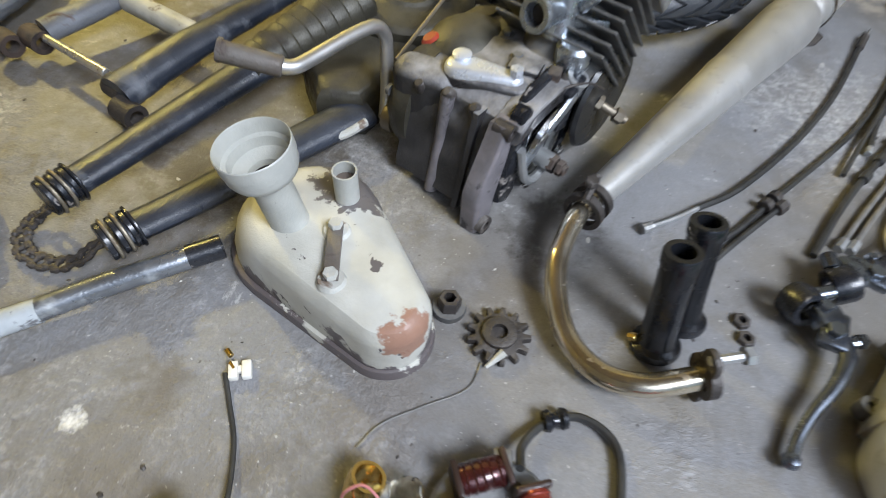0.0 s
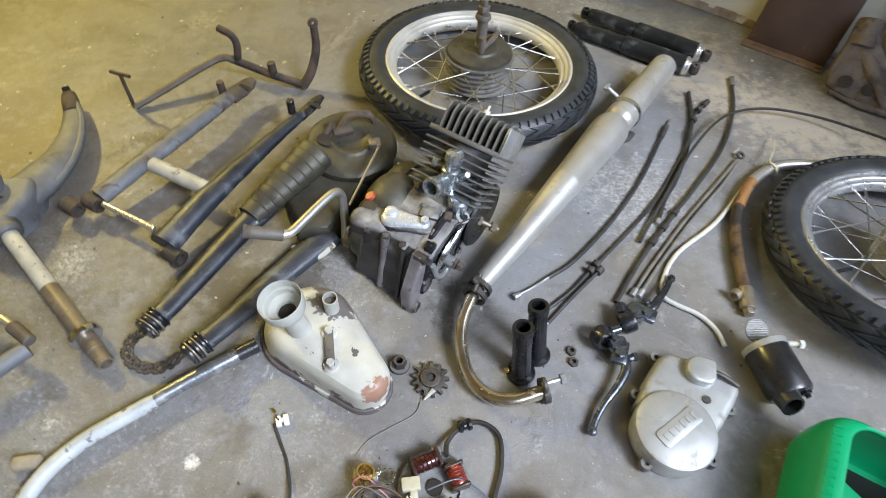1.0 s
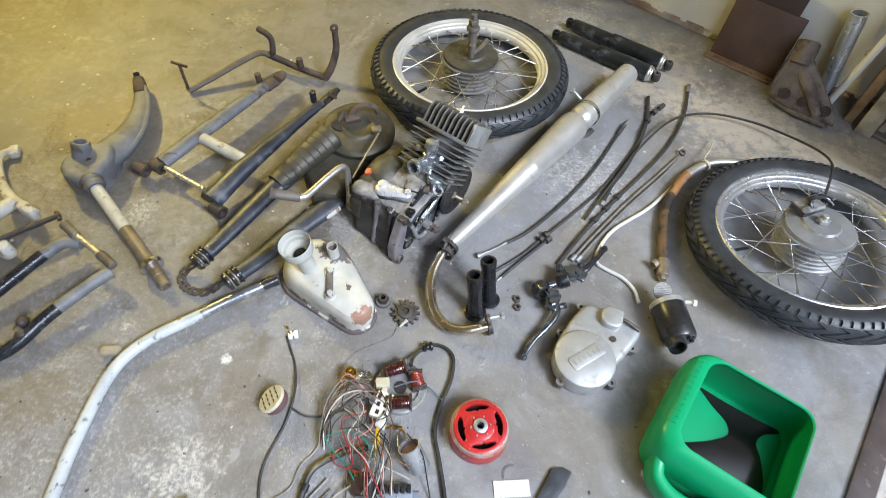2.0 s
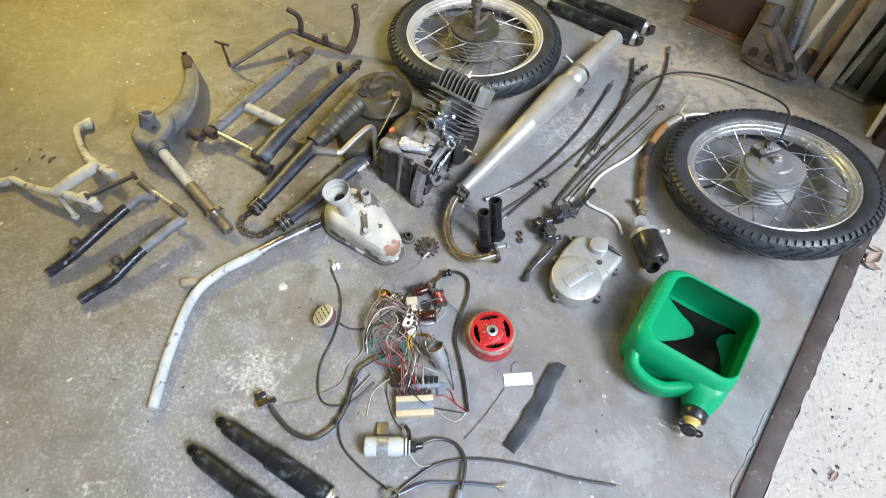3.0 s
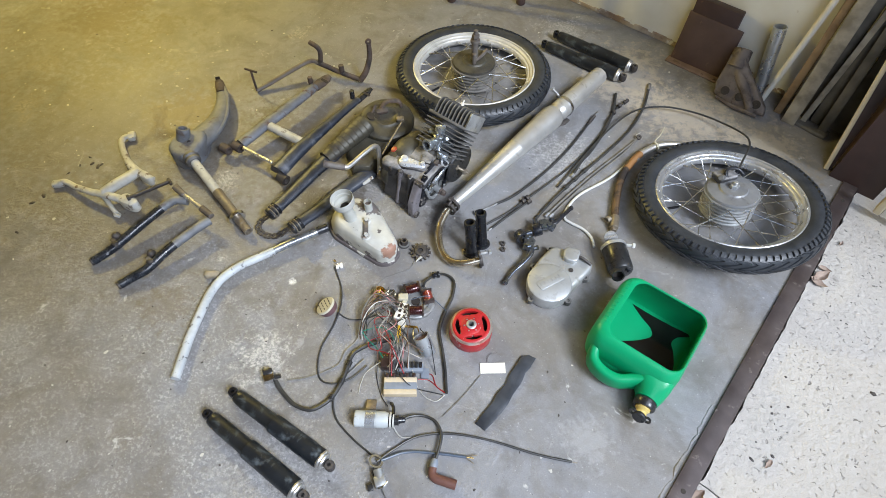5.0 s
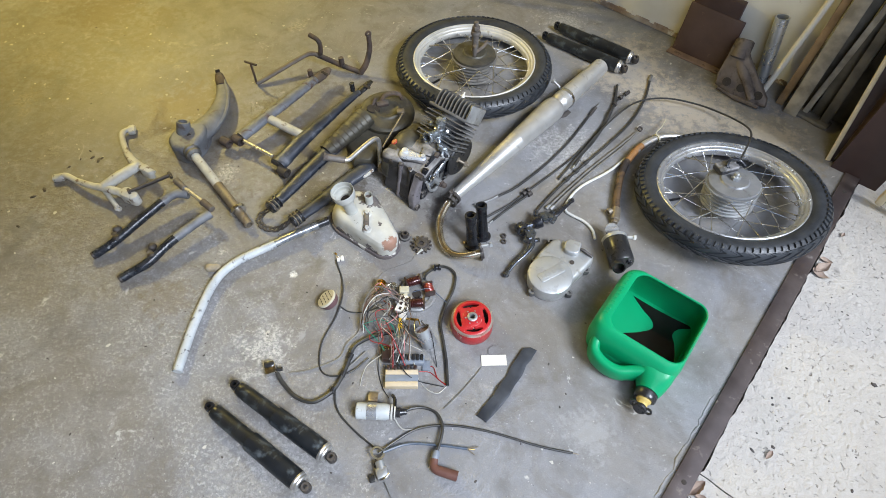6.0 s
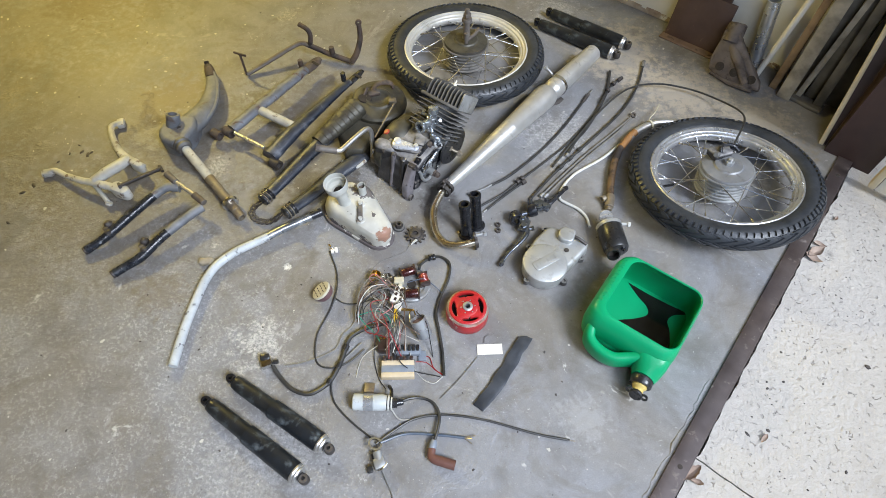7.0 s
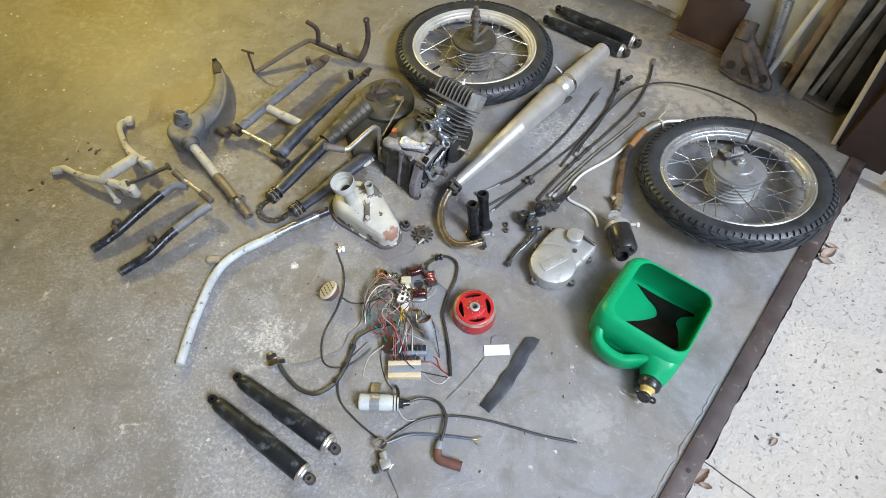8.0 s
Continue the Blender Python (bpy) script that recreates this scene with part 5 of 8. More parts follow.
prism(fin_bm, [(-0.046, 0.0), (0.046, 0.0), (0.046, 0.030), (0.038, 0.043), (0.012, 0.046), (0.010, 0.026), (-0.010, 0.026), (-0.012, 0.046), (-0.038, 0.043), (-0.046, 0.030)], -0.0016, 0.0016, YZ)
head_fin = mesh_of("head_fin", fin_bm, M["alu_dull"])
for k in range(10):
    f = new("head_fin", head_fin)
    f.parent = eng
    f.matrix_local = CY @ Matrix.Translation((-0.0575 + k * 0.0112, 0, 0.109))
bm = B()
box(bm, 0.006, 0.092, 0.044, CY @ Matrix.Translation((-0.0575, 0, 0.105)), 0.002)
ep("head_side", bm, "alu", "smooth pale side face of the head")
bm = B()
lathe(bm, [(0, 0.126), (0.010, 0.126), (0.010, 0.136), (0.0, 0.136)], CY, 6)
ep("spark_plug_base", bm, "alu")
bm = B()
lathe(bm, [(0, 0.136), (0.0062, 0.136), (0.0052, 0.160), (0.002, 0.161), (0.002, 0.168), (0, 0.168)], CY, 14)
ep("spark_plug", bm, "white_plastic", "white porcelain spark plug tip")
# carburettor
carb = part("carburettor", lathe(B(), [(0, -0.020), (0.013, -0.018), (0.0145, -0.008), (0.0145, 0.022), (0.012, 0.024), (0.012, 0.036), (0.014, 0.038), (0.013, 0.050), (0.006, 0.053), (0, 0.053)],
                           Matrix.Translation((0.020, 0.146, 0.156)) @ Matrix.Rotation(radians(-14), 4, "X"), 24), M["carb"], eng, "small bright alloy carburettor", True)
bm = B()
lathe(bm, [(0.0105, 0.0), (0.0155, 0.0), (0.0165, 0.004), (0.0150, 0.012), (0.012, 0.016), (0.012, 0.040), (0.008, 0.040), (0.0085, 0.012)], along((0.013, 0.106, 0.172), (0.12, 0.9, -0.22)), 26, closed=True)
part("intake_throat", bm, M["carb"], carb, "", True)
bm = B()
lathe(bm, [(0, 0.0), (0.0088, 0.0), (0.0088, 0.001), (0, 0.001)], along((0.0143, 0.1153, 0.1697), (0.12, 0.9, -0.22)), 20)
part("throat_bore", bm, M["dirt"], carb, "", True)
bm = B()
lathe(bm, [(0, 0), (0.016, 0), (0.017, 0.004), (0.017, 0.018), (0.014, 0.022), (0, 0.023)], Matrix.Translation((0.045, 0.136, 0.124)), 24)
part("float_bowl", bm, M["carb"], carb, "", True)
bm = B()
box(bm, 0.040, 0.016, 0.012, pose(0.040, 0.158, 0.150, 0, 0, 30), 0.003)
rod(bm, (0.010, 0.158, 0.170), (-0.012, 0.150, 0.176), 0.004, 8)
nut(bm, (-0.006, 0.152, 0.175), (-1, -0.3, 0.3), 0.007, 0.008)
rod(bm, (0.036, 0.150, 0.17), (0.050, 0.146, 0.188), 0.005, 8)
rod(bm, (0.024, 0.160, 0.19), (0.020, 0.166, 0.206), 0.009, 14, 0.007)
part("fitting_body", bm, M["carb"], carb, "", True)
bm = B()
rod(bm, (0.020, 0.155, 0.146), (0.018, 0.176, 0.122), 0.015, 18)
part("manifold", bm, M["engine"], carb, "", True)

kick = thing("kickstart_lever", -0.16, 1.12, label="bent chrome kickstart lever with folding pedal", category="lever")
bm = B()
tube(bm, smooth([(-0.078, 1.124, 0.034), (-0.079, 1.136, 0.060), (-0.081, 1.145, 0.095), (-0.083, 1.146, 0.114), (-0.090, 1.136, 0.127), (-0.104, 1.108, 0.130), (-0.124, 1.066, 0.129), (-0.133, 1.048, 0.130), (-0.144, 1.041, 0.133)], 5), 0.0068, 14)
part("crank_arm", bm, M["dull_chrome"], kick)
bm = B()
rod(bm, (-0.140, 1.042, 0.132), (-0.190, 1.030, 0.145), 0.0095, 14)
lathe(bm, [(0, 0), (0.0105, 0), (0.0105, 0.004), (0, 0.005)], along((-0.188, 1.031, 0.1445), (-0.95, -0.23, 0.25)), 14)
part("pedal", bm, M["grey_rust"], kick, "dull round pedal")

# ---------------------------------------------------------------- cream filter box
fb = thing("filter_box", -0.095, 0.972, 0, 0, "chipped cream steel air box with funnel mouth and orange patch", "air box")
o0 = hull2(-0.002, -0.012, 0.072, 0.097, -0.086, 0.040, 16)
bm = B()
rings = []
for z, ax_, ay_, ar_, bx_, by_, br_ in ((0.0, -0.002, -0.012, 0.067, 0.097, -0.086, 0.0365), (0.026, 0.000, -0.014, 0.066, 0.098, -0.087, 0.0360), (0.050, 0.006, -0.020, 0.062, 0.100, -0.091, 0.0345), (0.060, 0.009, -0.023, 0.058, 0.101, -0.093, 0.0320),
                                        (0.067, 0.010, -0.025, 0.052, 0.101, -0.094, 0.0270), (0.070, 0.010, -0.026, 0.044, 0.101, -0.094, 0.0200)):
    rings.append([Vector((x, y, z)) for x, y in hull2(ax_, ay_, ar_, bx_, by_, br_, 16)])
bridge(bm, rings)
part("shell", bm, M["cream"], fb, "", True)
bm = B()
prism(bm, o0, 0.0, 0.012, Matrix(), 0.003)
part("base_flange", bm, M["cream"], fb, "chipped bottom flange", True)
bm = B()
FN = along((0.000, -0.040, 0.062), (-0.013, -0.006, 0.086)) @ Matrix.Diagonal((0.90, 0.90, 1, 1))
lathe(bm, [(0.0190, 0.0), (0.0178, 0.010), (0.0175, 0.054), (0.0200, 0.058), (0.0290, 0.064), (0.0318, 0.070), (0.0318, 0.078), (0.0330, 0.079), (0.0330, 0.090), (0.0322, 0.091), (0.0314, 0.090), (0.0306, 0.078), (0.0268, 0.0765), (0.0258, 0.068),
           (0.0225, 0.066), (0.0150, 0.063), (0.0140, 0.060), (0.0138, 0.010)], FN, 40, closed=True)
part("funnel", bm, M["funnel_paint"], fb, "cream funnel mouth on a long neck", True)
# dark disc paints the shade deep in the funnel
bm = B()
lathe(bm, [(0, 0.057), (0.0139, 0.057), (0.0139, 0.058), (0, 0.058)], FN, 20)
part("funnel_throat", bm, M["dirt"], fb, "dark funnel throat", True)
bm = B()
pipe(bm, (0.036, -0.003, 0.060), (0.037, -0.006, 0.1035), 0.0105, 0.0015, 20)
part("spigot", bm, M["funnel_paint"], fb, "", True)
bm = B()
lathe(bm, [(0, 0.0), (0.0089, 0.0), (0.0089, 0.001), (0, 0.001)], Matrix.Translation((0.037, -0.006, 0.092)), 18)
part("spigot_bore", bm, M["rust"], fb, "rusty inside of the pipe", True)
bm = B()
box(bm, 0.0120, 0.056, 0.0035, pose(0.048, -0.0655, 0.0740, 0, 0, 16.6), 0.0008)
part("strap_plate", bm, M["grey_rust"], fb, "rusty flat strap with two screws", True)
for q in ((0.041, -0.042), (0.055, -0.089)):
    bm = B()
    nut(bm, (q[0], q[1], 0.0770), Z, 0.0060, 0.005)
    lathe(bm, [(0, 0.0695), (0.012, 0.0695), (0.010, 0.0738), (0, 0.0740)], Matrix.Translation((q[0], q[1], 0)), 18)
    part("screw", bm, M["pale_grey"], fb, "", True)

# ---------------------------------------------------------------- sprocket, nut, small hardware
sp = thing("sprocket", 0.093, 0.911, 0, 10, "small dark steel chain sprocket lying flat", "sprocket")
out = []
for k in range(13):
    a = 360 / 13 * k
    for da, r in ((-9, 0.0205), (-4, 0.0275), (4, 0.0275), (9, 0.0205)):
        out.append((r * math.cos(radians(a + da)), r * math.sin(radians(a + da))))
bm = B()
prism(bm, out, 0.001, 0.008, Matrix(), 0.001)
part("toothed_disc", bm, M["cast_grime"], sp, "", True)
bm = B()
lathe(bm, [(0.007, 0.008), (0.015, 0.008), (0.015, 0.012), (0.013, 0.013), (0.007, 0.013)], n=24, closed=True)
part("hub", bm, M["cast_grime"], sp, "", True)
bm = B()
tube(bm, [(0.004, -0.018, 0.010), (-0.010, -0.030, 0.004)], [0.004, 0.0015], 8)
part("wire_tip", bm, M["pale_grey"], sp, "", True)
cn = thing("collar_nut", 0.045, 0.927, 0, 15, "greasy steel collar nut", "nut")
bm = B()
lathe(bm, [(0.006, 0.0), (0.0145, 0.0), (0.0155, 0.004), (0.0145, 0.007), (0.006, 0.007)], n=24, closed=True)
part("collar", bm, M["alu_dull"], cn, "", True)
bm = B()
lathe(bm, [(0.0055, 0.007), (0.0105, 0.007), (0.0105, 0.018), (0.009, 0.020), (0.0055, 0.020)], n=6, closed=True)
part("hexagon", bm, M["cast_grime"], cn, "", True)
for x, y in ((0.299, 0.988), (0.302, 0.970)):
    bm = B()
    lathe(bm, [(0.004, 0.0), (0.008, 0.0), (0.008, 0.005), (0.007, 0.006), (0.004, 0.006)], pose(x, y, 0, 0, 0, 20), 6, closed=True)
    solid("small_nut", bm, M["cast_grime"], "small dark steel nut on the floor", "nut", "loose nuts")


def grip(x, y, tx, ty, label):
    g = thing("handlebar_grip", x, y, 0, label=label, category="grip", group="handlebar grips")
    m = along((x, y, 0.0), (tx - x, ty - y, 0.100)) @ Matrix.Diagonal((0.92, 0.92, 0.96, 1))
    bm = B()
    lathe(bm, [(0.0125, 0.001), (0.0225, 0.001), (0.0235, 0.005), (0.0225, 0.009), (0.0175, 0.012), (0.0160, 0.016), (0.0150, 0.06), (0.0150, 0.100), (0.0165, 0.102), (0.0165, 0.112), (0.0155, 0.114), (0.0105, 0.114), (0.0105, 0.020)], m, 32, closed=True)
    part("sleeve", bm, M["rubber"], g)
    bm = B()
    lathe(bm, [(0, 0.062), (0.0104, 0.062), (0.0104, 0.0625), (0, 0.0625)], m, 20)
    part("bore", bm, M["dirt"], g)
    return g


grip(0.224, 0.940, 0.211, 0.958, "black rubber handlebar grip standing upright")
grip(0.246, 0.972, 0.231, 0.996, "black rubber handlebar grip standing upright")
bm = B()
rod(bm, (0.200, 0.940, 0.008), (0.206, 0.938, 0.012), 0.004, 8)
solid("brass_screw", bm, M["brass"], "small brass screw beside the grips", "screw")

# ---------------------------------------------------------------- handlebars
hb = thing("handlebar_tube", -0.36, 0.60, label="bent pale painted handlebar tube with bare chrome end", category="handlebar")
bm = B()
tube(bm, smooth([(-0.361, 0.446, 0.0125), (-0.369, 0.498, 0.0125), (-0.377, 0.556, 0.0125), (-0.381, 0.625, 0.0125), (-0.381, 0.675, 0.0125), (-0.370, 0.718, 0.0125), (-0.342, 0.760, 0.013), (-0.302, 0.798, 0.014), (-0.275, 0.822, 0.015)], 6), 0.0108, 18)
part("painted_tube", bm, M["white_tube"], hb)
bm = B()
tube(bm, smooth([(-0.278, 0.820, 0.015), (-0.240, 0.856, 0.017), (-0.205, 0.885, 0.019), (-0.182, 0.905, 0.020)], 5), 0.0104, 18)
part("chrome_end", bm, M["worn_chrome"], hb, "bare worn chrome end with paint rests")
bm = B()
a, b = Vector((-0.186, 0.902, 0.020)), Vector((-0.163, 0.921, 0.021))
pipe(bm, a, b, 0.0110, 0.003, 18)
part("dark_end", bm, M["black_metal"], hb)
bm = B()
box(bm, 0.034, 0.018, 0.016, pose(-0.404, 0.722, 0.0, 0, 0, 15), 0.005)
lumpy(bm, 0.0016, 60.0, 2, 1.0)
solid("wood_scrap", bm, M["wood"], "small tan block lying under the handlebar", "block")
bh = thing("bent_handlebar", 0.60, 1.25, label="rusty bent handlebar lying under the wheel's tyre", category="handlebar")
bm = B()
tube(bm, smooth([(0.584, 1.135, 0.0125), (0.584, 1.180, 0.0125), (0.590, 1.256, 0.0125), (0.607, 1.325, 0.0125), (0.628, 1.365, 0.0125)], 6), 0.0102, 16)
part("rusty_tube", bm, M["orange_rust"], bh)
bm = B()
tube(bm, smooth([(0.626, 1.362, 0.0125), (0.650, 1.398, 0.0125), (0.696, 1.440, 0.0125), (0.745, 1.456, 0.0125), (0.80, 1.46, 0.0125)], 6), 0.0104, 16)
part("bright_tube", bm, M["dull_chrome"], bh, "dull chrome bent part")
bm = B()
tube(bm, smooth([(0.6065, 1.322, 0.0128), (0.628, 1.366, 0.0128), (0.645, 1.392, 0.0128)], 5), 0.0106, 16)
part("orange_band", bm, M["orange_patch"], bh, "rust-orange patch")
bm = B()
rod(bm, (0.585, 1.140, 0.012), (0.583, 1.100, 0.011), 0.0122, 14)
pipe(bm, (0.570, 1.128, 0.014), (0.562, 1.120, 0.014), 0.009, 0.003, 12)
nut(bm, (0.583, 1.100, 0.011), (0, -1, 0), 0.009, 0.010)
part("clamp_end", bm, M["tan_steel"], bh)
bm = B()
tube(bm, smooth([(0.690, 1.425, 0.020), (0.683, 1.443, 0.026), (0.700, 1.478, 0.02), (0.715, 1.525, 0.012)], 4), 0.0015, 6)
lathe(bm, [(0.012, -0.003), (0.0142, -0.003), (0.0142, 0.003), (0.012, 0.003)], along((0.688, 1.433, 0.0125), (0.7, 0.6, 0)), 16, closed=True)
part("cable_tie", bm, M["ivory"], bh, "yellowed cable tie")

# ---------------------------------------------------------------- frame parts
fork = thing("fork_yoke", -0.64, 1.15, label="faded grey fork yoke with oily steering stem", category="fork yoke")
bm = B()
tube(bm, smooth([(-0.644, 1.066, 0.032), (-0.636, 1.110, 0.032), (-0.620, 1.170, 0.030), (-0.616, 1.232, 0.028), (-0.634, 1.300, 0.026), (-0.662, 1.352, 0.026), (-0.682, 1.382, 0.028)], 6), [0.034, 0.041, 0.036, 0.028, 0.020, 0.0155, 0.0125], 20, 0.62)
lumpy(bm, 0.0018, 34.0, 1, 1.0)
part("arm", bm, M["grey_paint"], fork, "broad pressed steel arm, rusty towards its tip")
bm = B()
prism(bm, [(p.x, p.y) for p in smooth([(-0.664, 1.044, 0), (-0.626, 1.036, 0), (-0.600, 1.060, 0), (-0.594, 1.110, 0), (-0.612, 1.150, 0), (-0.660, 1.140, 0), (-0.686, 1.106, 0), (-0.686, 1.068, 0), (-0.664, 1.044, 0)], 3)[:-1]], 0.006, 0.060, Matrix(), 0.014, seg=4)
lumpy(bm, 0.0016, 40.0, 1, 2.0)
part("crown", bm, M["grey_paint"], fork, "boxy pressed crown under the stem")
bm = B()
tube(bm, smooth([(-0.600, 1.120, 0.034), (-0.589, 1.176, 0.032), (-0.592, 1.236, 0.031), (-0.616, 1.302, 0.030), (-0.648, 1.352, 0.030), (-0.674, 1.380, 0.030)], 5), [0.005, 0.007, 0.007, 0.007, 0.006, 0.005], 10)
part("edge_bead", bm, M["grey_paint"], fork, "rolled outer edge of the arm")
bm = B()
tube(bm, smooth([(-0.656, 1.342, 0.026), (-0.670, 1.364, 0.029), (-0.684, 1.384, 0.030)], 4), [0.0155, 0.0158, 0.0125], 14, 0.8)
part("arm_tip", bm, M["rust"], fork, "rusty arm tip")
# dark plug coloured like the shade of a hole
bm = B()
rod(bm, (-0.685, 1.385, 0.032), (-0.690, 1.392, 0.042), 0.007, 12)
part("tip_hole", bm, M["dirt"], fork, "dark hole in the tip")
bm = B()
lathe(bm, [(0, 0), (0.021, 0), (0.0215, 0.004), (0.0190, 0.056), (0.0185, 0.066), (0.0170, 0.068), (0.0120, 0.068), (0.0110, 0.064), (0.0105, 0.056), (0, 0.056)], along((-0.660, 1.092, 0.022), (0.06, 0.26, 0.60)), 28)
part("leg_socket", bm, M["grey_paint"], fork, "grey leg socket pointing up")
bm = B()
lathe(bm, [(0, 0), (0.006, 0), (0.006, 0.003), (0, 0.003)], along((-0.632, 1.094, 0.058), (0.5, -0.6, 0.6)), 12)
part("bolt_hole", bm, M["dirt"], fork)
bm = B()
rod(bm, (-0.686, 1.086, 0.030), (-0.694, 1.086, 0.030), 0.010, 14)
part("side_hole", bm, M["dirt"], fork)
bm = B()
a, b = Vector((-0.622, 1.060, 0.040)), Vector((-0.362, 0.862, 0.016))
d = (b - a).normalized()
rod(bm, a + d * 0.03, a + d * 0.165, 0.013, 18)
part("stem", bm, M["pale_grey"], fork, "pale grease-smeared steering stem")
bm = B()
rod(bm, a + d * 0.160, a + d * 0.30, 0.0135, 18, 0.0125)
part("stem_thread", bm, M["tan_steel"], fork, "brown oily lower stem")
bm = B()
lathe(bm, [(0.010, 0), (0.022, 0), (0.024, 0.004), (0.024, 0.010), (0.020, 0.014), (0.022, 0.018), (0.022, 0.024), (0.017, 0.030), (0.010, 0.030)], along(a + d * 0.004, d), 26, closed=True)
part("bearing_cone", bm, M["alu_dull"], fork)
bm = B()
lathe(bm, [(0.010, 0), (0.021, 0), (0.0235, 0.003), (0.0235, 0.008), (0.021, 0.012), (0.010, 0.012)], along(a + d * 0.262, d), 26, closed=True)
part("bearing_ring", bm, M["chrome"], fork, "bright steel bearing ring")
bm = B()
pipe(bm, a + d * 0.274, a + d * 0.326, 0.0115, 0.003, 18)
rod(bm, a + d * 0.285, a + d * 0.300, 0.0105, 14)
part("stem_end", bm, M["tan_steel"], fork)

st = thing("centre_stand", -0.80, 0.96, label="pale grey two-legged moped centre stand", category="stand")
for pts, rs in ((((-0.950, 0.902, 0.012), (-0.932, 0.910, 0.014), (-0.889, 0.897, 0.020), (-0.830, 0.884, 0.028), (-0.775, 0.880, 0.034), (-0.728, 0.874, 0.034), (-0.694, 0.866, 0.032)), [0.0095, 0.0085, 0.0082, 0.0095, 0.0120, 0.0115, 0.0090]),
                (((-0.846, 1.122, 0.012), (-0.862, 1.096, 0.016), (-0.836, 1.056, 0.022), (-0.795, 1.014, 0.030), (-0.752, 0.982, 0.036), (-0.716, 0.968, 0.036), (-0.684, 0.958, 0.034)), [0.0085, 0.0092, 0.0085, 0.0095, 0.0120, 0.0115, 0.0100])):
    bm = B()
    tube(bm, smooth(pts, 5), rs, 14, 0.72)
    lumpy(bm, 0.0009, 60.0, 1, 1.5)
    part("leg", bm, M["pale_grey"], st, "chalky pressed steel leg")
for x, y, r in ((-0.952, 0.902, 25), (-0.848, 1.118, 120)):
    bm = B()
    box(bm, 0.032, 0.022, 0.017, pose(x, y, 0.0, 0, 0, r), 0.006)
    part("foot", bm, M["pale_grey"], st)
bm = B()
tube(bm, smooth([(-0.790, 0.884, 0.034), (-0.768, 0.912, 0.040), (-0.748, 0.944, 0.040), (-0.736, 0.976, 0.036)], 5), [0.015, 0.017, 0.017, 0.015], 16, 0.8)
part("cross_tube", bm, M["pale_grey"], st, "curved cross tube between the legs")
bm = B()
prism(bm, hull2(-0.716, 0.876, 0.017, -0.690, 0.868, 0.013, 8), 0.014, 0.046, Matrix(), 0.006)
part("pivot_ear", bm, M["pale_grey"], st)
bm = B()
prism(bm, hull2(-0.712, 0.966, 0.012, -0.690, 0.957, 0.009, 8), 0.018, 0.046, Matrix(), 0.006)
part("pivot_ear", bm, M["pale_grey"], st)
bm = B()
rod(bm, (-0.704, 0.876, 0.046), (-0.622, 0.958, 0.046), 0.0055, 10)
nut(bm, (-0.706, 0.874, 0.046), (0.73, 0.68, 0), 0.010, 0.007)
rod(bm, (-0.634, 0.962, 0.046), (-0.616, 0.946, 0.046), 0.0045, 8)
part("pivot_bolt", bm, M["cast_grime"], st, "dark steel pivot bolt")
bm = B()
rod(bm, (-0.786, 0.876, 0.026), (-0.737, 0.842, 0.012), 0.0065, 12)
lathe(bm, [(0.003, -0.004), (0.009, -0.004), (0.009, 0.004), (0.003, 0.004)], along((-0.733, 0.839, 0.010), (0.4, 0.6, 0.7)), 14, closed=True)
part("spring_lug", bm, M["pale_grey"], st)

for name, pts, tip, label in (
        ("a", ((-0.548, 0.905, 0.042), (-0.585, 0.895, 0.044), (-0.625, 0.830, 0.036), (-0.675, 0.735, 0.022), (-0.712, 0.690, 0.012)), (-0.676, 0.752), "scuffed black front fork leg with pale bent end"),
        ("b", ((-0.466, 0.862, 0.036), (-0.485, 0.836, 0.036), (-0.530, 0.760, 0.030), (-0.562, 0.695, 0.020), (-0.588, 0.668, 0.014), (-0.610, 0.642, 0.011)), (-0.561, 0.722), "scuffed black front fork leg with a bent tip")):
    fa = thing("front_fork", *pts[2][:2], label=label, category="front fork", group="front fork legs")
    c = smooth(pts, 6)
    k = int(len(c) * 0.36)
    bm = B()
    tube(bm, c[:k + 1], 0.0122, 14)
    part("bare_end", bm, M["grey_paint"], fa, "bare grey end")
    bm = B()
    tube(bm, c[k:], [0.0120, 0.0122, 0.0120, 0.011, 0.0115], 14)
    part("tube", bm, M["scuffed_black"], fa)
    bm = B()
    rod(bm, Vector(pts[-1]) + Vector((0.004, 0.006, 0)), Vector(pts[-1]) - Vector((0.004, 0.006, 0)), 0.0105, 14)
    part("rubber_tip", bm, M["cast_grime"], fa)
    for dx, dy, dz, r in ((-0.006, 0.012, 0.032, 0.0110), (0.004, -0.010, 0.025, 0.0125)):
        bm = B()
        lathe(bm, [(0, -r), (r * 0.55, -r * 0.85), (r * 0.92, -r * 0.4), (r, 0), (r * 0.92, r * 0.4), (r * 0.55, r * 0.85), (0, r)], along((tip[0] + dx, tip[1] + dy, dz), (0.8, 0.3, 0.5)), 18)
        lumpy(bm, 0.0016, 90.0, 1, dx * 100)
        part("bush", bm, M["cast_grime"], fa, "round grimy rubber bush")
    bm = B()
    lathe(bm, [(0.010, -0.006), (0.0155, -0.006), (0.0165, 0), (0.0155, 0.006), (0.010, 0.006)], along((tip[0] - 0.004, tip[1] - 0.002, 0.020), Vector(pts[-2]) - Vector(pts[2])), 18, closed=True)
    part("collar", bm, M["cast_grime"], fa, "greasy collar round the tube")
ax = thing("fork_axle", -0.52, 0.895, label="bright spacer rod with rusty end bushes", category="axle")
bm = B()
rod(bm, (-0.560, 0.914, 0.056), (-0.492, 0.884, 0.050), 0.0058, 12)
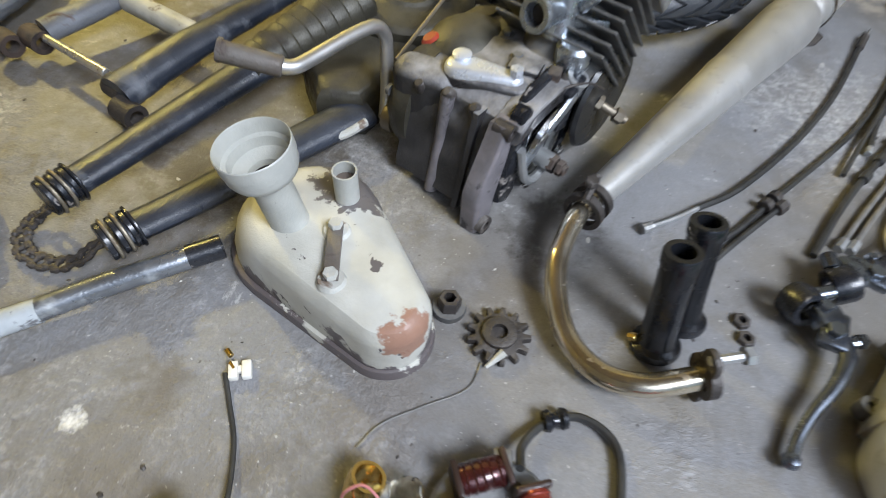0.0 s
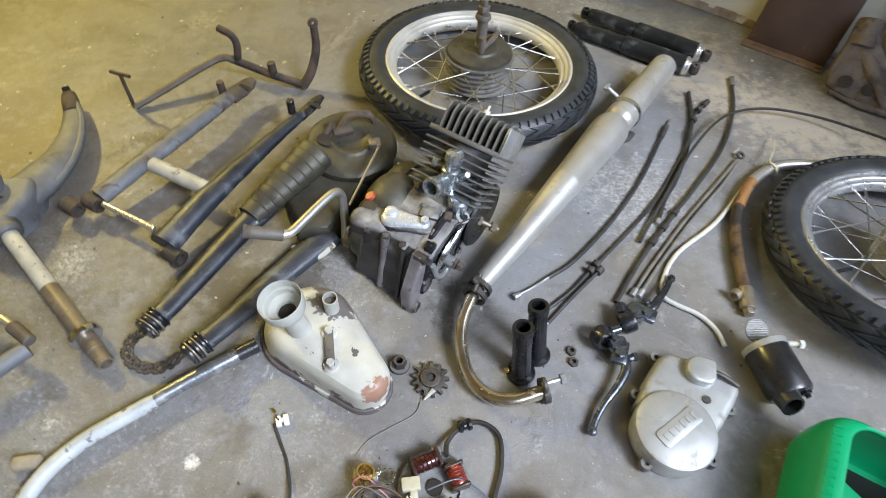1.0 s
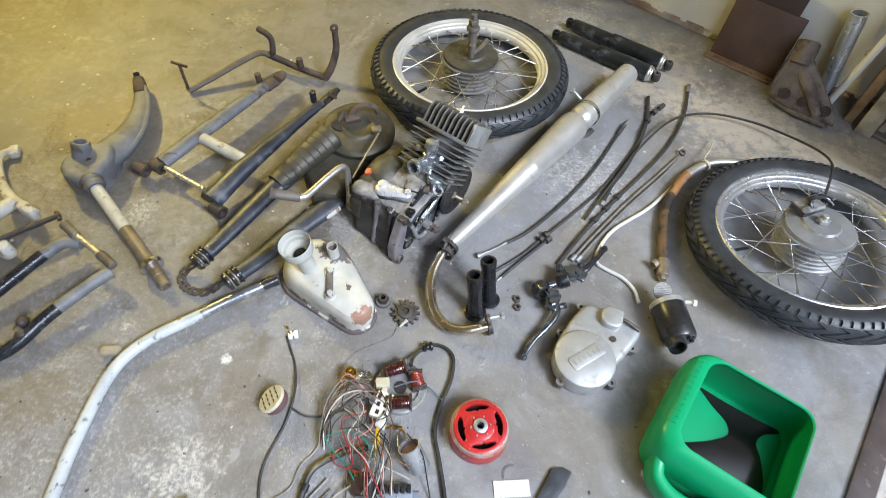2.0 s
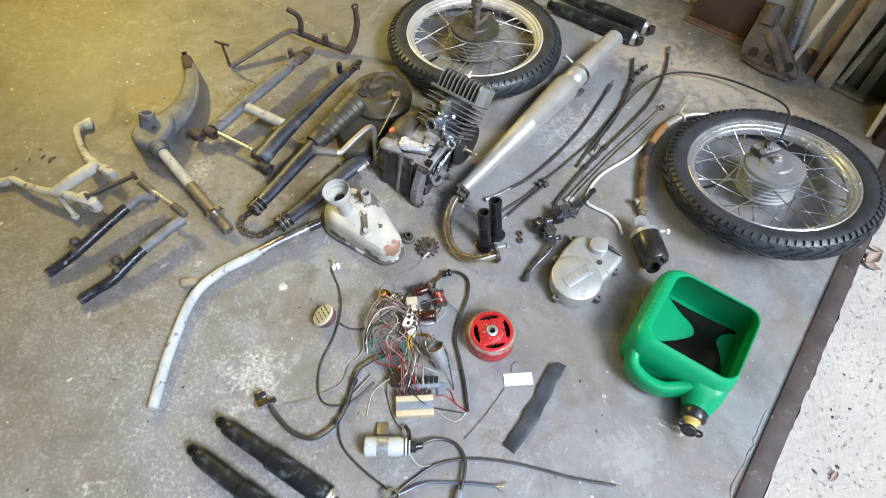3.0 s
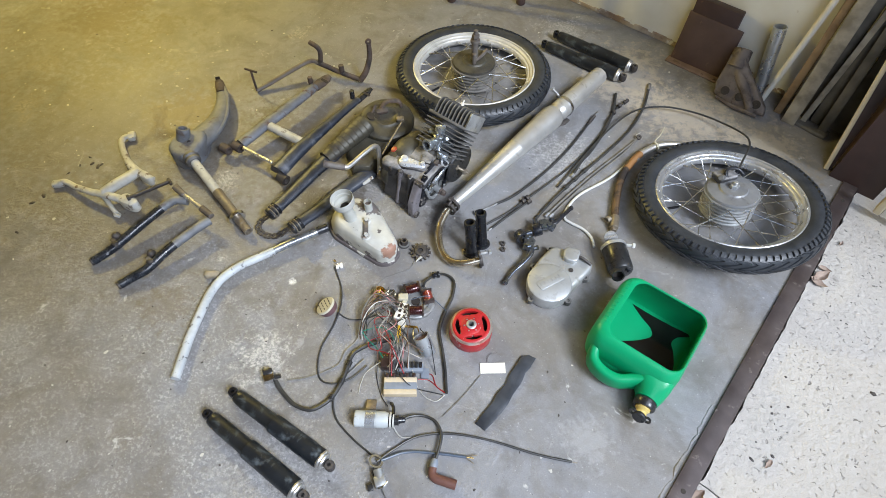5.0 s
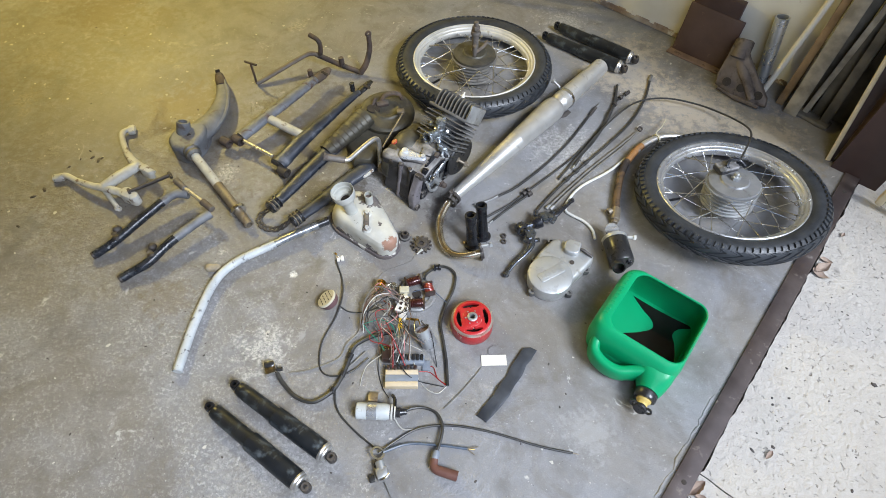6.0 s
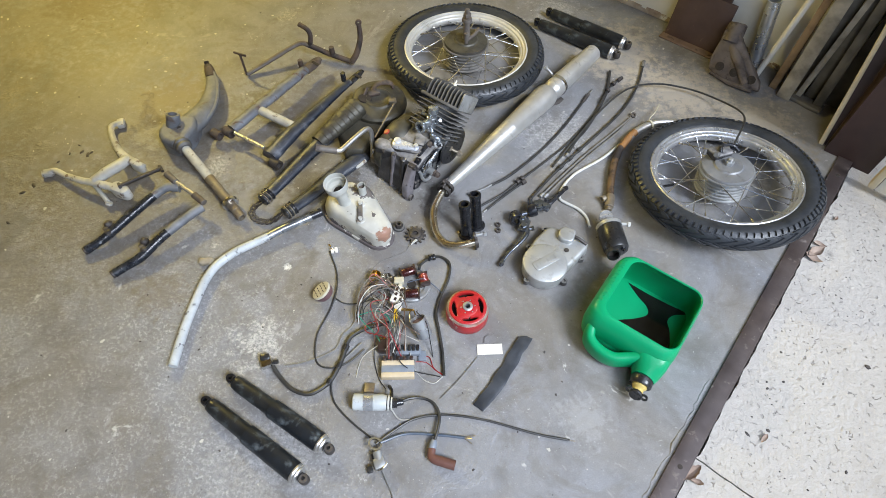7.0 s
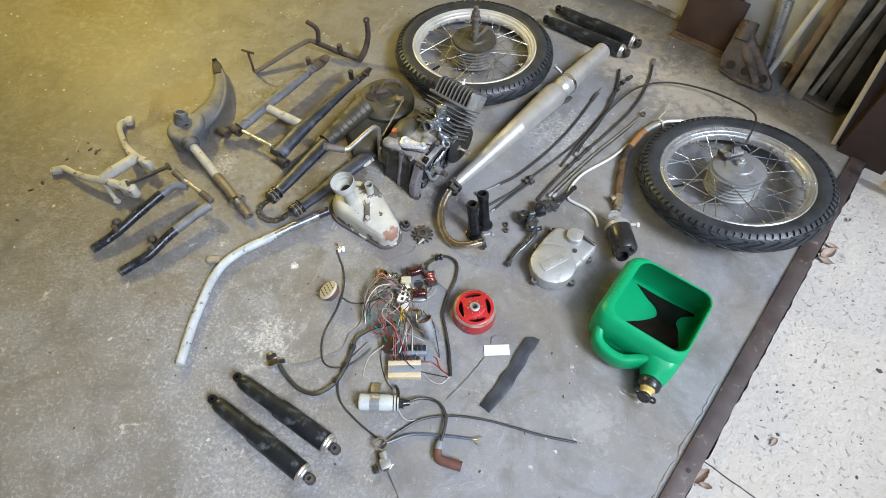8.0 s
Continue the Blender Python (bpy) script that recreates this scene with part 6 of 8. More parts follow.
part("rod", bm, M["bright_rod"], ax)
for a, b in (((-0.592, 0.932, 0.058), (-0.556, 0.912, 0.056)), ((-0.496, 0.886, 0.050), (-0.460, 0.868, 0.048))):
    bm = B()
    rod(bm, a, b, 0.0098, 14, 0.0088)
    part("end_bush", bm, M["grey_rust"], ax)

sw = thing("swing_arm", -0.36, 1.24, label="rear swing arm with grey and black legs and rusty ends", category="swing arm")
bm = B()
tube(bm, smooth([(-0.500, 1.140, 0.036), (-0.452, 1.236, 0.044), (-0.398, 1.350, 0.046), (-0.372, 1.418, 0.044)], 5), [0.018, 0.018, 0.017, 0.015], 16, 0.75)
lumpy(bm, 0.0010, 40.0, 1, 4.0)
part("leg", bm, M["mottled_grey"], sw, "worn grey leg, rusty at its end")
bm = B()
tube(bm, smooth([(-0.355, 1.065, 0.036), (-0.318, 1.160, 0.046), (-0.262, 1.290, 0.050), (-0.218, 1.385, 0.052)], 5), [0.024, 0.0215, 0.0155, 0.0105], 16, 0.75)
lumpy(bm, 0.0010, 40.0, 1, 2.0)
part("leg", bm, M["dusty_black"], sw, "black leg")
bm = B()
rod(bm, (-0.442, 1.222, 0.042), (-0.306, 1.172, 0.045), 0.0135, 16)
part("cross_tube", bm, M["pale_grey"], sw, "pale grey cross tube")
for c, d, key, k in (((-0.368, 1.425, 0.040), (0.40, 0.90, 0.06), "rust", 1.0), ((-0.218, 1.385, 0.050), (0.42, 0.88, 0.10), "black_metal", 0.68)):
    c, d = Vector(c), Vector(d).normalized()
    bm = B()
    s = d.cross(Z).normalized()
    tube(bm, smooth([c - d * 0.010, c + d * 0.020, c + d * 0.042, c + d * 0.058], 4), [0.017 * k, 0.019 * k, 0.017 * k, 0.010 * k], 14, 0.45)
    lumpy(bm, 0.0012, 60.0, 1, 3.0)
    part("flattened_end", bm, M[key], sw, "rusty flattened axle end" if k == 1.0 else "narrow black axle end")
    bm = B()
    prism(bm, hull2(0.0, 0.0, 0.0045, 0.020, 0.0, 0.0045, 6), 0.0, 0.0012, along(c + d * 0.026 + Vector((0, 0, 0.0078)), Z) @ Matrix.Rotation(math.atan2(d.y, d.x), 4, "Z"))
    part("slot", bm, M["dirt"], sw)
    bm = B()
    e = c - s * 0.020 - d * 0.006
    rod(bm, e, e + Vector((0, 0, 0.030)), 0.0075, 12)
    part("shock_pin", bm, M[key], sw)
bm = B()
rod(bm, (-0.486, 1.126, 0.038), (-0.380, 1.086, 0.042), 0.0052, 12)
part("spacer_rod", bm, M["bright_rod"], sw, "bright brass-coloured spacer rod")
for c in ((-0.512, 1.134, 0.028), (-0.545, 1.122, 0.024), (-0.366, 1.080, 0.030), (-0.340, 1.052, 0.026)):
    bm = B()
    pipe(bm, Vector(c) - Vector((0.012, -0.005, 0)), Vector(c) + Vector((0.015, -0.006, 0)), 0.0138, 0.006, 18)
    part("pivot_bush", bm, M["rust"] if c[0] < -0.4 else M["cast_grime"], sw, "worn pivot bush")

rk = thing("footrest_frame", -0.41, 1.50, label="rusty bent steel rod frame standing on the floor", category="frame")
bm = B()
tube(bm, smooth([(-0.566, 1.396, 0.008), (-0.520, 1.440, 0.022), (-0.455, 1.505, 0.042), (-0.425, 1.532, 0.046), (-0.398, 1.535, 0.040)], 5), 0.0085, 12, 0.8)
part("flat_arm", bm, M["grey_rust"], rk)
bm = B()
tube(bm, [(-0.410, 1.536, 0.042), (-0.330, 1.526, 0.024), (-0.262, 1.520, 0.012)], 0.0085, 12)
part("cross_rod", bm, M["rust"], rk)
bm = B()
tube(bm, smooth([(-0.258, 1.518, 0.010), (-0.240, 1.530, 0.040), (-0.230, 1.550, 0.082), (-0.232, 1.560, 0.125)], 5), [0.010, 0.0095, 0.0085, 0.0075], 12)
lathe(bm, [(0.0035, -0.003), (0.0095, -0.003), (0.0105, 0.0), (0.0095, 0.003), (0.0035, 0.003)], along((-0.233, 1.561, 0.131), (0.5, -0.8, 0.2)), 18, closed=True)
part("upright", bm, M["rust"], rk, "rusty upright arm with a flattened eye")
bm = B()
tube(bm, smooth([(-0.396, 1.534, 0.040), (-0.392, 1.540, 0.075), (-0.402, 1.546, 0.092), (-0.430, 1.556, 0.098)], 4), 0.0075, 10)
part("hook", bm, M["rust"], rk)
bm = B()
tube(bm, [(-0.320, 1.524, 0.022), (-0.322, 1.526, 0.052)], 0.0085, 10)
part("peg", bm, M["rust"], rk)
bm = B()
tube(bm, [(-0.566, 1.396, 0.008), (-0.574, 1.408, 0.075)], 0.0035, 8)
tube(bm, [(-0.595, 1.412, 0.076), (-0.553, 1.404, 0.076)], 0.0035, 8)
part("thin_rod", bm, M["rust"], rk)

# ---------------------------------------------------------------- chain case with gaiter
cc = thing("chain_case", -0.20, 1.20, label="dusty black fork with ribbed rubber gaiter and round cover", category="fork assembly")
bm = B()
tube(bm, smooth([(-0.308, 0.919, 0.050), (-0.286, 0.976, 0.050), (-0.250, 1.072, 0.052), (-0.214, 1.150, 0.058)], 5), [0.0165, 0.0180, 0.020, 0.023], 16, 0.66)
part("arm", bm, M["dusty_black"], cc)
bm = B()
tube(bm, smooth([(-0.235, 0.896, 0.044), (-0.201, 0.959, 0.036), (-0.160, 1.040, 0.030), (-0.105, 1.130, 0.028)], 5), [0.0165, 0.0185, 0.021, 0.024], 16, 0.62)
part("arm", bm, M["dusty_black"], cc)
a, b = Vector((-0.230, 1.123, 0.060)), Vector((-0.155, 1.261, 0.080))
L = (b - a).length
prof = [(0, -0.002), (0.021, -0.002)]
for k in range(9):
    z = L * (k + 0.2) / 9.3
    r = 0.021 + 0.010 * k / 8
    prof += [(r - 0.0016, z), (r + 0.0014, z + L * 0.085), (r + 0.0012, z + L * 0.095)]
prof += [(0.030, L), (0, L)]
bm = B()
lathe(bm, prof, along(a, b - a) @ Matrix.Diagonal((1.12, 0.90, 1, 1)), 28)
part("gaiter", bm, M["olive_grime"], cc, "ribbed dusty rubber gaiter")
bm = B()
RC = pose(-0.108, 1.308, 0, 4, 3, 0)
lathe(bm, [(0, 0.076), (0.012, 0.076), (0.022, 0.078), (0.030, 0.084), (0.036, 0.085), (0.042, 0.081), (0.060, 0.079), (0.072, 0.077), (0.079, 0.072), (0.081, 0.064), (0.078, 0.050), (0.072, 0.004), (0, 0.004)], RC, 48)
lumpy(bm, 0.0010, 40.0, 1, 6.0)
part("round_cover", bm, M["olive_grime"], cc, "round olive-black drum cover caked in dust")
# flat dark oval imitates a shaded opening
bm = B()
lathe(bm, [(0, 0.0845), (0.0150, 0.0845), (0.0150, 0.0790), (0, 0.0790)], RC @ Matrix.Translation((-0.038, -0.010, 0)), 20, 1.3)
part("inspection_hole", bm, M["dirt"], cc, "dark opening in the cover")
bm = B()
prism(bm, [(-0.192, 1.170), (-0.150, 1.112), (-0.100, 1.120), (-0.078, 1.200), (-0.060, 1.262), (-0.159, 1.296)], 0.002, 0.056, Matrix(), 0.018, seg=3)
lumpy(bm, 0.0016, 35.0, 2, 8.0)
part("case_body", bm, M["olive_grime"], cc)
bm = B()
tube(bm, smooth([(-0.130, 1.322, 0.082), (-0.118, 1.336, 0.100), (-0.098, 1.344, 0.106), (-0.080, 1.352, 0.100), (-0.074, 1.356, 0.080)], 4), 0.0075, 8, 0.6)
tube(bm, [(-0.150, 1.300, 0.078), (-0.142, 1.322, 0.098)], 0.005, 8)
box(bm, 0.036, 0.018, 0.012, pose(-0.122, 1.318, 0.078, 8, 0, 30), 0.004)
part("rusty_bracket", bm, M["rust"], cc, "rusty bracket on the cover")
bm = B()
box(bm, 0.022, 0.018, 0.010, pose(-0.062, 1.300, 0.078, 10, 0, 20), 0.003)
part("pale_lug", bm, M["tan_steel"], cc, "pale dusty lug")
bm = B()
tube(bm, [(-0.073, 1.150, 0.085), (-0.048, 1.271, 0.102)], 0.0022, 8)
box(bm, 0.015, 0.012, 0.006, pose(-0.060, 1.284, 0.094, 0, 0, 10), 0.002)
part("control_rod", bm, M["tan_steel"], cc, "thin brass-toned control rod")
bm = B()
tube(bm, smooth([(-0.160, 1.100, 0.020), (-0.140, 1.080, 0.026), (-0.112, 1.082, 0.030), (-0.094, 1.108, 0.032)], 5), 0.005, 10)
part("bracket_hoop", bm, M["pale_grey"], cc, "pale bracket hoop")
for c, d in (((-0.310, 0.914, 0.050), (0.37, 0.93, 0)), ((-0.239, 0.889, 0.044), (0.50, 0.86, 0))):
    d = Vector(d).normalized()
    for k in range(6):
        bm = B()
        w = 0.0195 if k % 2 else 0.0175
        q = Vector(c) + d * (0.0052 * k - 0.010)
        lathe(bm, [(0, 0), (w - 0.001, 0), (w, 0.001), (w, 0.0024 if k % 2 else 0.0042), (w - 0.001, 0.0030 if k % 2 else 0.0050), (0, 0.0030 if k % 2 else 0.0050)], along(q, d), 22)
        part("clamp_plate", bm, M["tan_steel"] if k in (1, 3) else M["black_metal"], cc, "thin brassy clamp edge" if k in (1, 3) else "")
chain_pts = smooth([(-0.316, 0.916, 0.034), (-0.343, 0.912, 0.014), (-0.350, 0.892, 0.008), (-0.335, 0.874, 0.007), (-0.308, 0.868, 0.007), (-0.282, 0.874, 0.012), (-0.256, 0.890, 0.032)], 5)
for k in range(0, len(chain_pts) - 2, 2):
    p, q = chain_pts[k], chain_pts[k + 2]
    bm = B()
    d = (q - p).normalized()
    s = d.cross(Z).normalized()
    w = 0.0062 if k % 4 else 0.0040
    for e in (-1, 1):
        mid = (p + q) / 2 + s * w * e
        tube(bm, [p + s * w * e - d * 0.003, p + s * w * e + d * 0.002, mid, q + s * w * e - d * 0.002, q + s * w * e + d * 0.003], [0.0022, 0.0035, 0.0020, 0.0035, 0.0022], 8, 0.9)
    tube(bm, [p - s * 0.0078, p + s * 0.0078], 0.0022, 8)
    part("chain_link", bm, M["cast_grime"], cc)


# ---------------------------------------------------------------- cables and levers
def cable(name, pts, r, key, label, category="cable", group="", tips=(), k=6):
    """A cable, lead or hose as one thing; tips: (index, length, radius, material) for metal ends."""
    pts = [Vector(p) if len(p) == 3 else Vector((p[0], p[1], r + 0.0005)) for p in pts]
    c = thing(name, pts[0].x, pts[0].y, 0, label=label, category=category, group=group)
    r = r * 0.84 if 0.0025 < r < 0.0060 else r
    bm = B()
    tube(bm, smooth(pts, k), r, 8)
    part("sheath", bm, M[key], c)
    for end, ln, rr, mk in tips:
        p, q = (pts[0], pts[1]) if end == 0 else (pts[-1], pts[-2])
        d = (p - q).normalized()
        bm = B()
        rod(bm, p - d * ln * 0.4, p + d * ln, rr, 8)
        part("ferrule", bm, M[mk], c)
    return c


GC = "control cables"
ca_ = cable("control_cable", [(0.491, 1.508), (0.436, 1.373), (0.377, 1.262), (0.307, 1.160), (0.262, 1.116)], 0.0042, "cable", "black control cable with steel ends on the floor", group=GC, tips=((0, 0.03, 0.0052, "cast_grime"),))
bm = B()
tube(bm, smooth([(0.266, 1.120, 0.005), (0.236, 1.092, 0.005), (0.214, 1.074, 0.006)], 4), 0.0028, 8)
rod(bm, (0.216, 1.076, 0.006), (0.206, 1.068, 0.006), 0.0055, 10)
part("inner_wire", bm, M["alu"], ca_, "bright steel inner wire with nipple")
bm = B()
tube(bm, [(0.502, 1.532, 0.006), (0.512, 1.556, 0.005)], 0.0018, 6)
part("inner_wire", bm, M["alu"], ca_)
cable("control_cable", [(0.562, 1.654), (0.555, 1.551), (0.528, 1.449), (0.501, 1.376), (0.478, 1.330), (0.459, 1.275)], 0.0050, "cable", "short thick black cable on the floor", group=GC, tips=((1, 0.012, 0.004, "alu"),))
cb_ = cable("control_cable", [(0.592, 1.620), (0.565, 1.581), (0.546, 1.516, 0.013), (0.524, 1.453), (0.450, 1.307), (0.333, 1.143), (0.296, 1.092), (0.239, 1.033)], 0.0036, "cable", "long black control cable with adjuster", group=GC, tips=((0, 0.016, 0.006, "cast_grime"),))
for x, y in ((0.572, 1.592), (0.556, 1.556), (0.338, 1.150), (0.328, 1.136)):
    bm = B()
    d = Vector((0.55, 0.83, 0))
    rod(bm, Vector((x, y, 0.007)), Vector((x, y, 0.007)) + d * 0.010, 0.0075, 10)
    part("adjuster", bm, M["cast_grime"], cb_)
cable("control_cable", [(0.345, 1.142), (0.300, 1.083), (0.262, 1.030)], 0.0036, "cable", "thin black cable beside its twin", group=GC, tips=((0, 0.010, 0.0075, "cast_grime"), (1, 0.012, 0.0022, "alu")))
cc_ = cable("control_cable", [(0.665, 1.705), (0.651, 1.610), (0.610, 1.492), (0.543, 1.376), (0.492, 1.297), (0.420, 1.180), (0.372, 1.085)], 0.0046, "cable", "long black throttle cable ending at a lever", group=GC, tips=((0, 0.022, 0.0058, "grey_cable"),))
for f in ((0.487, 1.289), (0.440, 1.213), (0.463, 1.250)):
    bm = B()
    rod(bm, (f[0], f[1], 0.006), (f[0] + 0.008, f[1] + 0.013, 0.006), 0.0058, 10)
    part("joint_sleeve", bm, M["cable"], cc_, "dark joint sleeve")
for off in (0.0, 0.011):
    cable("grey_cable", [(0.632 + off * 0.3, 1.458), (0.585 + off, 1.390), (0.508 + off, 1.281), (0.441 + off, 1.175), (0.404 + off, 1.112)], 0.0036, "grey_cable", "grey sheathed cable with a steel eye", group=GC, tips=((1, 0.012, 0.0055, "alu"),))
bm = B()
lathe(bm, [(0.004, -0.002), (0.0085, -0.002), (0.0085, 0.002), (0.004, 0.002)], along((0.640, 1.468, 0.008), (0.2, -0.2, 1)), 16, closed=True)
solid("cable_eye", bm, M["cast_grime"], "small dark steel cable eye", "ring")
cable("clear_hose", [(0.640, 1.395), (0.563, 1.284), (0.486, 1.204), (0.454, 1.144), (0.451, 1.109), (0.469, 1.096), (0.503, 1.082), (0.527, 1.059), (0.537, 1.030)], 0.0046, "hose", "milky clear fuel hose curling on the floor", "hose")
cable("speedometer_cable", [(0.420, 1.215, 0.006), (0.470, 1.320, 0.009), (0.544, 1.466, 0.016), (0.621, 1.569, 0.02), (0.710, 1.609, 0.02), (0.812, 1.603, 0.02), (0.893, 1.560, 0.03), (0.932, 1.490, 0.06), (0.918, 1.400, 0.105), (0.890, 1.325, 0.115), (0.872, 1.278, 0.112)], 0.0034, "cable",
      "thin black speedometer cable arching to the wheel hub", tips=((1, 0.012, 0.007, "black_metal"),))


def lever(x, y, rz, blade, label):
    lv = thing("hand_lever", x, y, 0, rz, label, "lever", "hand levers")
    bm = B()
    lathe(bm, [(0.0105, -0.011), (0.0165, -0.011), (0.0175, -0.006), (0.0175, 0.006), (0.0165, 0.011), (0.0105, 0.011)], pose(-0.010, 0.008, 0.020, 70, 0, 30), 22, closed=True)
    part("bar_clamp", bm, M["black_metal"], lv, "black bar clamp", True)
    bm = B()
    box(bm, 0.030, 0.024, 0.016, pose(0.010, -0.002, 0.012, 0, 10, 20), 0.005)
    box(bm, 0.024, 0.040, 0.010, pose(0.014, -0.014, 0.016, 0, 0, -12), 0.003)
    rod(bm, (0.002, 0.018, 0.024), (0.016, 0.024, 0.026), 0.007, 12)
    rod(bm, (0.026, -0.022, 0.018), (0.036, -0.018, 0.020), 0.0055, 10)
    nut(bm, (0.012, -0.018, 0.026), Z, 0.008, 0.006)
    nut(bm, (0.034, -0.019, 0.020), (1, 0.4, 0.1), 0.007, 0.006)
    nut(bm, (0.006, 0.004, 0.028), Z, 0.006, 0.005)
    part("perch", bm, M["dark_alloy"], lv, "dark cast alloy perch with screws", True)
    bm = B()
    c = smooth(blade, 6)
    tube(bm, c, [0.0080, 0.0075, 0.0062, 0.0050, 0.0048, 0.0052], 12, 0.62)
    e = c[-1]
    lathe(bm, [(0, -0.0068), (0.005, -0.005), (0.0072, 0), (0.005, 0.005), (0, 0.0068)], Matrix.Translation(e), 14)
    part("blade", bm, M["dark_alloy"], lv, "dark polished blade", True)
    return lv


lever(0.353, 1.001, 0, [(0.022, -0.020, 0.020), (0.022, -0.040, 0.020), (0.010, -0.066, 0.018), (-0.010, -0.095, 0.014), (-0.022, -0.118, 0.011), (-0.028, -0.136, 0.010)], "alloy brake lever with black clamp on the floor")
l2 = lever(0.392, 1.050, 80, [(0.022, -0.020, 0.018), (0.034, -0.030, 0.020), (0.054, -0.038, 0.020), (0.072, -0.046, 0.018), (0.092, -0.052, 0.014), (0.102, -0.055, 0.012)], "alloy clutch lever with dark blade on the floor")
for ch in l2.children:
    if ch.name.startswith("blade"):
        ch.data.materials[0] = M["black_metal"]

# ---------------------------------------------------------------- engine side cover
cv = thing("engine_cover", 0.434, 0.880, 0, 0, "dull cast aluminium engine side cover lying face up", "engine cover")
bm = B()
prism(bm, [(-0.052, 0.024), (-0.034, 0.066), (-0.012, 0.102), (0.002, 0.111), (0.026, 0.107), (0.058, 0.103), (0.084, 0.093), (0.099, 0.076), (0.098, 0.062), (0.084, 0.038), (0.066, 0.010), (0.046, -0.016), (0.0, -0.004)], 0.002, 0.036, Matrix(), 0.011, seg=4)
lumpy(bm, 0.0009, 50.0, 2, 4.0)
part("gear_housing", bm, M["cover_alloy"], cv, "", True)
bm = B()
lathe(bm, [(0, 0.0), (0.051, 0.0), (0.054, 0.003), (0.0565, 0.034), (0.0545, 0.040), (0.0490, 0.0435), (0.020, 0.0455), (0, 0.0455)], pose(-0.003, -0.008, 0.001), n=56)
part("magneto_cap", bm, M["cover_alloy"], cv, "round cap with a raised badge", True)
bm = B()
prism(bm, rrect(-0.020, 0.022, -0.021, 0.021, [0.008, 0.018, 0.018, 0.014], 6), 0.033, 0.050, pose(0.040, 0.083, 0, 0, 0, -8), 0.005, seg=3)
part("round_pad", bm, M["cover_alloy"], cv, "", True)
bm = B()
rr = rrect(-0.036, 0.036, -0.0125, 0.0125, 0.006, 4)
badge = pose(-0.001, -0.006, 0.0010, 0, 0, 42)
prism(bm, rr, 0.045, 0.0470, badge, 0.0008)
part("badge", bm, M["cover_alloy"], cv, "oval badge with worn relief marks", True)
for k in range(6):
    bm = B()
    box(bm, 0.0045, 0.012 if k % 2 else 0.010, 0.0012, badge @ pose(-0.0265 + k * 0.0106, 0, 0.0469), 0.0005, 1)
    part("relief_mark", bm, M["cover_alloy"], cv, "", True)
for x, y, a in ((-0.040, -0.052, 225), (0.050, -0.036, -30), (-0.046, 0.044, 140), (0.086, 0.040, -20), (-0.012, 0.108, 110)):
    bm = B()
    lathe(bm, [(0.0035, 0.006), (0.0085, 0.006), (0.0085, 0.020), (0.0035, 0.020)], Matrix.Translation((x, y, 0)), 14, closed=True)
    box(bm, 0.014, 0.010, 0.010, pose(x * 0.93, y * 0.93, 0.006, 0, 0, a), 0.002)
    part("screw_lug", bm, M["alu_dull"], cv, "", True)
bm = B()
tube(bm, smooth([(0.056, 0.084, 0.044), (0.072, 0.078, 0.044), (0.094, 0.070, 0.036)], 4), 0.004, 8)
lathe(bm, [(0, 0.0), (0.006, 0.0), (0.006, 0.004), (0, 0.004)], Matrix.Translation((0.046, 0.042, 0.034)), 12)
part("clutch_arm", bm, M["cast_grime"], cv, "small dark clutch arm", True)

# ---------------------------------------------------------------- air filter canister
af = thing("air_filter", 0.590, 1.005, 0, 0, "black cylindrical air filter can with gauze screen", "air filter")
a, b = Vector((0.580, 1.022, 0.034)), Vector((0.604, 0.946, 0.035))
m = along(a, b - a)
L = (b - a).length
bm = B()
lathe(bm, [(0, 0.004), (0.029, 0.004), (0.0318, 0.010), (0.0318, L - 0.006), (0.0285, L), (0, L)], m, 36)
part("can", bm, M["black_plastic"], af)
bm = B()
pipe(bm, m @ Vector((0, 0, 0.0)), m @ Vector((0, 0, 0.009)), 0.0328, 0.003, 36)
part("clamp_band", bm, M["cover_alloy"], af, "dull steel clamp band")
bm = B()
c = Vector((0.571, 1.044, 0.040))
md = along(c, (0.06, -0.42, 0.90))
lathe(bm, [(0, 0), (0.0175, 0), (0.0185, 0.001), (0.0175, 0.002), (0, 0.002)], md, 28)
scr = part("gauze", bm, M["mesh"], af, "round silver gauze screen")
for k in range(10):
    bm = B()
    o = -0.0153 + k * 0.0034
    h = math.sqrt(0.0172 ** 2 - o * o)
    tube(bm, [md @ Vector((-h, o, 0.0026)), md @ Vector((h, o, 0.0026))], 0.0010, 6)
    part("gauze_rib", bm, M["bright_rod"], scr)
bm = B()
e = m @ Vector((-0.013, 0.002, L - 0.004))
d = (b - a).normalized()
sd = (d + Vector((-0.10, 0, 0.42))).normalized()
pipe(bm, e - sd * 0.006, e + sd * 0.024, 0.0165, 0.003, 24)
part("spout", bm, M["black_plastic"], af)
bm = B()
lathe(bm, [(0, 0.006), (0.0138, 0.006), (0.0138, 0.007), (0, 0.007)], along(e, sd), 20)
part("spout_bore", bm, M["dirt"], af)
bm = B()
e = m @ Vector((0.014, 0.012, L))
rod(bm, e - d * 0.004, e + d * 0.010, 0.004, 8)
nut(bm, e, d, 0.008, 0.005)
part("bolt", bm, M["black_metal"], af)
bm = B()
e = m @ Vector((0.030, 0.012, 0.007))
rod(bm, e, e + Vector((0.020, 0.0, 0.004)), 0.004, 8)
nut(bm, e + Vector((0.014, 0, 0.003)), X, 0.007, 0.007)
part("clamp_screw", bm, M["pale_grey"], af)

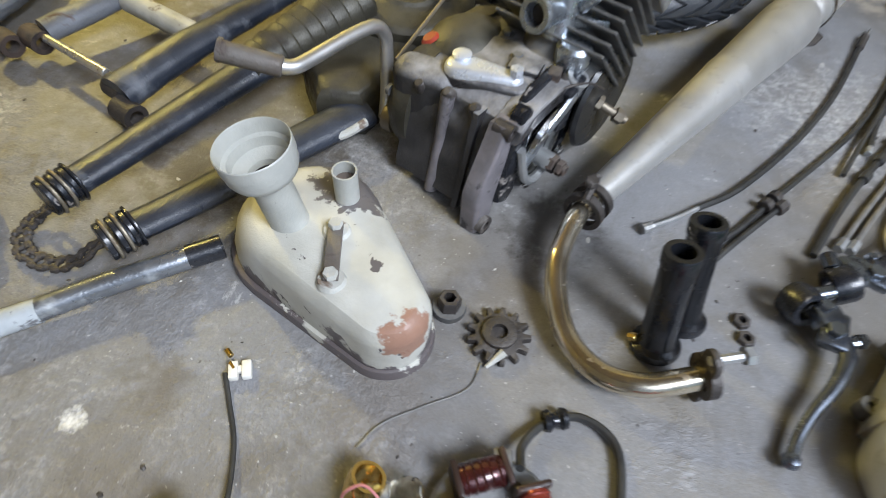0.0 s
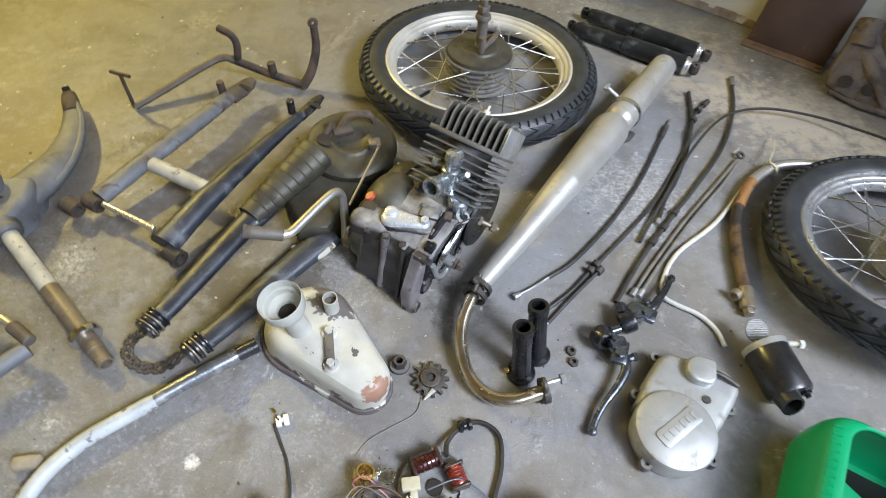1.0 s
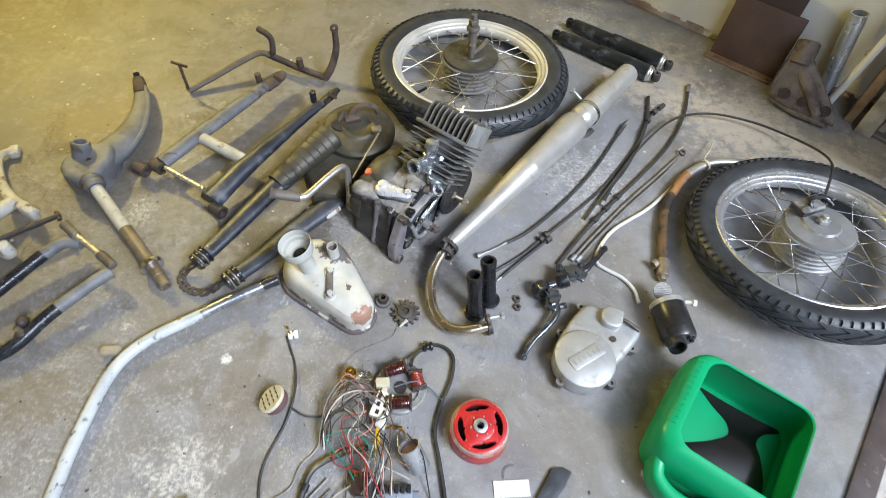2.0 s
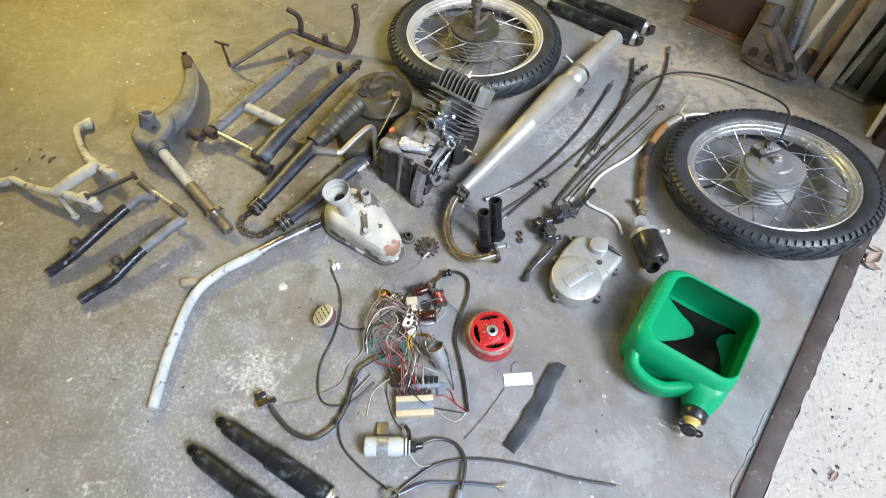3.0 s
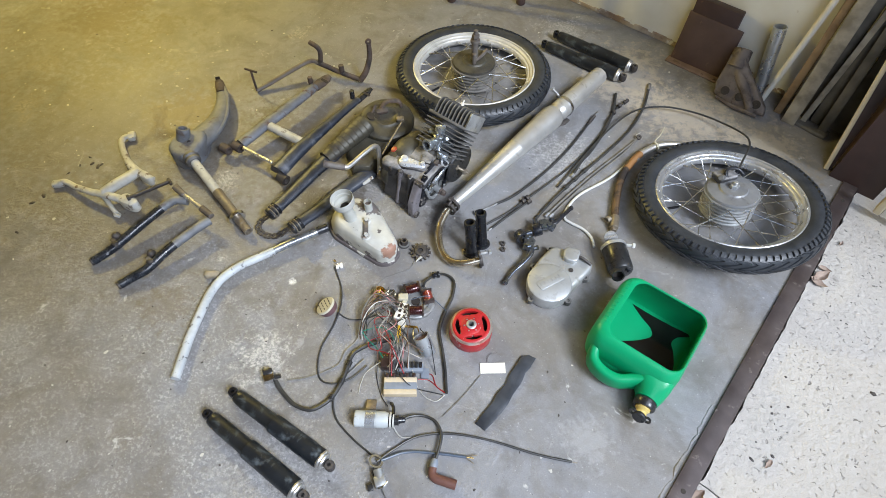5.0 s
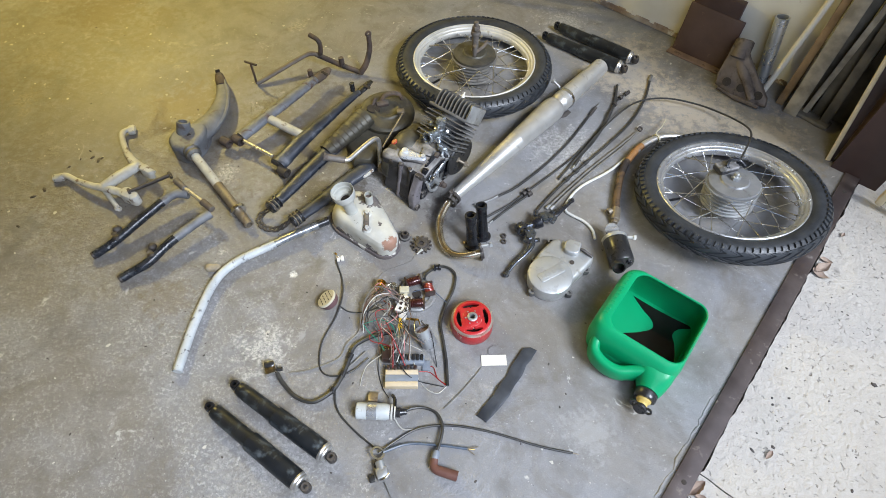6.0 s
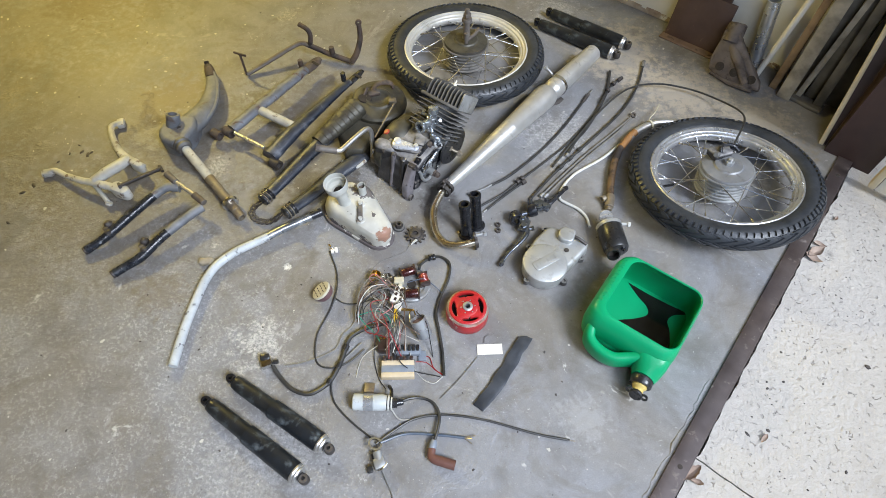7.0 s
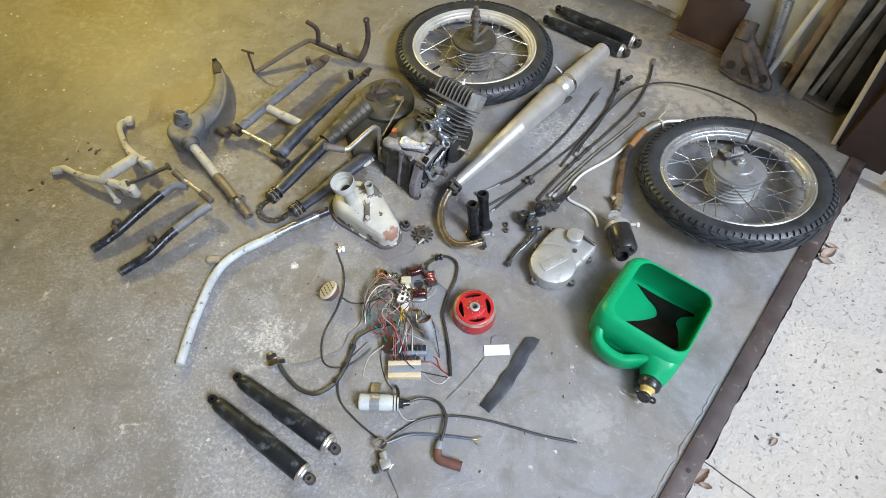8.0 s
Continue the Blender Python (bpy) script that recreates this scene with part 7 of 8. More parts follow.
# ---------------------------------------------------------------- cut green canister with oil
gc = thing("green_canister", 0.675, 0.775, 0, -24.2, "cut-open green plastic oil canister holding black oil", "canister")


def loft(bm, rings, cap0=True, cap1=True):
    vs = [[bm.verts.new((x, y, z)) for x, y in o] for o, z in rings]
    for a, b in zip(vs, vs[1:]):
        for i in range(len(a)):
            j = (i + 1) % len(a)
            bm.faces.new((a[i], a[j], b[j], b[i]))
    if cap0:
        bm.faces.new(vs[0][::-1])
    if cap1:
        bm.faces.new(vs[-1])
    return bm


bm = B()
loft(bm, [(rrect(-0.106, 0.086, -0.104, 0.090, 0.03), 0.001), (rrect(-0.115, 0.095, -0.112, 0.099, 0.036), 0.009), (rrect(-0.118, 0.097, -0.115, 0.100, 0.038), 0.045),
          (rrect(-0.117, 0.096, -0.112, 0.098, 0.038), 0.078), (rrect(-0.113, 0.093, -0.104, 0.094, 0.036), 0.096), (rrect(-0.106, 0.091, -0.096, 0.090, 0.033), 0.104),
          (rrect(-0.094, 0.0895, -0.090, 0.087, 0.030), 0.1075), (rrect(-0.0865, 0.0880, -0.0865, 0.0852, 0.028), 0.1070), (rrect(-0.0855, 0.0865, -0.0850, 0.0838, 0.027), 0.1050), (rrect(-0.0870, 0.0870, -0.0860, 0.0845, 0.028), 0.1030),
          (rrect(-0.104, 0.088, -0.094, 0.089, 0.033), 0.096), (rrect(-0.112, 0.0915, -0.107, 0.0945, 0.035), 0.074), (rrect(-0.113, 0.0920, -0.110, 0.0950, 0.035), 0.014), (rrect(-0.104, 0.086, -0.104, 0.090, 0.028), 0.0055)])
part("body", bm, M["green"], gc, "open green tray body with rounded edges", True)
bm = B()
pool = smooth([(-0.072, 0.081, 0), (-0.02, 0.080, 0), (0.03, 0.082, 0), (0.080, 0.085, 0), (0.056, 0.063, 0), (0.050, 0.040, 0), (0.066, 0.016, 0), (0.083, -0.03, 0), (0.076, -0.090, 0), (-0.03, -0.092, 0),
               (-0.068, -0.050, 0), (-0.041, -0.022, 0), (-0.018, -0.002, 0), (0.004, 0.026, 0), (-0.006, 0.046, 0), (-0.036, 0.060, 0), (-0.072, 0.081, 0)], 4)[:-1]
prism(bm, [(p.x, p.y) for p in pool], 0.0052, 0.0066)
part("oil", bm, M["oil"], gc, "pool of black used oil", True)
bm = B()
grip_line = smooth([(-0.089, -0.078, 0.084), (-0.088, -0.106, 0.072), (-0.077, -0.131, 0.064), (-0.048, -0.143, 0.062), (-0.014, -0.141, 0.063), (0.012, -0.124, 0.068), (0.034, -0.110, 0.078), (0.060, -0.094, 0.092)], 5)
rings = []
for k, q in enumerate(grip_line):
    d = (grip_line[min(k + 1, len(grip_line) - 1)] - grip_line[max(k - 1, 0)])
    d.z = 0
    side_ = d.normalized().cross(Z)
    half, low = 0.0118, 0.014
    ring = []
    for i in range(20):
        q2 = 2 * math.pi * i / 20
        cq, sq_ = math.cos(q2), math.sin(q2)
        ring.append(Vector((q.x, q.y, (q.z + low) / 2)) + side_ * (half * math.copysign(abs(cq) ** 0.7, cq)) + Z * ((q.z - low) / 2 * math.copysign(abs(sq_) ** 0.55, sq_)))
    rings.append(ring)
bridge(bm, rings)
part("handle", bm, M["green"], gc, "moulded green carrying handle", True)
bm = B()
rings = []
for x, k in ((-0.092, 0.55), (-0.082, 0.85), (-0.060, 1.0), (-0.020, 1.0), (0.010, 1.0), (0.034, 0.8)):
    rings.append([Vector((x, -0.090 - d * k, z)) for d, z in ((0.0, 0.094), (0.008, 0.084), (0.017, 0.062), (0.025, 0.038), (0.029, 0.014), (0.026, 0.004), (0.0, 0.004))])
bridge(bm, rings)
part("hand_recess", bm, M["green"], gc, "sloping moulded recess behind the handle", True)
bm = B()
na, nb = Vector((0.056, -0.095, 0.042)), Vector((0.061, -0.142, 0.036))
rings = []
for f, cx, cz, rx, rz_, sq in ((0.0, 0.050, 0.046, 0.0445, 0.0445, 0.55), (0.3, 0.054, 0.045, 0.0405, 0.0420, 0.65), (0.62, 0.058, 0.041, 0.0340, 0.0360, 0.8), (0.85, 0.0605, 0.037, 0.0285, 0.0300, 1.0), (1.0, 0.061, 0.036, 0.0255, 0.0260, 1.0)):
    ring = []
    for k in range(28):
        q = 2 * math.pi * k / 28
        cq, sq_ = math.cos(q), math.sin(q)
        ring.append(Vector((cx + rx * math.copysign(abs(cq) ** sq, cq), -0.092 - 0.050 * f, max(0.002, cz + rz_ * math.copysign(abs(sq_) ** sq, sq_)))))
    rings.append(ring)
bridge(bm, rings)
part("neck", bm, M["green"], gc, "moulded shoulder running into the neck", True)
bm = B()
nd_ = (nb - na).normalized()
lathe(bm, [(0.018, 0), (0.0235, 0), (0.0245, 0.003), (0.0245, 0.016), (0.0225, 0.019), (0.018, 0.019)], along(nb - nd_ * 0.002, nd_), 28, closed=True)
part("collar", bm, M["black_plastic"], gc, "black screw collar", True)
bm = B()
lathe(bm, [(0, 0), (0.0165, 0), (0.0165, 0.012), (0.012, 0.018), (0.012, 0.030), (0, 0.030)], along(nb + nd_ * 0.008, nd_), 24)
part("spout", bm, M["yellow_plastic"], gc, "yellowed pull-out spout", True)
bm = B()
sm = along(nb + nd_ * 0.036, (nd_ + Vector((-0.1, 0, 0.45))).normalized())
lathe(bm, [(0, 0), (0.0135, 0), (0.0150, 0.002), (0.0150, 0.006), (0.013, 0.008), (0, 0.008)], sm, 24)
for s in (-1, 1):
    lathe(bm, [(0.005, 0.001), (0.0085, 0.001), (0.0085, 0.005), (0.005, 0.005)], sm @ Matrix.Translation((0.017 * s, 0.004, 0)), 14, closed=True)
part("cap", bm, M["black_plastic"], gc, "black flip cap with lugs", True)
for k in range(12):
    bm = B()
    box(bm, 0.012, 0.0040, 0.0024, pose(-0.1010, -0.060 + k * 0.0115, 0.1042, 0, -24, 0), 0.0010, 1)
    part("grip_rib", bm, M["green"], gc, "", True)

# ---------------------------------------------------------------- red flywheel
fw = thing("flywheel", 0.2655, 0.712, 0, 20, "red enamelled magneto flywheel with four windows", "flywheel")
bm = B()
lathe(bm, [(0.046, 0.0), (0.0495, 0.0), (0.0505, 0.002), (0.0505, 0.034), (0.0495, 0.037), (0.044, 0.037), (0.044, 0.030)], n=56, closed=True)
part("drum", bm, M["red"], fw, "", True)
bm = B()
lathe(bm, [(0.0495, 0.0365), (0.0500, 0.038), (0.0470, 0.0415), (0.0440, 0.0420), (0.0440, 0.0365)], n=56, closed=True)
part("worn_edge", bm, M["worn_rim"], fw, "worn bare metal edge", True)
bm = B()
lathe(bm, [(0.0375, 0.036), (0.0445, 0.036), (0.0445, 0.0435), (0.042, 0.0450), (0.0375, 0.0450)], n=56, closed=True)
lathe(bm, [(0.008, 0.036), (0.0240, 0.036), (0.0245, 0.0440), (0.0215, 0.0458), (0.008, 0.0462)], n=40, closed=True)
for k in range(4):
    a = radians(45 + 90 * k)
    prism(bm, [(0.012, -0.018), (0.022, -0.0175), (0.029, -0.0090), (0.034, -0.0068), (0.0405, -0.0085), (0.0405, 0.0085), (0.034, 0.0068), (0.029, 0.0090), (0.022, 0.0175), (0.012, 0.018)], 0.036, 0.0446, Matrix.Rotation(a, 4, "Z"), 0.001)
part("face", bm, M["red"], fw, "", True)
# dark disc paints the shade seen through the windows
bm = B()
lathe(bm, [(0, 0.020), (0.0435, 0.020), (0.0435, 0.022), (0, 0.022)], n=40)
part("inner_face", bm, M["dirt"], fw, "dark inside of the drum", True)
bm = B()
lathe(bm, [(0.0062, 0.030), (0.0120, 0.030), (0.0120, 0.0490), (0.0105, 0.0500), (0.0062, 0.0500)], n=28, closed=True)
part("hub_bush", bm, M["alu"], fw, "bright steel hub bush", True)
for k in range(6):
    bm = B()
    lathe(bm, [(0, 0.046), (0.0018, 0.046), (0.0014, 0.0474), (0, 0.0476)], Matrix.Translation((0.0170 * math.cos(k * 1.047), 0.0170 * math.sin(k * 1.047), 0)), 8)
    part("rivet", bm, M["alu"], fw, "", True)

# ---------------------------------------------------------------- tag, strap, bare wires
tg = thing("paper_tag", 0.333, 0.636, 0, 14, "small blank soiled white card tag with wire", "tag")
bm = B()
box(bm, 0.059, 0.026, 0.0016, pose(0, 0, 0.0005), 0.0004, 1)
part("card", bm, M["paper"], tg, "", True)
bm = B()
tube(bm, smooth([(0.318, 0.648, 0.003), (0.318, 0.662, 0.004), (0.326, 0.670, 0.004), (0.334, 0.672, 0.003)], 4), 0.0007, 6)
tube(bm, smooth([(0.308, 0.612, 0.002), (0.297, 0.588, 0.003), (0.278, 0.552, 0.003), (0.262, 0.525, 0.004), (0.244, 0.499, 0.002)], 4), 0.0009, 6)
part("wire", bm, M["w_grey"], tg)
bm = B()
prism(bm, [(0.394, 0.680), (0.412, 0.686), (0.427, 0.681), (0.418, 0.655), (0.409, 0.640), (0.402, 0.612), (0.388, 0.582), (0.380, 0.556), (0.366, 0.530), (0.352, 0.506), (0.341, 0.488), (0.330, 0.494), (0.317, 0.500), (0.330, 0.526), (0.345, 0.552), (0.352, 0.574), (0.366, 0.602), (0.372, 0.626), (0.384, 0.652)], 0.001, 0.0052, Matrix(), 0.0014)
lumpy(bm, 0.0008, 60.0, 2, 3.0)
for v in bm.verts:
    v.co.z += 0.0012 + 0.0016 * math.sin(v.co.y * 70)
solid("rubber_strap", bm, M["strap"], "flat grey-black rubber strap on the floor", "strap")
cable("steel_wire", [(0.084, 0.884), (0.078, 0.858), (0.049, 0.835), (0.021, 0.812), (0.009, 0.790)], 0.0008, "w_grey", "thin loose steel wire on the floor", "wire")

# ---------------------------------------------------------------- stator and electrics
sr = thing("stator", 0.118, 0.762, 0, 0, "round magneto stator with red copper coils", "stator")
bm = B()
lathe(bm, [(0.034, 0.0), (0.046, 0.0), (0.047, 0.002), (0.047, 0.010), (0.044, 0.013), (0.034, 0.013)], n=48, closed=True)
lathe(bm, [(0.008, 0.004), (0.036, 0.004), (0.036, 0.009), (0.008, 0.009)], n=36, closed=True)
part("base_ring", bm, M["alu"], sr, "bright alloy ring", True)
bm = B()
lathe(bm, [(0, 0.006), (0.011, 0.006), (0.011, 0.0115), (0, 0.0115)], n=24)
part("centre_hole", bm, M["dirt"], sr, "", True)
for a, key, ln in ((120, "copper", 0.032), (28, "red_copper", 0.024), (-75, "copper", 0.030)):
    m = Matrix.Rotation(radians(a), 4, "Z") @ Matrix.Translation((0.031, 0, 0.021)) @ Matrix.Rotation(radians(90), 4, "X")
    coil = part("coil", lathe(B(), [(0, -ln / 2), (0.0105, -ln / 2), (0.0115, -ln / 2 + 0.002), (0.0115, ln / 2 - 0.002), (0.0105, ln / 2), (0, ln / 2)], m, 20), M[key], sr, "lacquered copper coil", True)
    for s in (-1, 1):
        bm = B()
        box(bm, 0.026, 0.022, 0.005, m @ Matrix.Translation((0, 0, (ln / 2 + 0.002) * s - 0.0025)), 0.002)
        part("coil_cheek", bm, M["dark_bakelite"], coil, "", True)
    bm = B()
    for k in range(5):
        z = -ln / 2 + ln * (k + 0.7) / 5.4
        lathe(bm, [(0.0113, z - 0.0012), (0.0121, z), (0.0113, z + 0.0012)], m, 20, closed=True)
    part("winding", bm, M[key], coil, "", True)
bm = B()
box(bm, 0.024, 0.017, 0.013, pose(-0.030, -0.004, 0.018, 0, 0, 15), 0.002)
box(bm, 0.010, 0.012, 0.010, pose(-0.024, -0.016, 0.018, 0, 0, 15), 0.002)
part("terminal", bm, M["ivory"], sr, "ivory plastic terminal", True)
bm = B()
box(bm, 0.014, 0.020, 0.018, pose(-0.003, 0.038, 0.010, 0, 0, 8), 0.002)
part("core_piece", bm, M["alu_dull"], sr, "", True)
ml = cable("main_lead", [(0.128, 0.800, 0.024), (0.128, 0.822, 0.012), (0.143, 0.845, 0.006), (0.169, 0.857, 0.006), (0.197, 0.842, 0.006), (0.203, 0.798, 0.006), (0.194, 0.746, 0.006), (0.193, 0.698, 0.006), (0.209, 0.655, 0.006), (0.226, 0.609, 0.006), (0.242, 0.551, 0.006)], 0.0042, "cable", "thick black lead from the stator with rubber grommet", "lead")
bm = B()
lathe(bm, [(0.003, -0.009), (0.008, -0.009), (0.009, -0.005), (0.006, -0.002), (0.006, 0.002), (0.009, 0.005), (0.008, 0.009), (0.003, 0.009)], along((0.149, 0.849, 0.008), (0.9, 0.4, 0)), 14, closed=True)
part("grommet", bm, M["rubber"], ml)

br = thing("bulb_holder", 0.030, 0.760, 0, 0, "brass bulb holder with small glass bulbs", "bulb holder")
bm = B()
lathe(bm, [(0.008, -0.010), (0.013, -0.010), (0.014, 0.006), (0.0125, 0.010), (0.010, 0.010), (0.010, -0.006)], along((0.026, 0.762, 0.018), (0.3, 0.4, 1)), 22, closed=True)
part("holder", bm, M["brass"], br)
bm = B()
lathe(bm, [(0, -0.004), (0.007, 0.0), (0.011, 0.010), (0.009, 0.018), (0.004, 0.022), (0, 0.0225)], along((0.046, 0.763, 0.015), (0.9, 0.2, 0.35)), 18)
part("glass_bulb", bm, M["glass"], br, "clear glass bulb")
bm = B()
lathe(bm, [(0, -0.018), (0.007, -0.018), (0.0075, -0.004), (0.006, 0.0), (0, 0.0)], along((0.046, 0.763, 0.015), (0.9, 0.2, 0.35)), 16)
part("bulb_cap", bm, M["alu"], br)
bm = B()
box(bm, 0.018, 0.004, 0.014, pose(0.022, 0.742, 0.006, 0, 0, 40), 0.001)
part("bracket", bm, M["tan_steel"], br)

cn = thing("plug_connector", 0.095, 0.720, 0, 0, "white multi-pin plastic plug connector", "connector")
bm = B()
box(bm, 0.029, 0.046, 0.016, pose(0.096, 0.720, 0.012, 0, 0, -8), 0.002)
box(bm, 0.018, 0.016, 0.013, pose(0.101, 0.690, 0.012, 0, 0, -8), 0.002)
part("housing", bm, M["white_plastic"], cn)
for k in range(3):
    for s in (0, 1):
        bm = B()
        box(bm, 0.0060, 0.0080, 0.002, pose(0.0895 + s * 0.012 + k * 0.001, 0.733 - k * 0.0135, 0.0275, 0, 0, -8), 0.0005, 1)
        part("socket", bm, M["dark_bakelite"], cn)
hn = thing("horn", -0.082, 0.684, 0, 0, "small round horn with slotted cream face", "horn")
hm = along((-0.086, 0.690, 0.029), (-0.55, 0.05, 0.83)) @ pose(0, 0, 0, 0, 0, 50)
bm = B()
lathe(bm, [(0, -0.016), (0.020, -0.016), (0.0235, -0.010), (0.0245, 0.002), (0, 0.002)], hm, 32)
part("case", bm, M["maroon"], hn, "dull maroon case")
bm = B()
lathe(bm, [(0, 0.0), (0.0250, 0.0), (0.0255, 0.003), (0.0235, 0.0055), (0, 0.0065)], hm, 36)
face = part("face", bm, M["ivory"], hn)
for row in range(4):
    for col in range(3):
        bm = B()
        box(bm, 0.0085, 0.0022, 0.0010, hm @ pose(-0.012 + col * 0.012, -0.0135 + row * 0.009, 0.0062, 0, 0, 0), 0.0004, 1)
        part("slot", bm, M["dark_bakelite"], face)
pc = thing("small_connector", -0.105, 0.820, 0, 0, "small white two-way terminal connector", "connector")
bm = B()
for k in (-1, 1):
    box(bm, 0.0075, 0.015, 0.007, pose(-0.100 + 0.0048 * k, 0.822 + 0.002 * k, 0.001, 0, 0, 25), 0.0012)
box(bm, 0.012, 0.006, 0.005, pose(-0.101, 0.823, 0.001, 0, 0, 25), 0.001)
part("block", bm, M["white_plastic"], pc)
bm = B()
for k in (-1, 1):
    rod(bm, (-0.108 + k * 0.004, 0.826 - k * 0.005, 0.006), (-0.114 + k * 0.004, 0.830 - k * 0.005, 0.006), 0.0024, 10)
part("brass_pin", bm, M["brass"], pc)
cable("horn_lead", [(-0.110, 0.816, 0.005), (-0.096, 0.795), (-0.077, 0.765), (-0.060, 0.718, 0.008), (-0.059, 0.663), (-0.070, 0.597), (-0.062, 0.548), (-0.044, 0.520), (-0.013, 0.518), (0.022, 0.539), (0.048, 0.577)], 0.0021, "cable", "thin dark grey lead looping on the floor", "lead")

can = thing("flasher_can", 0.165, 0.655, 0, 0, "open zinc flasher can with brown inside", "can")
a, b = Vector((0.181, 0.636, 0.010)), Vector((0.158, 0.656, 0.045))
bm = B()
lathe(bm, [(0, 0), (0.0170, 0), (0.0180, 0.002), (0.0180, 0.046), (0.0185, 0.048), (0.0165, 0.048), (0.0165, 0.040), (0, 0.040)], along(a, b - a), 28)
part("can", bm, M["galv"], can)
bm = B()
lathe(bm, [(0, 0.0401), (0.0164, 0.0401), (0.0164, 0.041), (0, 0.041)], along(a, b - a), 24)
part("insulator", bm, M["brown_plastic"], can, "brown insulating disc")
bm = B()
tube(bm, smooth([(0.150, 0.668, 0.040), (0.142, 0.680, 0.042), (0.134, 0.676, 0.030), (0.138, 0.660, 0.018)], 4), 0.0016, 6)
part("tab", bm, M["brass"], can)

tb = thing("terminal_block", 0.137, 0.545, 0, 13, "beige and grey terminal block with screws", "terminal block")
bm = B()
box(bm, 0.074, 0.012, 0.020, pose(0.0, -0.018, 0.0), 0.002)
box(bm, 0.074, 0.012, 0.020, pose(0.0, 0.010, 0.0), 0.002)
part("beige_bar", bm, M["beige"], tb, "beige insulating bars", True)
bm = B()
box(bm, 0.074, 0.0165, 0.0185, pose(0.0, -0.004, 0.0), 0.001)
part("grey_bar", bm, M["grey_plastic"], tb, "", True)
for k in range(5):
    bm = B()
    box(bm, 0.008, 0.010, 0.010, pose(-0.030 + k * 0.015, 0.020, 0.014, 0, 0, 0), 0.002)
    part("clamp", bm, M["dark_bakelite"], tb, "", True)
fz = thing("fuse_block", 0.148, 0.590, 0, 13, "slate grey fuse strip with black clips", "fuse block")
bm = B()
box(bm, 0.060, 0.020, 0.016, pose(0, 0, 0), 0.002)
box(bm, 0.018, 0.024, 0.005, pose(0.034, -0.010, 0), 0.001)
part("strip", bm, M["grey_plastic"], fz, "", True)
for k in range(6):
    bm = B()
    box(bm, 0.0065, 0.014, 0.006, pose(-0.024 + k * 0.0096, 0.004, 0.0155, 0, 0, 0), 0.001, 1)
    part("clip", bm, M["black_plastic"], fz, "", True)
rl = thing("relay_box", 0.093, 0.592, 0, 10, "dark brown bakelite relay box", "relay")
bm = B()
box(bm, 0.028, 0.034, 0.024, pose(0, 0, 0), 0.003)
part("case", bm, M["dark_bakelite"], rl, "", True)
bm = B()
for k in range(3):
    rod(bm, (-0.008 + 0.008 * k, 0.010, 0.024), (-0.008 + 0.008 * k, 0.010, 0.029), 0.0025, 8)
part("posts", bm, M["brass"], rl, "", True)

# loose wires between the electrical parts
WG = "wires of the harness"
rng = random.Random(11)
wires = [("w_green", [(0.015, 0.650, 0.02), (0.035, 0.632, 0.022), (0.065, 0.612, 0.026), (0.084, 0.592, 0.030)]), ("w_green", [(0.018, 0.652, 0.02), (0.055, 0.665, 0.030), (0.085, 0.655, 0.035), (0.105, 0.63, 0.03)]),
         ("w_red", [(0.080, 0.655, 0.02), (0.042, 0.632, 0.020), (0.046, 0.612, 0.022), (0.085, 0.606, 0.030), (0.112, 0.602, 0.024)]), ("w_red", [(0.180, 0.586), (0.200, 0.588), (0.215, 0.565), (0.238, 0.554)]),
         ("w_red", [(0.172, 0.568, 0.010), (0.196, 0.574), (0.222, 0.560), (0.240, 0.552)]), ("w_white", [(0.081, 0.587, 0.02), (0.052, 0.562), (0.047, 0.534), (0.049, 0.508)]),
         ("w_white", [(0.155, 0.584, 0.018), (0.172, 0.555), (0.197, 0.534), (0.223, 0.530), (0.239, 0.549)]), ("w_white", [(0.092, 0.608, 0.028), (0.108, 0.628, 0.042), (0.112, 0.600, 0.040), (0.100, 0.575, 0.026)]),
         ("w_black", [(0.119, 0.582, 0.024), (0.142, 0.554, 0.026), (0.174, 0.545, 0.012), (0.234, 0.548)]), ("w_black", [(0.071, 0.588, 0.012), (0.080, 0.550), (0.099, 0.516), (0.122, 0.492, 0.012)]),
         ("w_black", [(0.150, 0.676, 0.044), (0.180, 0.650, 0.048), (0.196, 0.618, 0.02), (0.208, 0.590)]), ("w_blue", [(0.110, 0.752, 0.034), (0.145, 0.770, 0.034), (0.168, 0.768, 0.020), (0.196, 0.754, 0.009)]),
         ("w_yellow", [(0.100, 0.668, 0.040), (0.104, 0.650, 0.044), (0.112, 0.632, 0.040)]), ("w_pink", [(0.112, 0.660, 0.034), (0.122, 0.630, 0.042), (0.128, 0.604, 0.036), (0.130, 0.582, 0.022)]),
         ("w_pink", [(0.026, 0.742, 0.016), (0.016, 0.748, 0.030), (0.030, 0.756, 0.040), (0.052, 0.744, 0.034), (0.080, 0.728, 0.022)]), ("w_brown", [(0.088, 0.738, 0.022), (0.048, 0.744, 0.034), (0.010, 0.720, 0.026), (0.006, 0.680, 0.016), (0.010, 0.640, 0.010)])]
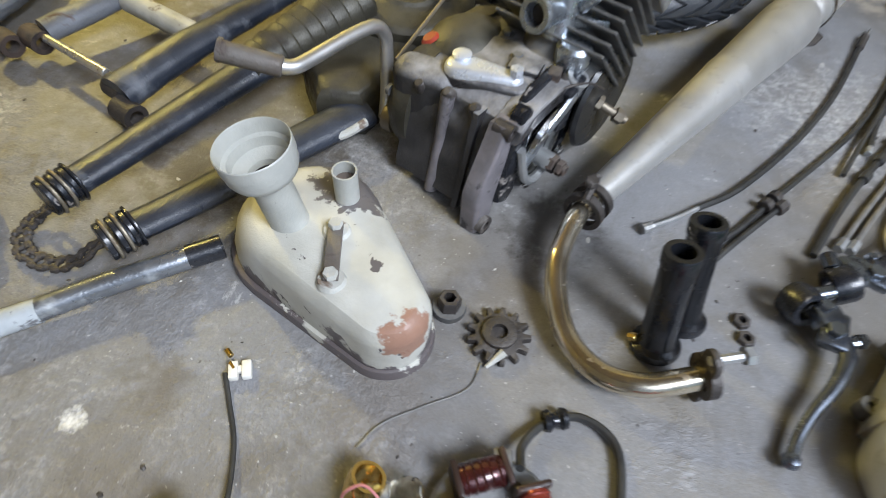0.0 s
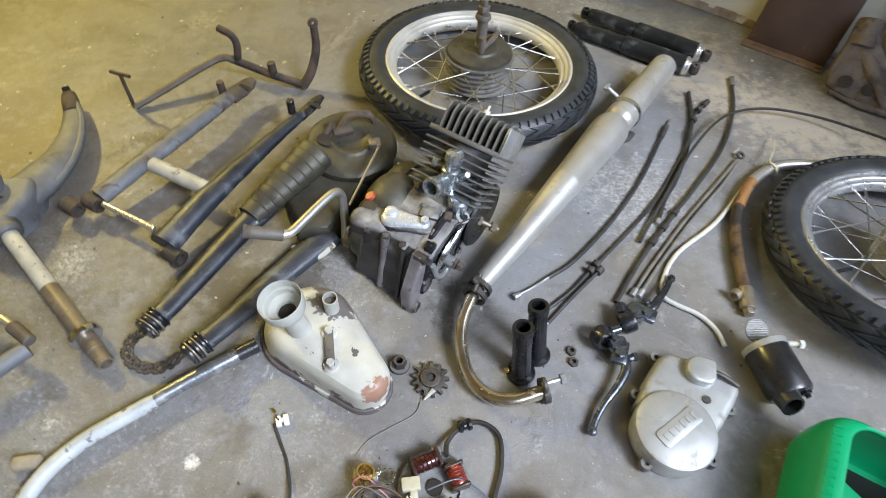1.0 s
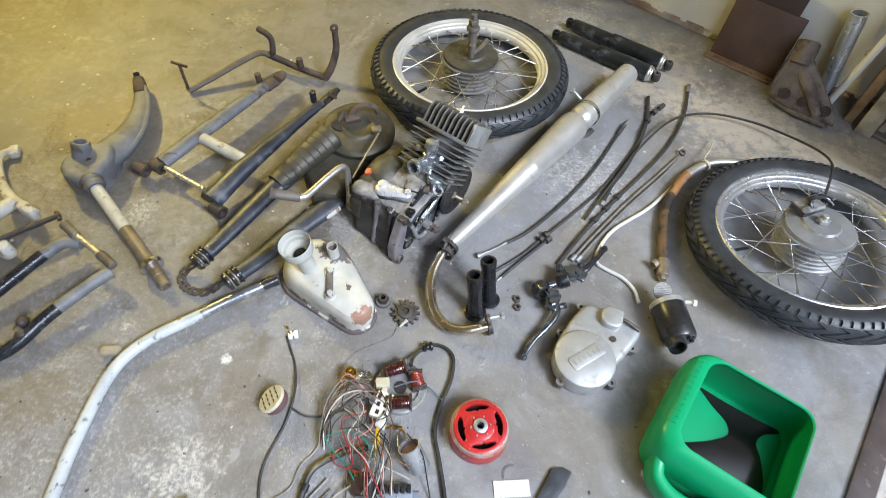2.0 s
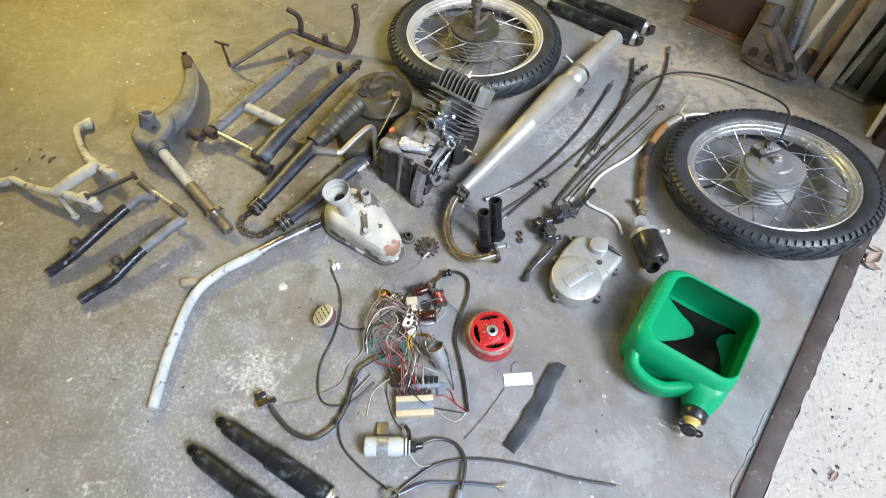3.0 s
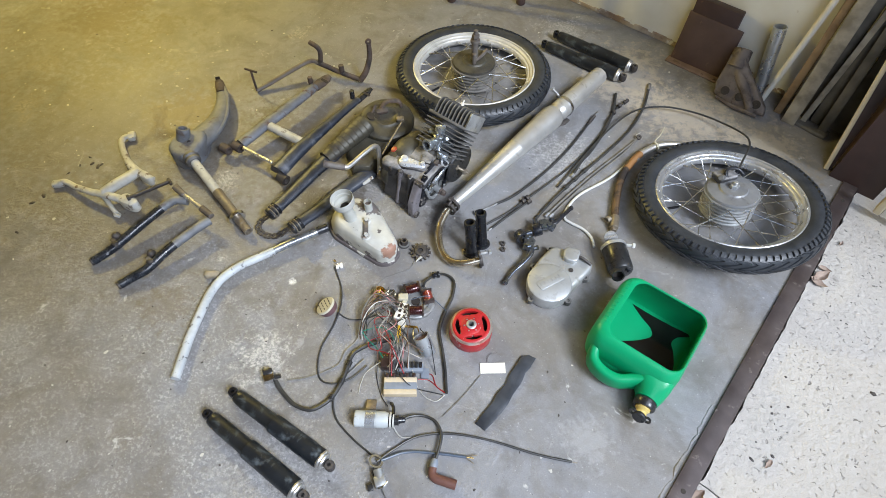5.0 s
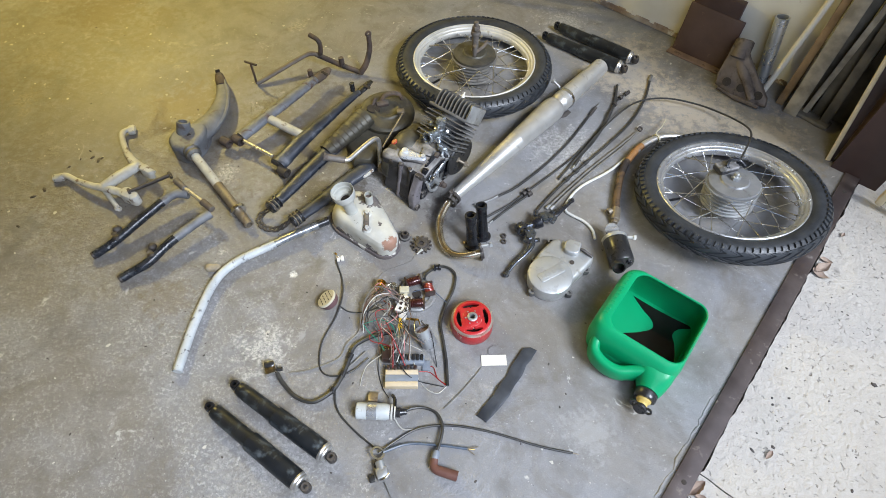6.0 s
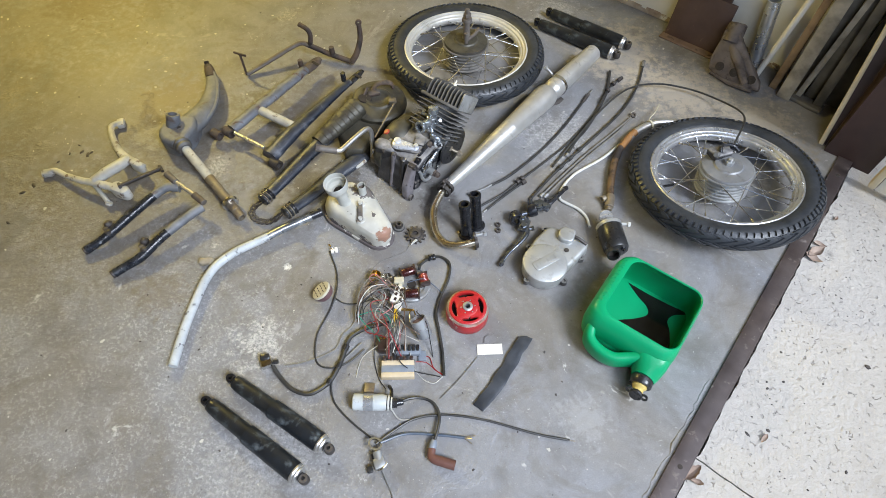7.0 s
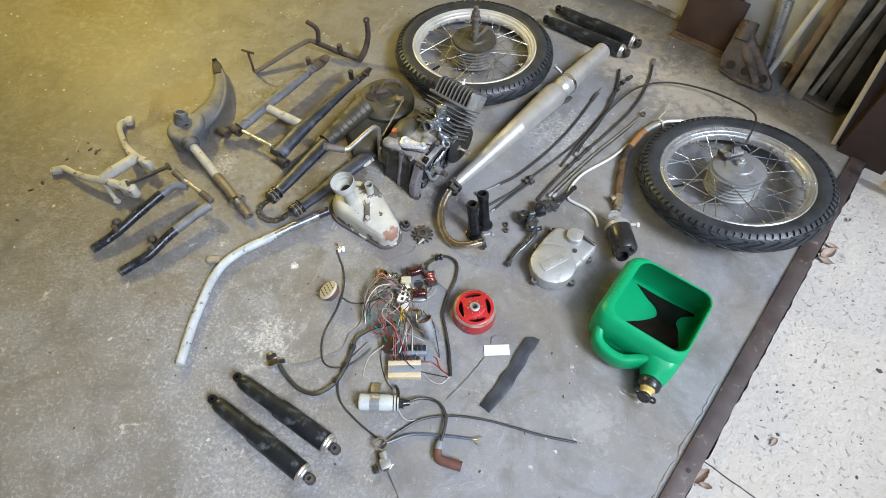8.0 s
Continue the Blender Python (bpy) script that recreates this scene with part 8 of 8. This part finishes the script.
for k in range(13):
    a = Vector((0.082 + 0.012 * rng.random(), 0.708 + 0.032 * rng.random(), 0.018 + 0.008 * rng.random()))
    b = Vector((0.010 + 0.016 * rng.random(), 0.628 + 0.03 * rng.random(), 0.006 + 0.014 * rng.random()))
    mid = Vector((0.020 + 0.035 * rng.random(), 0.700 + 0.04 * rng.random(), 0.022 + 0.026 * rng.random()))
    wires.append((("w_brown", "w_grey", "w_white", "w_black", "w_brown", "w_black")[k % 6], [tuple(a), tuple((a + mid) / 2 + Vector((0, 0.010, 0.008))), tuple(mid), tuple((mid + b) / 2 + Vector((-0.012, 0, 0.002))), tuple(b)]))
for k in range(9):
    a = Vector((0.106 + 0.055 * rng.random(), 0.556 + 0.03 * rng.random(), 0.024))
    b = Vector((0.060 + 0.060 * rng.random(), 0.640 + 0.035 * rng.random(), 0.014 + 0.02 * rng.random()))
    mid = (a + b) / 2 + Vector((0.014 * (rng.random() - 0.3), 0.006, 0.020 + 0.018 * rng.random()))
    wires.append((("w_red", "w_grey", "w_white", "w_brown", "w_black")[k % 5], [tuple(a), tuple(mid), tuple(b)]))
for key, pts in wires:
    cable("loose_wire", pts, 0.0011, key, "thin %s insulated wire of the harness" % {"w_blue": "slate blue"}.get(key, key[2:]), "wire", WG)
bm = B()
rod(bm, (0.100, 0.676, 0.034), (0.108, 0.650, 0.040), 0.004, 10)
solid("yellow_sleeve", bm, M["w_yellow"], "yellow insulating sleeve on the wires", "sleeve")
bm = B()
rod(bm, (0.098, 0.688, 0.012), (0.138, 0.692, 0.014), 0.0032, 10)
solid("fuse_tube", bm, M["brass"], "small brass-capped fuse tube", "fuse")
bl = cable("harness_bundle", [(0.090, 0.650, 0.012), (0.051, 0.632, 0.010), (0.023, 0.612, 0.008), (0.008, 0.589, 0.008), (0.006, 0.540, 0.007), (-0.003, 0.490, 0.007), (-0.024, 0.460, 0.007), (-0.047, 0.447, 0.007), (-0.083, 0.452, 0.007), (-0.118, 0.473, 0.007), (-0.140, 0.492, 0.012)], 0.0058, "cable", "thick black taped wiring bundle", "wiring")
for p in ((0.0075, 0.570), (0.004, 0.525), (-0.006, 0.484)):
    bm = B()
    lathe(bm, [(0.004, -0.006), (0.0068, -0.006), (0.0068, 0.006), (0.004, 0.006)], along((p[0], p[1], 0.0075), (0.1, 1, 0)), 12, closed=True)
    part("tape_wrap", bm, M["black_plastic"], bl)
cable("lead", [(0.014, 0.660, 0.010), (0.004, 0.628), (-0.012, 0.600), (-0.020, 0.560), (-0.075, 0.520), (-0.118, 0.502)], 0.0018, "w_grey", "thin grey lead on the floor", "lead")
cable("lead", [(-0.058, 0.690, 0.006), (-0.030, 0.682), (0.004, 0.690), (0.040, 0.706, 0.012)], 0.0018, "cable", "thin dark lead from the horn", "lead")
cable("lead", [(-0.004, 0.494), (0.005, 0.463), (0.024, 0.437), (0.067, 0.409), (0.102, 0.392), (0.121, 0.382, 0.010)], 0.0026, "cable", "black lead running to the ignition lock", "lead")
cable("lead", [(0.038, 0.590), (0.020, 0.560), (0.006, 0.536)], 0.0028, "w_grey", "short grey sheathed lead", "lead")
sb = thing("push_switch", -0.155, 0.500, 0, 30, "small chrome handlebar switch with black button", "switch")
bm = B()
box(bm, 0.026, 0.026, 0.018, pose(-0.004, 0.0, 0.0), 0.004)
part("case", bm, M["chrome"], sb, "", True)
bm = B()
box(bm, 0.022, 0.012, 0.010, pose(-0.004, 0.010, 0.014), 0.003)
rod(bm, (0.010, -0.004, 0.010), (0.022, -0.006, 0.010), 0.005, 10)
part("button", bm, M["black_plastic"], sb, "", True)

co_ = thing("ignition_coil", 0.095, 0.456, 0, 0, "pale grey cylindrical ignition coil with bracket", "ignition coil")
a, b = Vector((0.061, 0.448, 0.0185)), Vector((0.140, 0.462, 0.0185))
m = along(a, b - a)
bm = B()
lathe(bm, [(0, 0), (0.0165, 0), (0.018, 0.002), (0.018, 0.022), (0.0175, 0.0225), (0.018, 0.023), (0.018, 0.046), (0.0175, 0.0465), (0.018, 0.047), (0.018, 0.064), (0.015, 0.074), (0, 0.074)], m, 32)
part("can", bm, M["coil_paint"], co_)
bm = B()
pipe(bm, m @ Vector((0, 0, 0.024)), m @ Vector((0, 0, 0.045)), 0.0186, 0.002, 32)
part("clamp_band", bm, M["galv"], co_, "zinc clamp band")
bm = B()
box(bm, 0.022, 0.026, 0.0025, pose(0.086, 0.488, 0.008, -20, 0, 11), 0.0008)
part("bracket", bm, M["tan_steel"], co_)
bm = B()
lathe(bm, [(0, 0.072), (0.015, 0.072), (0.016, 0.080), (0.011, 0.086), (0.011, 0.096), (0, 0.096)], m, 24)
part("end_cap", bm, M["black_plastic"], co_)
bm = B()
pipe(bm, m @ Vector((0, 0, 0.076)), m @ Vector((0, 0, 0.080)), 0.0175, 0.002, 24)
pipe(bm, m @ Vector((0, 0, 0.083)), m @ Vector((0, 0, 0.086)), 0.0165, 0.002, 24)
part("wire_coil", bm, M["pale_grey"], co_, "turns of pale wire")
bm = B()
rod(bm, (0.150, 0.464, 0.018), (0.168, 0.470, 0.016), 0.0085, 14, 0.006)
tube(bm, smooth([(0.142, 0.470, 0.03), (0.137, 0.488, 0.025), (0.128, 0.500, 0.012)], 4), 0.004, 8)
part("lead_boot", bm, M["rubber"], co_)
sl = cable("spark_lead", [(0.160, 0.468, 0.016), (0.180, 0.483, 0.010), (0.205, 0.490, 0.006), (0.232, 0.484, 0.006), (0.250, 0.460, 0.010), (0.253, 0.430, 0.012), (0.250, 0.400, 0.011)], 0.0040, "cable", "thick black spark plug lead with brown cap", "lead")
bm = B()
lathe(bm, [(0, 0), (0.0075, 0), (0.0085, 0.004), (0.0085, 0.012), (0.0065, 0.020), (0, 0.020)], along((0.2485, 0.385, 0.011), (0.08, 0.99, 0.05)), 16)
part("rubber_boot", bm, M["grey_plastic"], sl, "grey rubber boot")
bm = B()
tube(bm, smooth([(0.249, 0.392, 0.011), (0.250, 0.376, 0.011), (0.258, 0.368, 0.011), (0.276, 0.366, 0.011), (0.303, 0.364, 0.011)], 5), [0.008, 0.009, 0.0100, 0.0105, 0.0108], 14)
part("plug_cap", bm, M["brown_plastic"], sl, "brown bakelite spark plug cap")
cable("lead", [(0.132, 0.374, 0.008), (0.158, 0.406), (0.199, 0.443), (0.263, 0.465), (0.348, 0.471), (0.459, 0.464), (0.532, 0.465)], 0.0032, "cable", "long black twin lead with bare copper ends", "lead", tips=((1, 0.012, 0.001, "tan_steel"),))
cable("lead", [(0.140, 0.378, 0.010), (0.189, 0.408), (0.260, 0.420), (0.312, 0.425)], 0.0036, "w_blue", "grey-blue lead with stripped ends", "lead", tips=((1, 0.016, 0.0012, "brass"),))
bm = B()
tube(bm, [(0.312, 0.425, 0.005), (0.334, 0.434, 0.006)], 0.0012, 6)
tube(bm, [(0.312, 0.424, 0.005), (0.330, 0.416, 0.004)], 0.0012, 6)
solid("bare_wire", bm, M["tan_steel"], "stripped copper wire ends", "wire")
cable("lead", [(0.134, 0.470, 0.020), (0.150, 0.448), (0.168, 0.436), (0.190, 0.440)], 0.0016, "w_white", "thin pale lead under the coil", "lead")
cable("lead", [(0.160, 0.322, 0.008), (0.175, 0.302), (0.191, 0.279), (0.198, 0.245)], 0.0016, "w_grey", "thin grey lead from the ignition lock", "lead")
il = thing("ignition_lock", 0.147, 0.340, 0, 0, "small steel ignition lock with ring nut", "lock")
bm = B()
lathe(bm, [(0.011, -0.002), (0.0155, -0.002), (0.0155, 0.002), (0.011, 0.002)], along((0.130, 0.372, 0.014), (0.3, 0.4, 1)), 24, closed=True)
part("ring_nut", bm, M["chrome"], il, "bright ring nut")
bm = B()
rod(bm, (0.138, 0.358, 0.014), (0.148, 0.342, 0.013), 0.010, 16)
box(bm, 0.024, 0.022, 0.022, pose(0.150, 0.336, 0.0, 0, 0, 30), 0.003)
part("body", bm, M["alu"], il)
bm = B()
box(bm, 0.012, 0.014, 0.010, pose(0.132, 0.322, 0.0, 0, 0, 30), 0.002)
rod(bm, (0.130, 0.352, 0.010), (0.136, 0.346, 0.012), 0.005, 8)
part("terminal", bm, M["black_plastic"], il)
bm = B()
tube(bm, smooth([(0.150, 0.322, 0.016), (0.160, 0.326, 0.022), (0.166, 0.338, 0.020)], 4), 0.002, 8)
part("clip", bm, M["chrome"], il)

# more thin wires of the tangled harness
rng = random.Random(21)
for key in ("w_white", "w_brown", "w_black", "w_grey", "w_white", "w_black", "w_brown", "w_red", "w_black", "w_grey", "w_white", "w_pink", "w_black", "w_brown"):
    a = Vector((rng.uniform(0.02, 0.10), rng.uniform(0.70, 0.755), rng.uniform(0.012, 0.03)))
    b = Vector((rng.uniform(0.06, 0.17), rng.uniform(0.585, 0.64), rng.uniform(0.012, 0.035)))
    pts = [a]
    for f in (0.25, 0.5, 0.75):
        q = a.lerp(b, f)
        pts.append(q + Vector((rng.uniform(-0.03, 0.028), rng.uniform(-0.014, 0.014), rng.uniform(0.004, 0.026))))
    pts.append(b)
    cable("loose_wire", [tuple(p) for p in pts], 0.0010, key, "thin %s insulated wire of the tangled harness" % key[2:], "wire", WG)

# ---------------------------------------------------------------- leaves, grit and the joint outside
rng = random.Random(5)


def leaf(x, y, z, s, rz):
    bm = B()
    n, curl, twist, bow = 13, rng.uniform(0.5, 1.2), rng.uniform(-0.5, 0.5), rng.uniform(0.10, 0.30)
    rows = []
    for i in range(n):
        t = i / (n - 1)
        w = math.sin(math.pi * t ** 0.8) * 0.27 * s * (0.85 + 0.3 * rng.random())
        h = z + bow * s * (2 * t - 1) ** 2 + 0.0008
        row = []
        for k in range(-2, 3):
            e = k / 2
            row.append(bm.verts.new((t * s - s / 2 + 0.1 * s * twist * e * e, w * e * (1.0 - 0.25 * abs(e) * curl), h + w * (e * e * curl * 0.7 + twist * e * (t - 0.5)) + 0.02 * s * rng.random())))
        rows.append(row)
    floor_z = min(v.co.z for r in rows for v in r)
    for r in rows:
        for v in r:
            v.co.z += z - floor_z
    for a, b in zip(rows, rows[1:]):
        for j in range(4):
            bm.faces.new((a[j], a[j + 1], b[j + 1], b[j]))
    bmesh.ops.solidify(bm, geom=bm.faces[:], thickness=0.0006)
    bmesh.ops.remove_doubles(bm, verts=bm.verts, dist=0.0001)
    bm.transform(pose(x, y, 0, 0, 0, rz))
    return solid("dry_leaf", bm, M["leaf"], "curled dry brown leaf by the sill", "leaf", "leaves")


for x, y, s in ((0.786, 0.450, 0.052), (0.775, 0.462, 0.032), (0.797, 0.436, 0.030), (1.122, 1.078, 0.058), (1.112, 1.056, 0.046), (1.136, 1.104, 0.034), (0.945, 0.557, 0.026), (1.19, 1.20, 0.02)):
    leaf(x, y, -0.008, s, rng.random() * 360)
bm = B()
for k in range(260):
    u = 0.28 + 2.1 * rng.random()
    v = -0.016 - 0.012 * rng.random()
    p = G(u, v)
    s = 0.003 + 0.006 * rng.random()
    box(bm, s, s * 0.7, s * 0.4, pose(p.x, p.y, -0.019, rng.random() * 60, rng.random() * 60, rng.random() * 360))
solid("joint_debris", bm, M["leaf"], "leaf crumbs lying in the joint", "debris", kind="stuff")
bm = B()
for k in range(260):
    x, y = -1.3 + 1.9 * rng.random(), 0.2 + 1.7 * rng.random()
    if (x - 1.369) * -0.893 + (y - 1.645) * 0.45 < 0.08:
        continue
    s = 0.0012 + 0.003 * rng.random() ** 3
    lathe(bm, [(0, s * 0.45), (s * 0.5, s * 0.3), (s * 0.75, 0.0)], pose(x, y, 0.0, 0, 0, rng.random() * 360) @ Matrix.Diagonal((1.3, 0.8, 1, 1)), 5)
solid("floor_grit", bm, M["cast_grime"], "dark grit scattered over the floor", "grit", kind="stuff")
bm = B()
for x, y, s in ((-0.91, 0.998, 0.009), (-0.888, 0.992, 0.012), (-0.882, 1.002, 0.007), (-0.969, 0.732, 0.008), (-0.975, 0.86, 0.012), (-0.955, 0.95, 0.006), (-0.94, 0.985, 0.006), (-0.99, 0.83, 0.010), (-0.93, 1.02, 0.006)):
    lathe(bm, [(0, 0.003), (s * 0.45, 0.0022), (s * 0.7, 0.0)], pose(x, y, 0.0, 0, 0, rng.random() * 180) @ Matrix.Diagonal((1.4, 0.7, 1, 1)), 5)
solid("dirt_crumbs", bm, M["cast_grime"], "dark dirt crumbs on the floor", "debris", kind="stuff")
bm = B()
for k in range(90):
    u, v = 0.3 + 2.4 * rng.random(), -0.06 - 0.9 * rng.random()
    p = G(u, v)
    s = 0.0010 + 0.0026 * rng.random() ** 2
    lathe(bm, [(0, s * 0.4), (s * 0.5, s * 0.28), (s * 0.8, 0.0)], pose(p.x, p.y, -0.0102, 0, 0, rng.random() * 360) @ Matrix.Diagonal((1.3, 0.7, 1, 1)), 5)
solid("yard_grit", bm, M["cast_grime"], "dark grit on the yard slab", "grit", kind="stuff")
bm = B()
edge = [G(1.12 + 0.012 * i, 0.038 + 0.007 * noise.noise((i * 0.33, 0, 5)) + 0.005 * noise.noise((i * 0.9, 3, 1)), 0.0) for i in range(52)]
tube(bm, edge, [0.0015 + 0.0060 * abs(noise.noise((i * 0.7, 9, 0))) for i in range(52)], 6, 0.6)
solid("chipped_edge", bm, M["floor"], "ragged raised concrete edge beside the sill", "edge", kind="structure")

# small lumps and dirt specks on the rough yard slab
rng = random.Random(77)
bm = B()
for k in range(900):
    u, v = rng.uniform(0.4, 2.6), -0.05 - 0.75 * rng.random() ** 1.2
    s = rng.uniform(0.0016, 0.0045) * (1.6 if rng.random() < 0.08 else 1.0)
    m = gmat(u, v, -0.0105) @ Matrix.Rotation(rng.random() * 6.28, 4, "Z") @ Matrix.Diagonal((rng.uniform(0.9, 1.8), 1, 1, 1))
    lathe(bm, [(0, s * 0.42), (s * 0.6, s * 0.36), (s, 0.0)], m, 6)
solid("yard_lumps", bm, M["yard"], "small raised stones in the pale yard concrete", "stones", kind="stuff")
bm = B()
for k in range(240):
    u, v = rng.uniform(0.4, 2.6), -0.05 - 0.75 * rng.random() ** 1.2
    s = rng.uniform(0.0009, 0.0022) * (1.9 if rng.random() < 0.1 else 1.0)
    m = gmat(u, v, -0.0100) @ Matrix.Rotation(rng.random() * 6.28, 4, "Z") @ Matrix.Diagonal((rng.uniform(0.8, 2.4), 1, 1, 1))
    lathe(bm, [(0, s * 0.5), (s * 0.7, s * 0.35), (s, 0.0)], m, 6)
for u, v, size in ((0.855, -0.238, 0.0075), (1.122, -0.274, 0.0045), (1.035, -0.068, 0.0032), (1.049, -0.075, 0.0038), (0.960, -0.171, 0.003), (1.011, -0.098, 0.0036), (0.944, -0.067, 0.0036), (1.207, -0.223, 0.003), (1.140, -0.112, 0.005)):
    m = gmat(u, v, -0.0100) @ Matrix.Rotation(rng.random() * 6.28, 4, "Z") @ Matrix.Diagonal((1.1, 0.8, 1, 1))
    lathe(bm, [(0, size * 0.5), (size * 0.7, size * 0.35), (size, 0.0)], m, 5)
solid("yard_dirt_crumbs", bm, M["cast_grime"], "dark dirt crumbs scattered on the yard slab", "debris", kind="stuff")

# pale paint and plaster specks trodden into the floor, in clusters and scattered
rng = random.Random(31)
bm = B()
spots = [(x, y, 0.030, 7) for x, y in ((-0.969, 1.573), (-0.963, 1.485), (-1.458, 1.453), (-1.294, 1.202), (-1.153, 1.198), (-1.412, 1.483), (-1.006, 1.609), (-0.801, 1.377), (-0.705, 1.186), (-0.981, 1.039), (-0.496, 1.821), (-0.51, 1.03), (-0.20, 0.54))]
spots += [(rng.uniform(-1.6, 0.9), rng.uniform(0.0, 2.2), 0.16, 2) for k in range(150)]
for cx, cy, spread, count in spots:
    for k in range(count):
        x, y = rng.gauss(cx, spread), rng.gauss(cy, spread)
        if (x - 1.369) * -0.893 + (y - 1.645) * 0.45 < 0.06 or (x - 1.369) * -0.45 + (y - 1.645) * -0.893 < 0.02:
            continue
        size = 0.0008 + 0.0034 * rng.random() ** 4
        turn = rng.random() * 6.28
        ring = []
        for i in range(7):
            q = 2 * math.pi * i / 7
            rr = size * rng.uniform(0.55, 1.25)
            ring.append((x + rr * (math.cos(q) * math.cos(turn) * 1.5 - math.sin(q) * math.sin(turn)), y + rr * (math.cos(q) * math.sin(turn) * 1.5 + math.sin(q) * math.cos(turn))))
        prism(bm, ring, 0.0, 0.0006)
solid("floor_specks", bm, M["speck"], "pale specks of paint and plaster on the floor", "specks", kind="stuff")
